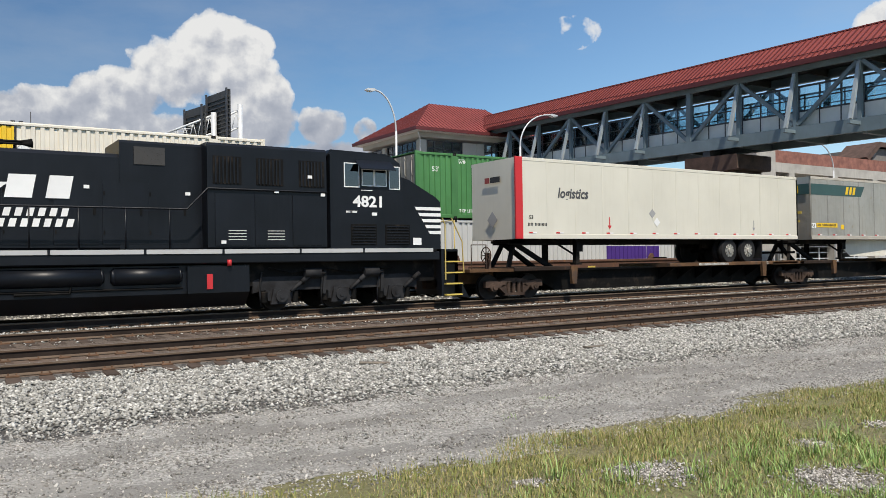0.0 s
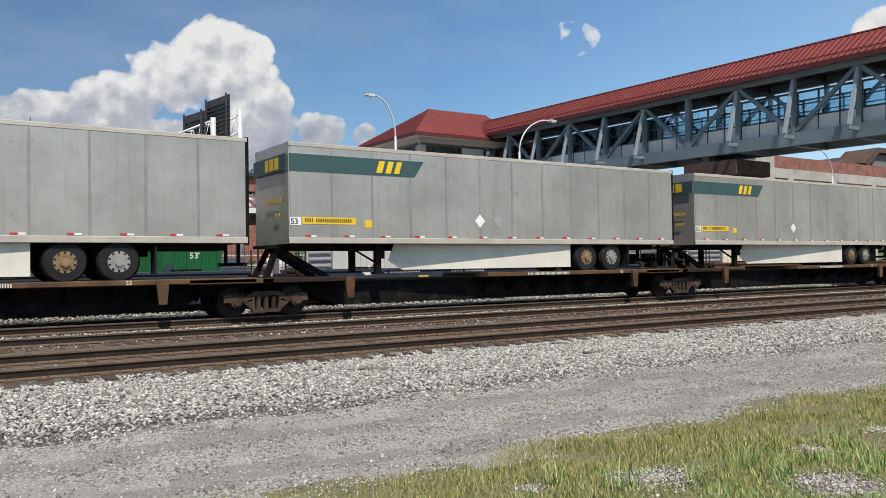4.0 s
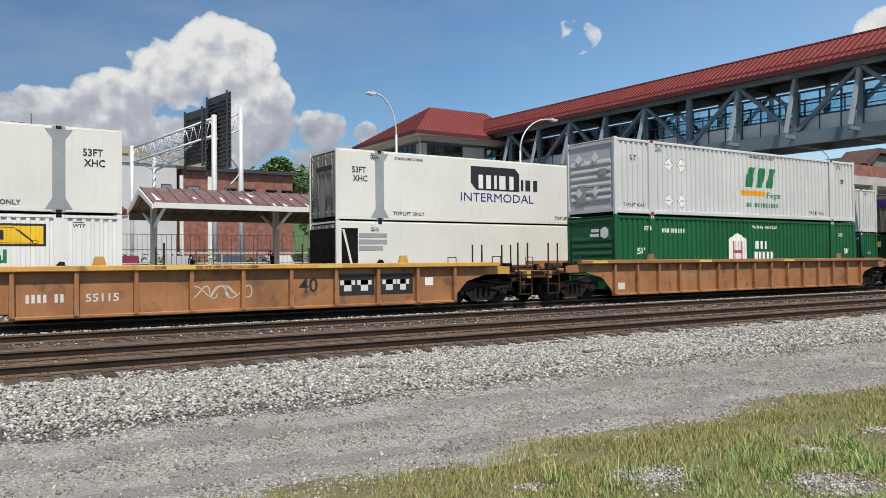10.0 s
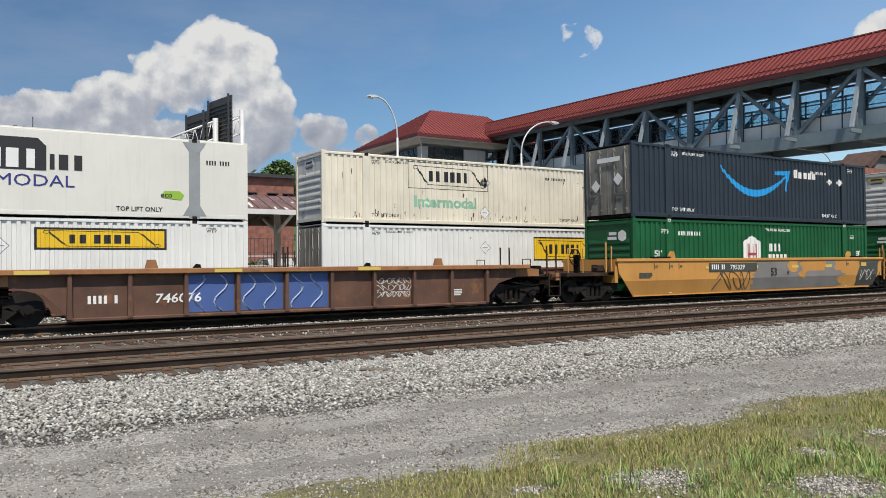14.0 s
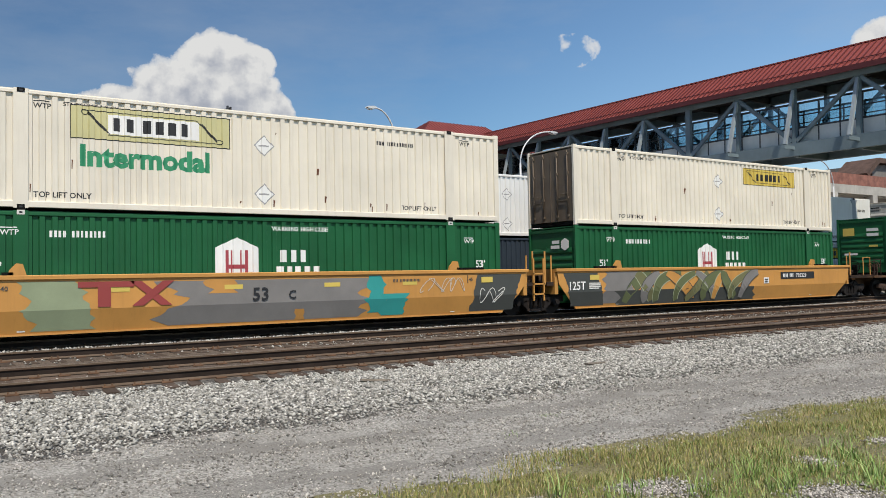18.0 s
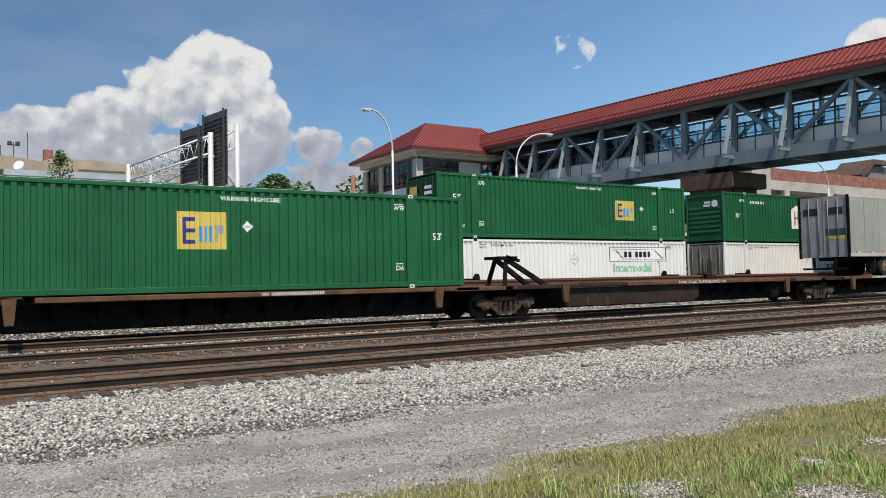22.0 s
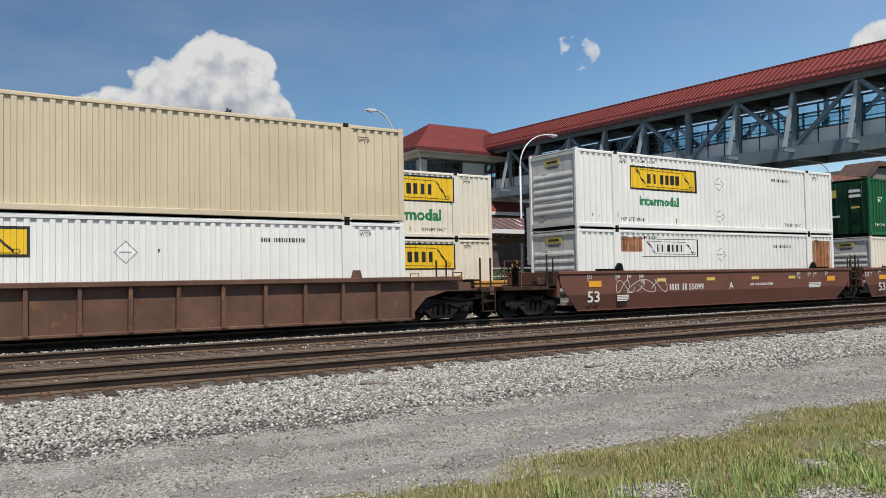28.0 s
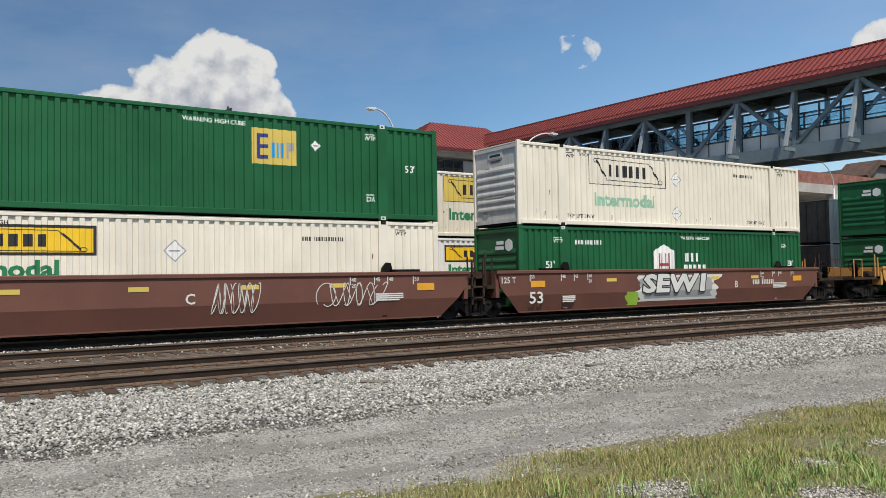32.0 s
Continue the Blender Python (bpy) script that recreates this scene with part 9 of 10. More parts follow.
    for i in (2, 3, 4):
        x0, x1 = 12.47 * i / 9 + 0.08, 12.47 * (i + 1) / 9 - 0.08
        plate(c, x0, x1, -1.344, 0.5, 1.5, P_GRAFB, "sprayed_panel")
        for k in range(2):
            g = Geo()
            p = None
            for j in range(9):
                q = (x0 + 0.25 + k * 0.6 + 0.18 * math.sin(j * 0.8 + i + k), -1.350, 0.52 + j * 0.118)
                if p:
                    g.beam(p, q, 0.006, 0.02).beam((p[0] + 0.02, p[1], p[2]), (q[0] + 0.02, q[1], q[2]), 0.07, 0.004)
                p = q
            part("sprayed_stroke", g, P_PALEB, c)
    bars(c, 0.42, -1.343, 0.8, 0.85, 0.2, P_WHITE)
    write(c, "746076", 2.0, -1.357, 0.78, 0.24, P_WHITE, 1.2, 0.1)
    for k in range(3):
        scribble(c, 8.45, 0.72 + k * 0.2, 1.15, 0.17, -1.346, P_GRAFW, 8 + k, 6, 0.016)
    bars(c, 11.2, -1.343, 0.7, 0.35, 0.2, P_GRAFW, 4)
    brake_wheel(c, -2.2, 1.95, -0.6, M_TTXY)
    # three articulated orange wells
    txt = ("orange-yellow articulated well unit with grey painted patches", "orange-yellow articulated well unit with patched paint and black ends",
           "orange-yellow articulated well unit covered in green spray paint")
    for i, s in enumerate((170.55, 190.07, 209.62)):
        c = smooth_well(s, "near", M_TTXO, txt[i], i == 0, i == 2, dark_ends=None)
        y = -1.45 - 0.018
        def end_paint(side):
            if side > 0:
                sprayed(c, 14.85, 16.55, 0.5, 1.68, P_GRAFD, 7 + i, 0.005, 0.1, 0.28, "painted_end")
            else:
                sprayed(c, -0.35, 1.25, 0.5, 1.68, P_GRAFD, 9 + i, 0.005, 0.08, -0.3, "painted_end")
        def stencils(xs, paint):
            for k, x in enumerate(xs):
                plate(c, x, x + 0.03, y - 0.006, 1.42, 1.66, paint, "load_mark")
                write(c, ("40", "45", "48", "53", "20")[k % 5], x + 0.06, y - 0.006, 1.48, 0.11, paint)
        if i == 0:
            end_paint(1)
            sprayed(c, 7.0, 10.6, 0.5, 1.70, P_GREYP, 21, 0.004, 0.5)
            sprayed(c, 10.2, 13.6, 0.5, 1.25, P_GREYP, 22, 0.005, 0.9)
            sprayed(c, 12.4, 13.2, 0.9, 1.72, P_GREYP, 23, 0.006, 0.3)
            sprayed(c, 9.6, 9.9, 1.2, 1.7, M_TTXO, 24, 0.008, 0.3)
            plate(c, 4.1, 7.2, y - 0.018, 1.30, 1.64, P_GRAFD, "number_board")
            bars(c, 4.25, y - 0.026, 1.38, 0.95, 0.2, P_WHITE)
            write(c, "795329", 5.4, y - 0.026, 1.37, 0.2, P_WHITE, 1.15, 0.1)
            write(c, "53", 8.15, y - 0.018, 1.08, 0.34, P_BLACK)
            write(c, "A", 9.3, y - 0.018, 1.1, 0.2, P_BLACK)
            scribble(c, 4.4, 0.55, 2.3, 0.75, y - 0.012, P_GRAFD, 31, 4, 0.03)
            stencils((0.9, 1.75, 2.3, 14.0), P_GRAFD)
            bars(c, 0.1, y - 0.004, 1.1, 0.7, 0.2, P_GRAFD, 3)
        else:
            end_paint(-1)
            write(c, "125T", -0.55, y - 0.012, 1.08, 0.30, P_WHITE, 0.95)
            bars(c, 0.45, y - 0.012, 1.1, 0.55, 0.22, P_GRAFW, 4)
            plate(c, 0.5, 0.95, y - 0.012, 1.42, 1.6, P_FADEY, "reflective_stripe")
        if i < 2:
            plate(c, 15.25, 15.7, y - 0.012, 1.42, 1.6, P_FADEY, "reflective_stripe")
            scribble(c, 15.3, 0.75, 0.9, 0.5, y - 0.012, P_GRAFW, 33 + i, 2)
        if i == 1:
            end_paint(1)
            sprayed(c, 2.2, 3.5, 0.5, 1.68, surface("patch_sage", (0.28, 0.33, 0.2), 0.6, vary=0.1), 25, 0.004, 0.3, -0.2)
            sprayed(c, 5.2, 11.0, 0.5, 1.64, P_GREYP, 26, 0.004, 0.6)
            sprayed(c, 6.3, 7.1, 1.3, 1.70, M_TTXO, 27, 0.007, 0.4)
            sprayed(c, 8.9, 9.2, 0.5, 0.8, M_TTXO, 28, 0.007, 0.2)
            sprayed(c, 11.1, 11.7, 0.6, 1.70, P_GRAFT, 29, 0.005, 0.3)
            sprayed(c, 11.6, 12.4, 0.5, 1.15, P_GRAFT, 30, 0.006, 0.25)
            plate(c, 3.2, 4.5, y - 0.012, 1.52, 1.66, P_RUSTR, "stripe")
            plate(c, 3.65, 3.95, y - 0.012, 1.04, 1.52, P_RUSTR, "stripe")
            for a, d in ((4.45, 0.75), (5.15, -0.75)):
                poly_plate(c, [(a, 1.04), (a + 0.28, 1.04), (a + 0.28 + d, 1.66), (a + d, 1.66)], y - 0.012 - 0.003 * (d > 0), P_RUSTR, "stripe")
            write(c, "53", 7.55, y - 0.02, 1.08, 0.36, P_BLACK)
            write(c, "C", 8.6, y - 0.02, 1.1, 0.24, P_BLACK)
            scribble(c, 13.0, 1.15, 1.5, 0.45, y - 0.012, P_GRAFW, 35, 4, 0.014)
            bars(c, 11.95, y - 0.012, 1.5, 1.0, 0.08, P_GRAFD)
            stencils((0.2 + 1.3, 14.7), P_GRAFD)
        if i == 2:
            sprayed(c, 1.0, 2.6, 0.55, 1.70, P_GREYP, 41, 0.004, 0.3, 0.3)
            sprayed(c, 1.9, 10.2, 0.45, 1.0, P_GRAFD, 42, 0.005, 0.4)
            rng = random.Random(46)
            for k in range(13):
                a = 2.3 + k * 0.56
                up = k % 3 != 1
                p0, p2 = (a, 0.55 if up else 1.66), (a + rng.uniform(0.7, 1.5), 1.62 if up else 0.6)
                p1 = (a + rng.uniform(-0.6, 1.6), rng.uniform(0.9, 1.6))
                w, fill = rng.uniform(0.30, 0.46), (P_GRAFG, P_OLIVE, P_GREYP, P_GRAFG, M_TTXO)[k % 5]
                ribbon(c, p0, p1, p2, w + 0.07, P_PALEG if k % 2 else P_GRAFD, 0.009 + 0.003 * k)
                ribbon(c, p0, p1, p2, w, fill, 0.0105 + 0.003 * k)
            plate(c, 11.8, 14.3, y - 0.006, 1.27, 1.57, P_BLACK, "number_board")
            bars(c, 11.95, y - 0.014, 1.34, 0.8, 0.16, P_WHITE)
            write(c, "795329", 12.9, y - 0.014, 1.34, 0.165, P_WHITE, 1.15)
            plate(c, 10.6, 10.95, y - 0.006, 1.1, 1.35, P_WHITE, "sticker")
            bars(c, 10.66, y - 0.014, 1.14, 0.22, 0.16, P_GRAFD, 2)
    for s in (170.53, 190.08, 209.62):
        box_hub(s, lower, "near")
    u = container(170.53, upper, "near", "dry", C_NAVY, "dark slate-blue corrugated container with a curved bright blue arrow", "door")
    xs = [5.2 + 4.55 * i / 12 for i in range(13)]
    up_e = [(x, 1.35 + 0.75 * ((x - 7.45) / 2.3) ** 2 + (0.25 if x < 7.45 else 0.0) * ((x - 7.45) / 2.3) ** 2) for x in xs]
    lo_e = [(x, z - 0.28 * math.sin(math.pi * (0.12 + 0.8 * i / 12)) - 0.02) for i, (x, z) in enumerate(up_e)]
    for (a, b), (d, e) in zip(zip(up_e, up_e[1:]), zip(lo_e, lo_e[1:])):
        poly_plate(u, [d, e, b, a], YS, P_SMILE, "emblem")
    poly_plate(u, [(8.95, 2.22), (10.0, 2.3), (9.75, 1.35), (9.6, 1.38), (9.72, 2.08), (8.95, 2.06)], YS - 0.002, P_SMILE, "emblem")
    for i in range(5):
        plate(u, 10.35 + i * 0.34, 10.6 + i * 0.34, YS, 2.0, 2.28 + (0.1 if i == 0 else 0), P_WHITE, "name_bar")
    small_marks(u, P_WHITE, ("53",))
    for x in (13.1, 13.9):
        diamond(u, x, 1.95, P_WHITE, 0.21)
    part("name_bar", Geo().box(-0.035, -0.028, -0.7, 0.5, 2.2, 2.38), P_WHITE, u)
    part("placard", Geo().prism([(-0.85, 1.5), (-0.6, 1.25), (-0.35, 1.5), (-0.6, 1.75)], "x", -0.036, -0.028).prism([(0.35, 1.3), (0.6, 1.05), (0.85, 1.3), (0.6, 1.55)], "x", -0.036, -0.028), P_WHITE, u)
    u = box_jb(190.08, upper, "near", C_CREAM, panel=False, label="cream corrugated container with a pale carrier panel and bold green word")
    carrier_panel(u, 3.05, 1.78, 4.0, 0.84, P_PALEY, P_BLACK, True, P_WHITE)
    write(u, "Intermodal", 3.25, YS, 1.13, 0.52, P_GREENL, 1.02, bold=0.045)
    u = box_jb(209.62, upper, "near", C_CREAM, panel=False, label="stained cream corrugated container with a yellow carrier panel", left="door")
    carrier_panel(u, 9.65, 1.9, 3.67, 0.72, P_FADEY, P_BLACK)
    # spine car with a green box, an empty unit, a silver trailer
    stops = [231.3, 248.62, 267.1, 284.75]
    u = spine_unit(stops[0], stops[1], "near", sp, True, False, pads=(3.0, 16.0), hitch=None)
    bars(u, 8.6, -1.37, 1.245, 1.9, 0.09, P_GRAFW)
    u = spine_unit(stops[1], stops[2], "near", "empty rust-brown spine car unit with worn orange deck", False, False, pads=(5.6, 15.6), hitch=0.4, hitch_up=False, deck_full=True)
    part("box_sill", Geo().prism([(2.6, 0.55), (9.5, 0.55), (9.8, 0.75), (9.8, 1.2), (2.2, 1.2)], "y", -1.2, -0.45), M_SPINE, u)
    write(u, "TWIN 29'-ALL PURPOSE SPINE CAR", 8.4, -1.37, 1.24, 0.11, P_GRAFW, 1.25)
    u = spine_unit(stops[2], stops[3], "near", sp, False, True, pads=(1.5, 11.0), hitch=14.8)
    bars(u, 8.0, -1.37, 1.245, 1.9, 0.09, P_GRAFW)
    bars(u, 4.2, -1.37, 1.245, 1.5, 0.09, P_GRAFW)
    box_emp(230.59, 1.36, "near", 7.05, ez=1.05, left="front")
    abf_trailer(269.5, True, "stained silver aluminium semi-trailer with dark stripe and bare repair strip", sk=False)
    # brown ribbed well
    ribbed_well(290.6, 16.45, "near", M_WBROWN, "dark brown ribbed well car streaked with rust", top_paint=M_WBROWN, ribs=14, zt=1.72, stripe=False)
    u = container(290.75, upper, "near", "dry", C_TAN, "plain tan corrugated shipping container", "door")
    write(u, "WTP", 2.25, YS, 2.35, 0.13, P_BLACK)
    write(u, "WTP", 14.6, YS, 2.35, 0.13, P_BLACK)
    write(u, "53'", 0.5, YS, 0.4, 0.24, P_BLACK)
    bars(u, 3.0, YS, 2.3, 1.5, 0.14, P_BLACK)
    box_jb(290.75, lower, "near", C_WHITE, P_YELLOW, P_GREENT, 1.95, 3.9, low=True)
    # three articulated brown wells
    for i, s in enumerate((314.05, 333.43, 352.85)):
        c = smooth_well(s, "near", M_BROWN, "oxide-brown articulated well unit with white stencils and tags", i == 0, i == 2)
        y = -1.45 - 0.018
        write(c, "53", 0.25, y - 0.004, 0.72, 0.40, P_GRAFW, 1.2)
        if i:
            write(c, "125 T", -0.95, y - 0.004, 1.42, 0.2, P_GRAFW)
        write(c, "ABC"[(0, 2, 1)[i]], 8.2 if i < 2 else 11.2, y - 0.004, 1.05, 0.28, P_GRAFW)
        well_stencils(c, y - 0.004, P_GRAFW)
        if i == 0:
            scribble(c, 1.8, 1.0, 2.6, 0.5, y - 0.006, P_GRAFW, 51, 4)
            bars(c, 4.6, y - 0.004, 1.06, 1.05, 0.24, P_GRAFW)
            write(c, "55099", 5.7, y - 0.004, 1.06, 0.24, P_GRAFW, 1.1)
            bars(c, 9.6, y - 0.004, 1.15, 1.6, 0.1, P_GRAFW)
        if i == 1:
            scribble(c, 8.9, 0.75, 1.3, 0.85, y - 0.006, P_GRAFW, 52, 7)
            scribble(c, 12.0, 0.85, 2.1, 0.7, y - 0.006, P_GRAFW, 53, 5)
        if i == 2:
            sprayed(c, 5.55, 10.1, 0.62, 1.6, P_GRAFW, 61, 0.005, 0.5)
            sprayed(c, 5.75, 9.9, 0.72, 1.5, P_GREYT, 70, 0.007, 0.35)
            for ob in (write(c, "SEW1", 5.75, y - 0.010, 0.98, 0.66, P_BLACK, 1.65, 0.12, bold=0.085), write(c, "SEW1", 5.75, y - 0.014, 0.98, 0.66, P_GRAFW, 1.65, 0.12, bold=0.045)):
                ob["label"] = "sprayed block letters"
            sprayed(c, 5.0, 5.6, 0.5, 1.0, P_LIME, 63, 0.004, 0.2)
            bars(c, 12.4, y - 0.004, 1.15, 1.5, 0.2, P_GRAFW)
    u = box_jb(314.05, upper, "near", C_WHITE, panel=False)
    carrier_panel(u, 2.8, 1.5, 3.78, 0.92, P_YELLOW, P_BLACK)
    write(u, "Intermodal", 3.25, YS, 0.93, 0.35, P_GREENT, 1.05, bold=0.04)
    l = box_jb(314.05, lower, "near", C_WHITE, panel=False, label="white corrugated container with rust patches and a plain outlined panel")
    carrier_panel(l, 3.35, 1.85, 3.2, 0.7, C_WHITE, P_BLACK)
    plate(l, 2.2, 3.35, YS + 0.004, 2.05, 2.6, C_RUST, "rust_patch")
    plate(l, 14.5, 15.95, YS + 0.004, 0.9, 2.6, C_RUST, "rust_patch")
    box_emp(333.43, upper, "near", 10.1, ez=1.35)
    box_jb(333.43, lower, "near", C_CREAM, P_YELLOW, P_GREENT, 2.2, 3.9, low=True)
    box_jb(352.85, upper, "near", C_CREAM, C_CREAM, P_FADEG, 3.3, 4.1, None, "aged cream container with a faded outlined panel")
    box_hub(352.85, lower, "near", at=6.6)
    # the next car behind
    smooth_well(376.6, "near", M_TTXO, "orange-yellow articulated well unit", True, True)
    box_hub(376.6, lower, "near")
    box_hub(376.6, upper, "near")


def build_far_train():
    lower, upper = 0.50, 3.42
    pairs = [17.71, -5.13, -29.33, -49.95, -69.70, -93.88, -118.13, -137.68, -156.86, -179.52, -198.83, -218.28]
    paint = {17.71: M_WBROWN, -5.13: M_WBROWN, -29.33: M_FECB, -49.95: M_FECB, -69.70: M_FECB}
    places = pairs + [-296.40, -316.92, -335.90, -355.06]
    for s in places:
        near_left = any(0 < s - o < 21.2 for o in places)
        near_right = any(0 < o - s < 21.2 for o in places)
        p = paint.get(s, M_BROWN if s > -290 else M_TTXO)
        c = smooth_well(s, "far", p, {M_WBROWN: "dark rust-brown articulated well unit", M_FECB: "dark blue articulated well unit with white markings", M_TTXO: "orange-yellow articulated well unit"}.get(p, "brown articulated well unit"), not near_left, not near_right, zt=1.52)
        if p is M_FECB:
            y = -1.45 - 0.02
            poly_plate(c, [(1.2, 1.4), (1.4, 1.25), (1.7, 1.3), (1.75, 1.55), (1.5, 1.65)], y, P_WHITE, "emblem")
            bars(c, 1.9, y, 1.35, 2.2, 0.2, P_WHITE)
            bars(c, 5.6, y, 1.35, 1.9, 0.24, P_WHITE)
            for x in (9.0, 12.0):
                plate(c, x, x + 0.4, y, 1.4, 1.55, P_FADEY, "reflective_stripe")
    u = container(17.71, upper, "far", "dry", C_LGREEN, "green corrugated shipping container with white marks", "door")
    small_marks(u, P_WHITE, ("stack",))
    l = container(17.71, lower, "far", "dry", C_LGREY, "light grey corrugated container with a purple panel", "front")
    plate(l, 11.2, 15.0, YS, 1.0, 1.7, P_PURPLE, "emblem")
    u = box_jb(-5.13, upper, "far", C_CREAM, P_YELLOW, P_GREENT, 3.2, 4.6, None, "cream corrugated container with a yellow carrier panel")
    l = container(-5.13, lower, "far", "dry", C_CREAM, "cream corrugated container with slanted dark letter shapes", "front")
    for i in range(5):
        a = 4.2 + i * 1.25
        poly_plate(l, [(a, 1.45), (a + 0.9, 1.45), (a + 1.15, 2.1), (a + 0.25, 2.1)], YS, P_BLACK, "name_bar")
    u = container(-29.33, upper, "far", "dry", C_GREY, "grey corrugated shipping container", "door")
    l = container(-29.33, lower, "far", "dry", C_LGREY, "light grey corrugated container with a purple panel", "front")
    plate(l, 4.0, 7.5, YS, 1.4, 2.2, P_PURPLE, "emblem")
    for s, at in ((-49.95, 12.6), (-69.70, 2.9)):
        u = container(s, upper, "far", "dry", C_LGREY, "light grey corrugated container with a purple panel", "door")
        plate(u, at, at + 3.1, YS, 1.5, 2.35, P_PURPLE, "emblem")
        bars(u, at + 0.3, YS - 0.008, 1.72, 1.1, 0.4, P_WHITE)
        bars(u, at + 1.5, YS - 0.008, 1.78, 1.3, 0.2, P_ORANGE if at > 5 else P_GREYT)
        small_marks(u, P_BLACK, ("53", "stack"))
        diamond(u, 3.0, 2.0, P_GREYT)
        diamond(u, 3.6, 2.0, P_GREYT)
        part("name_bar", Geo().box(-0.035, -0.028, -0.6, 0.9, 2.0, 2.5), P_PURPLE, u)
        box_emp(s, lower, "far", 8.4 if s < -60 else 7.2, ez=0.6)
    box_prime(-93.88, upper, "far")
    l = container(-93.88, lower, "far", "reefer", C_REEFER, "scuffed white refrigerated container with a dark front opening", "door", posts=C_REEFER)
    bars(l, 1.0, RS, 1.7, 1.3, 0.7, P_GREYT, 3)
    write(l, "WTP", 1.55, RS, 2.45, 0.13, P_BLACK)
    part("cooling_unit", Geo().box(-0.05, 0.02, -1.15, 1.15, 0.25, 2.6), M_GRIME, l)
    plate(l, 0.22, 0.95, RS, 0.25, 2.6, M_GRIME, "side_opening", "dark opening beside the cooling unit")
    poly_plate(l, [(0.25, 2.55), (0.35, 2.55), (0.92, 0.3), (0.82, 0.3)], RS - 0.006, C_REEFER, "brace")
    box_prime(-118.13, upper, "far", True)
    box_jb(-118.13, lower, "far", C_WHITE, P_YELLOW, P_GREENT, 9.6, 4.2, low=True)
    box_jb(-137.68, upper, "far", C_RUSTY, C_RUSTY, P_FADEG, 4.0, 4.2, None, "cream corrugated container with rust streaks and faded word")
    l = box_jb(-137.68, lower, "far", C_WHITE, panel=False, left="door")
    carrier_panel(l, 10.8, 1.35, 3.95, 1.12, P_YELLOW, P_BLACK)
    box_prime(-156.86, upper, "far")
    box_jb(-156.86, lower, "far", C_WHITE, P_YELLOW, None, 9.0, 4.2, border=True, low=True)
    box_jb(-179.52, upper, "far", C_WHITE, P_YELLOW, P_GREENT, 10.3, 4.2, left="door")
    l = container(-179.52, lower, "far", "dry", C_NAVY, "dark slate-blue corrugated container", "door")
    bars(l, 10.8, YS, 1.5, 1.9, 0.42, P_WHITE)
    xs = [2.2 + 4.5 * i / 8 for i in range(9)]
    for a, b in zip(xs, xs[1:]):
        fa, fb = 1.2 + 0.7 * ((a - 4.4) / 2.2) ** 2, 1.2 + 0.7 * ((b - 4.4) / 2.2) ** 2
        poly_plate(l, [(a, fa - 0.2), (b, fb - 0.2), (b, fb), (a, fa)], YS, P_SMILE, "emblem")
    u = box_hub(-198.83, upper, "far", at=6.6)
    box_jb(-198.83, lower, "far", C_WHITE, P_YELLOW, P_GREENT, 9.8, 4.2, left="door", low=True)
    box_emp(-218.28, upper, "far", 10.9, ez=0.9)
    box_jb(-218.28, lower, "far", C_WHITE, P_WHITE, P_FADEG, 10.4, 4.2, None, "white corrugated container with a plain outlined panel and pale word", left="door", low=True)
    # spine units with a blue trailer, a pale box and a grey trailer
    spine_unit(-238.42, -222.25, "far", "rust-brown spine car unit with a trailer", False, True, pads=(1.0, 9.0), hitch=12.6)
    t = trailer(-237.45, "far", M_BLUE, "bright blue semi-trailer with darker painted-over patches", 14.75, True, False, rail=P_WHITE, tape=True, wheels_at=3.0)
    poly_plate(t, [(2.0, 2.6), (4.9, 2.6), (4.9, 3.7), (4.2, 4.0), (4.0, 4.75), (2.6, 4.85), (2.4, 4.0), (2.0, 3.7)], TY, M_BLUE2, "painted_patch")
    plate(t, 6.8, 13.8, TY, 3.75, 4.5, M_BLUE2, "painted_patch")
    plate(t, 9.3, 11.4, TY, 2.85, 3.6, M_BLUE2, "painted_patch")
    for x in (7.4, 8.0, 8.6):
        poly_plate(t, [(x - 0.24, 2.9), (x, 2.65), (x + 0.24, 2.9), (x, 3.15)], TY, P_WHITE, "placard")
    bars(t, 13.0, TY, 2.6, 1.2, 0.12, P_WHITE)
    spine_unit(-257.97, -238.42, "far", "rust-brown spine car unit with a container", False, False, pads=(2.5, 18.0), hitch=0.4, hitch_up=False)
    u = container(-256.71, 1.36, "far", "dry", C_RLGREY, "pale warm-grey corrugated container with green letters", "door")
    for x, w, z0, z1 in ((2.5, 0.22, 1.72, 2.45), (2.72, 0.36, 2.28, 2.45), (2.68, 0.3, 2.0, 2.14), (2.9, 0.2, 1.72, 1.98), (3.2, 0.24, 2.02, 2.14), (3.5, 0.22, 1.72, 2.45), (3.68, 0.3, 1.72, 1.89)):
        poly_plate(u, [(x, z0), (x + w, z0), (x + w + (z1 - z0) * 0.3, z1), (x + (z1 - z0) * 0.3, z1)], YS, P_GREENT, "name_bar")
    write(u, "CARRIERS", 2.5, YS, 1.3, 0.3, P_DGREY, 0.72, 0.2, bold=0.03)
    small_marks(u, P_BLACK, ("stack",))
    write(u, "WARNING HIGH CUBE", 8.0, YS, 2.5, 0.12, P_BLACK)
    for x in (11.15, 11.85):
        for z in (0.4, 2.0):
            diamond(u, x, z, P_WHITE, 0.28)
    spine_unit(-277.82, -257.97, "far", "rust-brown spine car unit with a trailer", True, False, pads=(1.0, 18.0), hitch=1.6)
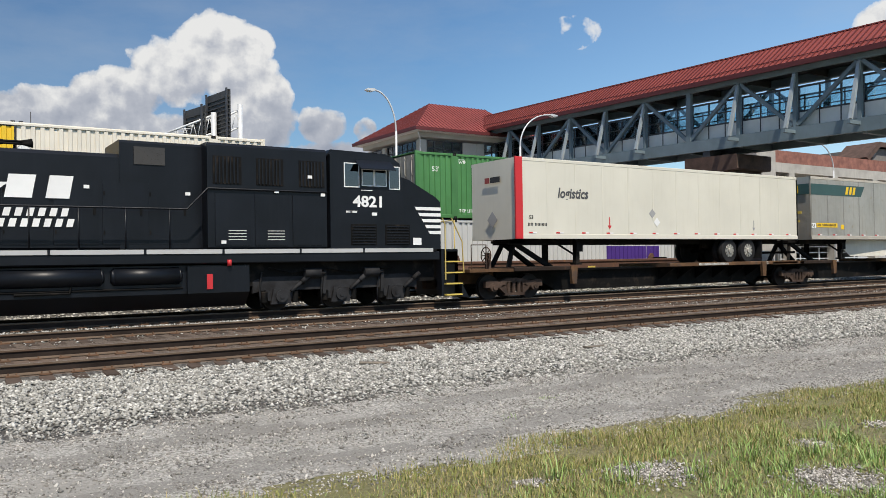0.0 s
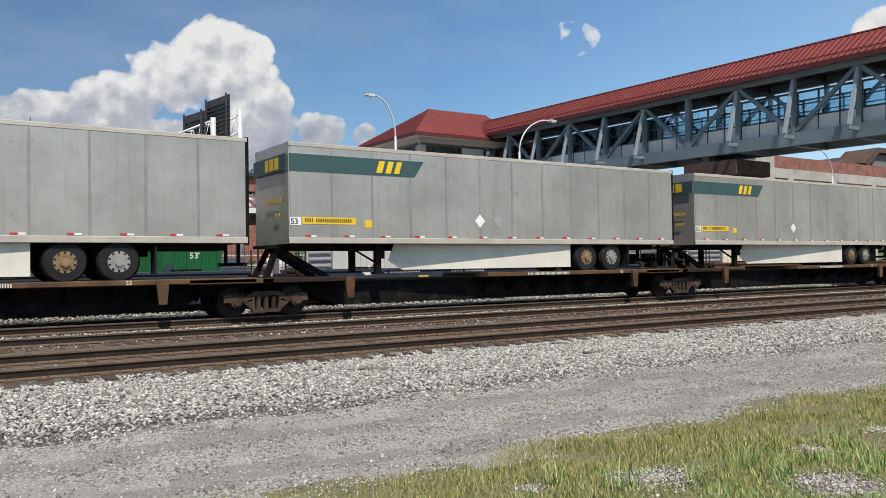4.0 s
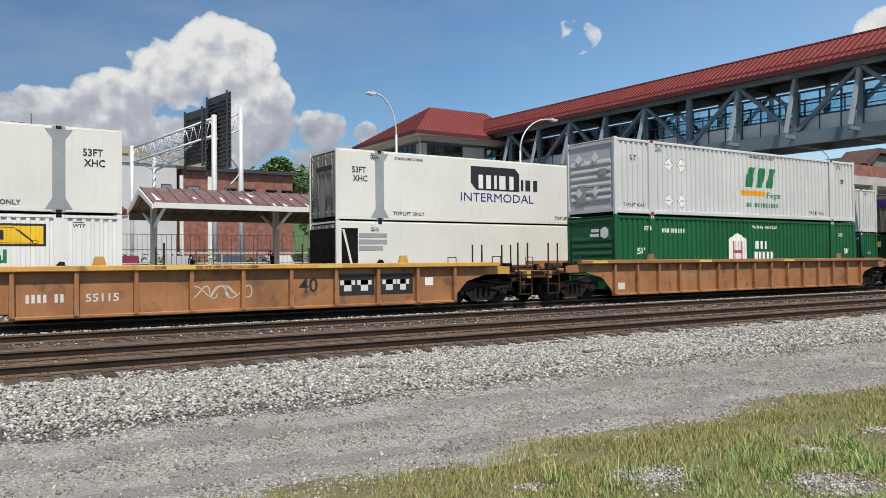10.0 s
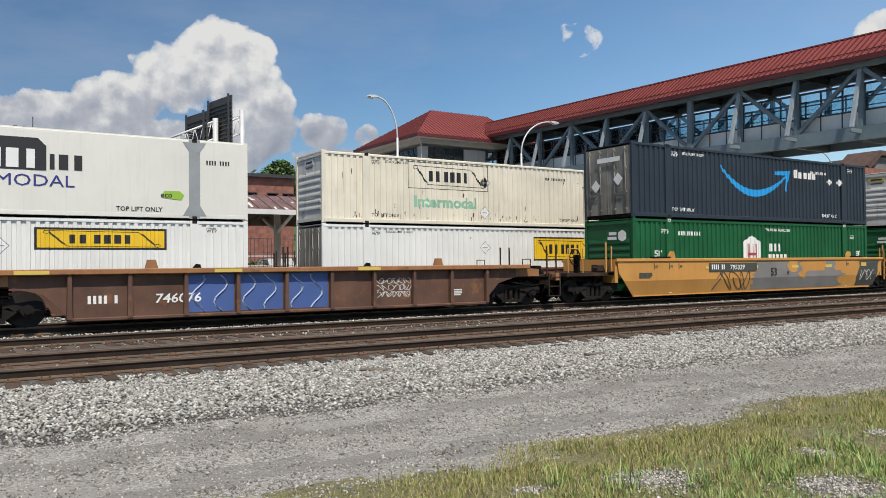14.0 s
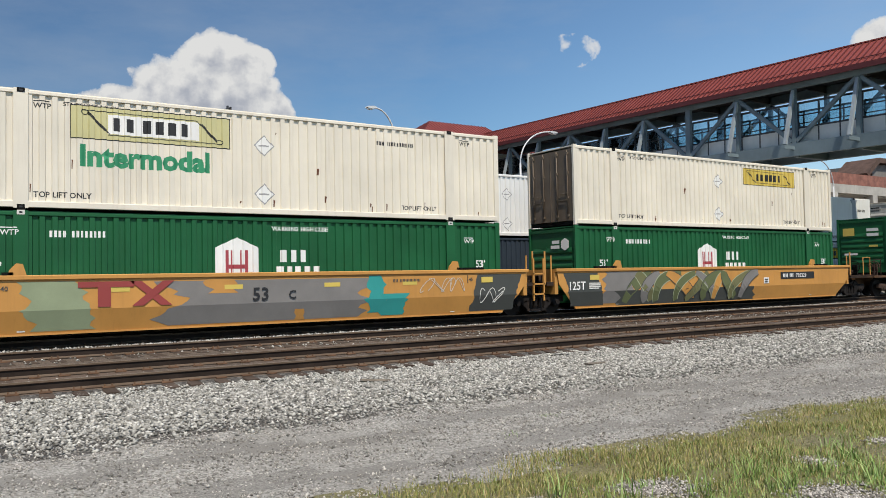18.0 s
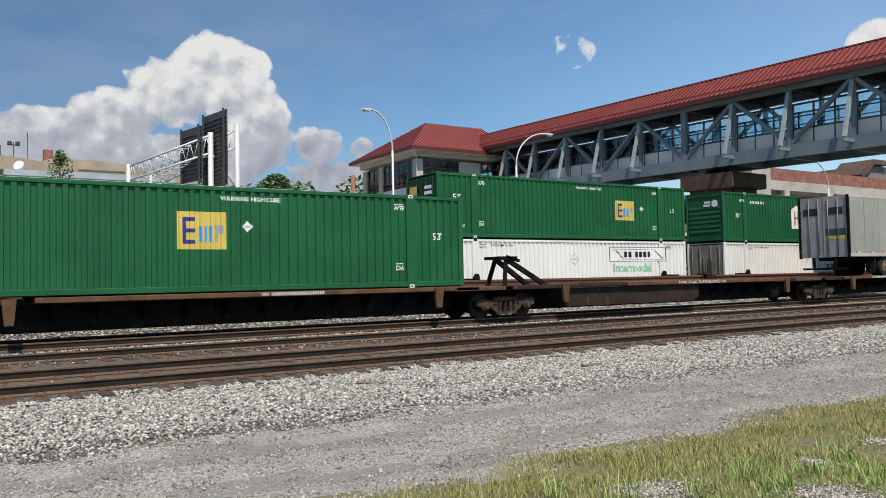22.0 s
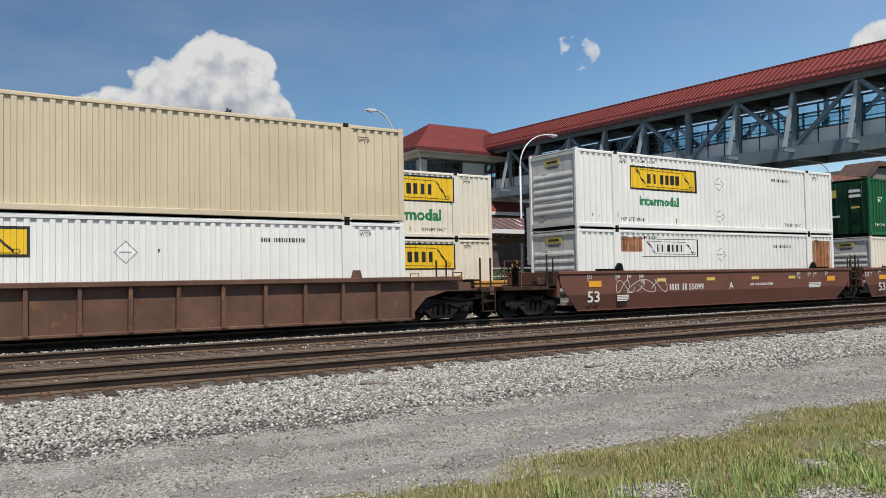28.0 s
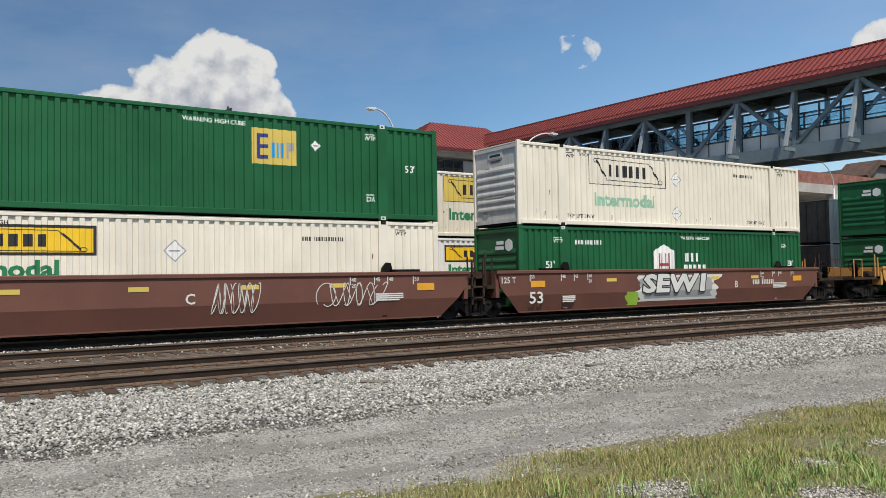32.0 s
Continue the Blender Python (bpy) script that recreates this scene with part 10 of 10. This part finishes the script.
    trailer(-276.17, "far", M_TRGREY, "smooth pale grey semi-trailer", 16.1, True, False, rail=P_WHITE, wheels_at=10.6, rims=(M_RIM, M_RIM))
    # last stacks
    for z in (lower, upper):
        box_jb(-296.40, z, "far", C_CREAM if z == upper else C_CREAM, P_YELLOW, P_GREENT, 9.9, 4.2, None, "cream corrugated container with black stencils", left="door")
    u = container(-316.92, upper, "far", "dry", C_GREY, "grey corrugated container with a purple panel", "front")
    plate(u, 11.0, 14.85, YS, 1.72, 2.5, P_PURPLE, "emblem")
    bars(u, 11.25, YS - 0.003, 1.95, 0.75, 0.36, P_WHITE)
    bars(u, 12.05, YS - 0.003, 1.95, 0.6, 0.36, P_ORANGE)
    bars(u, 12.9, YS - 0.003, 1.97, 1.6, 0.2, P_WHITE)
    small_marks(u, P_BLACK, ("53",))
    box_jb(-316.92, lower, "far", C_CREAM, P_FADEY, P_GREENT, 8.9, 4.2, None, "cream corrugated container with a yellow carrier panel", low=True)
    box_jb(-335.90, upper, "far", C_RUSTY, P_FADEY, P_GREENT, 9.9, 4.2, None, "cream corrugated container with rust spots")
    box_jb(-335.90, lower, "far", C_WHITE, P_YELLOW, P_GREENT, 9.9, 4.2, low=True)
    box_jb(-355.06, upper, "far", C_WHITE, P_YELLOW, P_GREENT, 3.3, 4.2)
    box_jb(-355.06, lower, "far", C_WHITE, P_YELLOW, P_GREENT, 3.3, 4.2, low=True)


build_near_train()
build_far_train()
build_tracks()


def motions():
    for ob, train in MOVERS:
        x, y, z = ob.location
        law = near_shift if train == "near" else far_shift
        walk(ob, [(t, pose(x + law(t), y, z)) for t in range(0, 33, 4)])
    # wheels roll; all wheels of one train turn alike, so they share one set of keys
    for train, law in (("near", near_shift), ("far", far_shift)):
        first, *rest = SPINNERS[train]
        walk(first, [(f / FPS, Matrix.Rotation(law(f / FPS) / 0.42, 4, "Y")) for f in range(0, 32 * FPS + 1)])
        keys = first.animation_data
        for ob in rest:
            ob.rotation_mode = "QUATERNION"
            ob.animation_data_create()
            ob.animation_data.action = keys.action
            ob.animation_data.action_slot = keys.action_slot


motions()
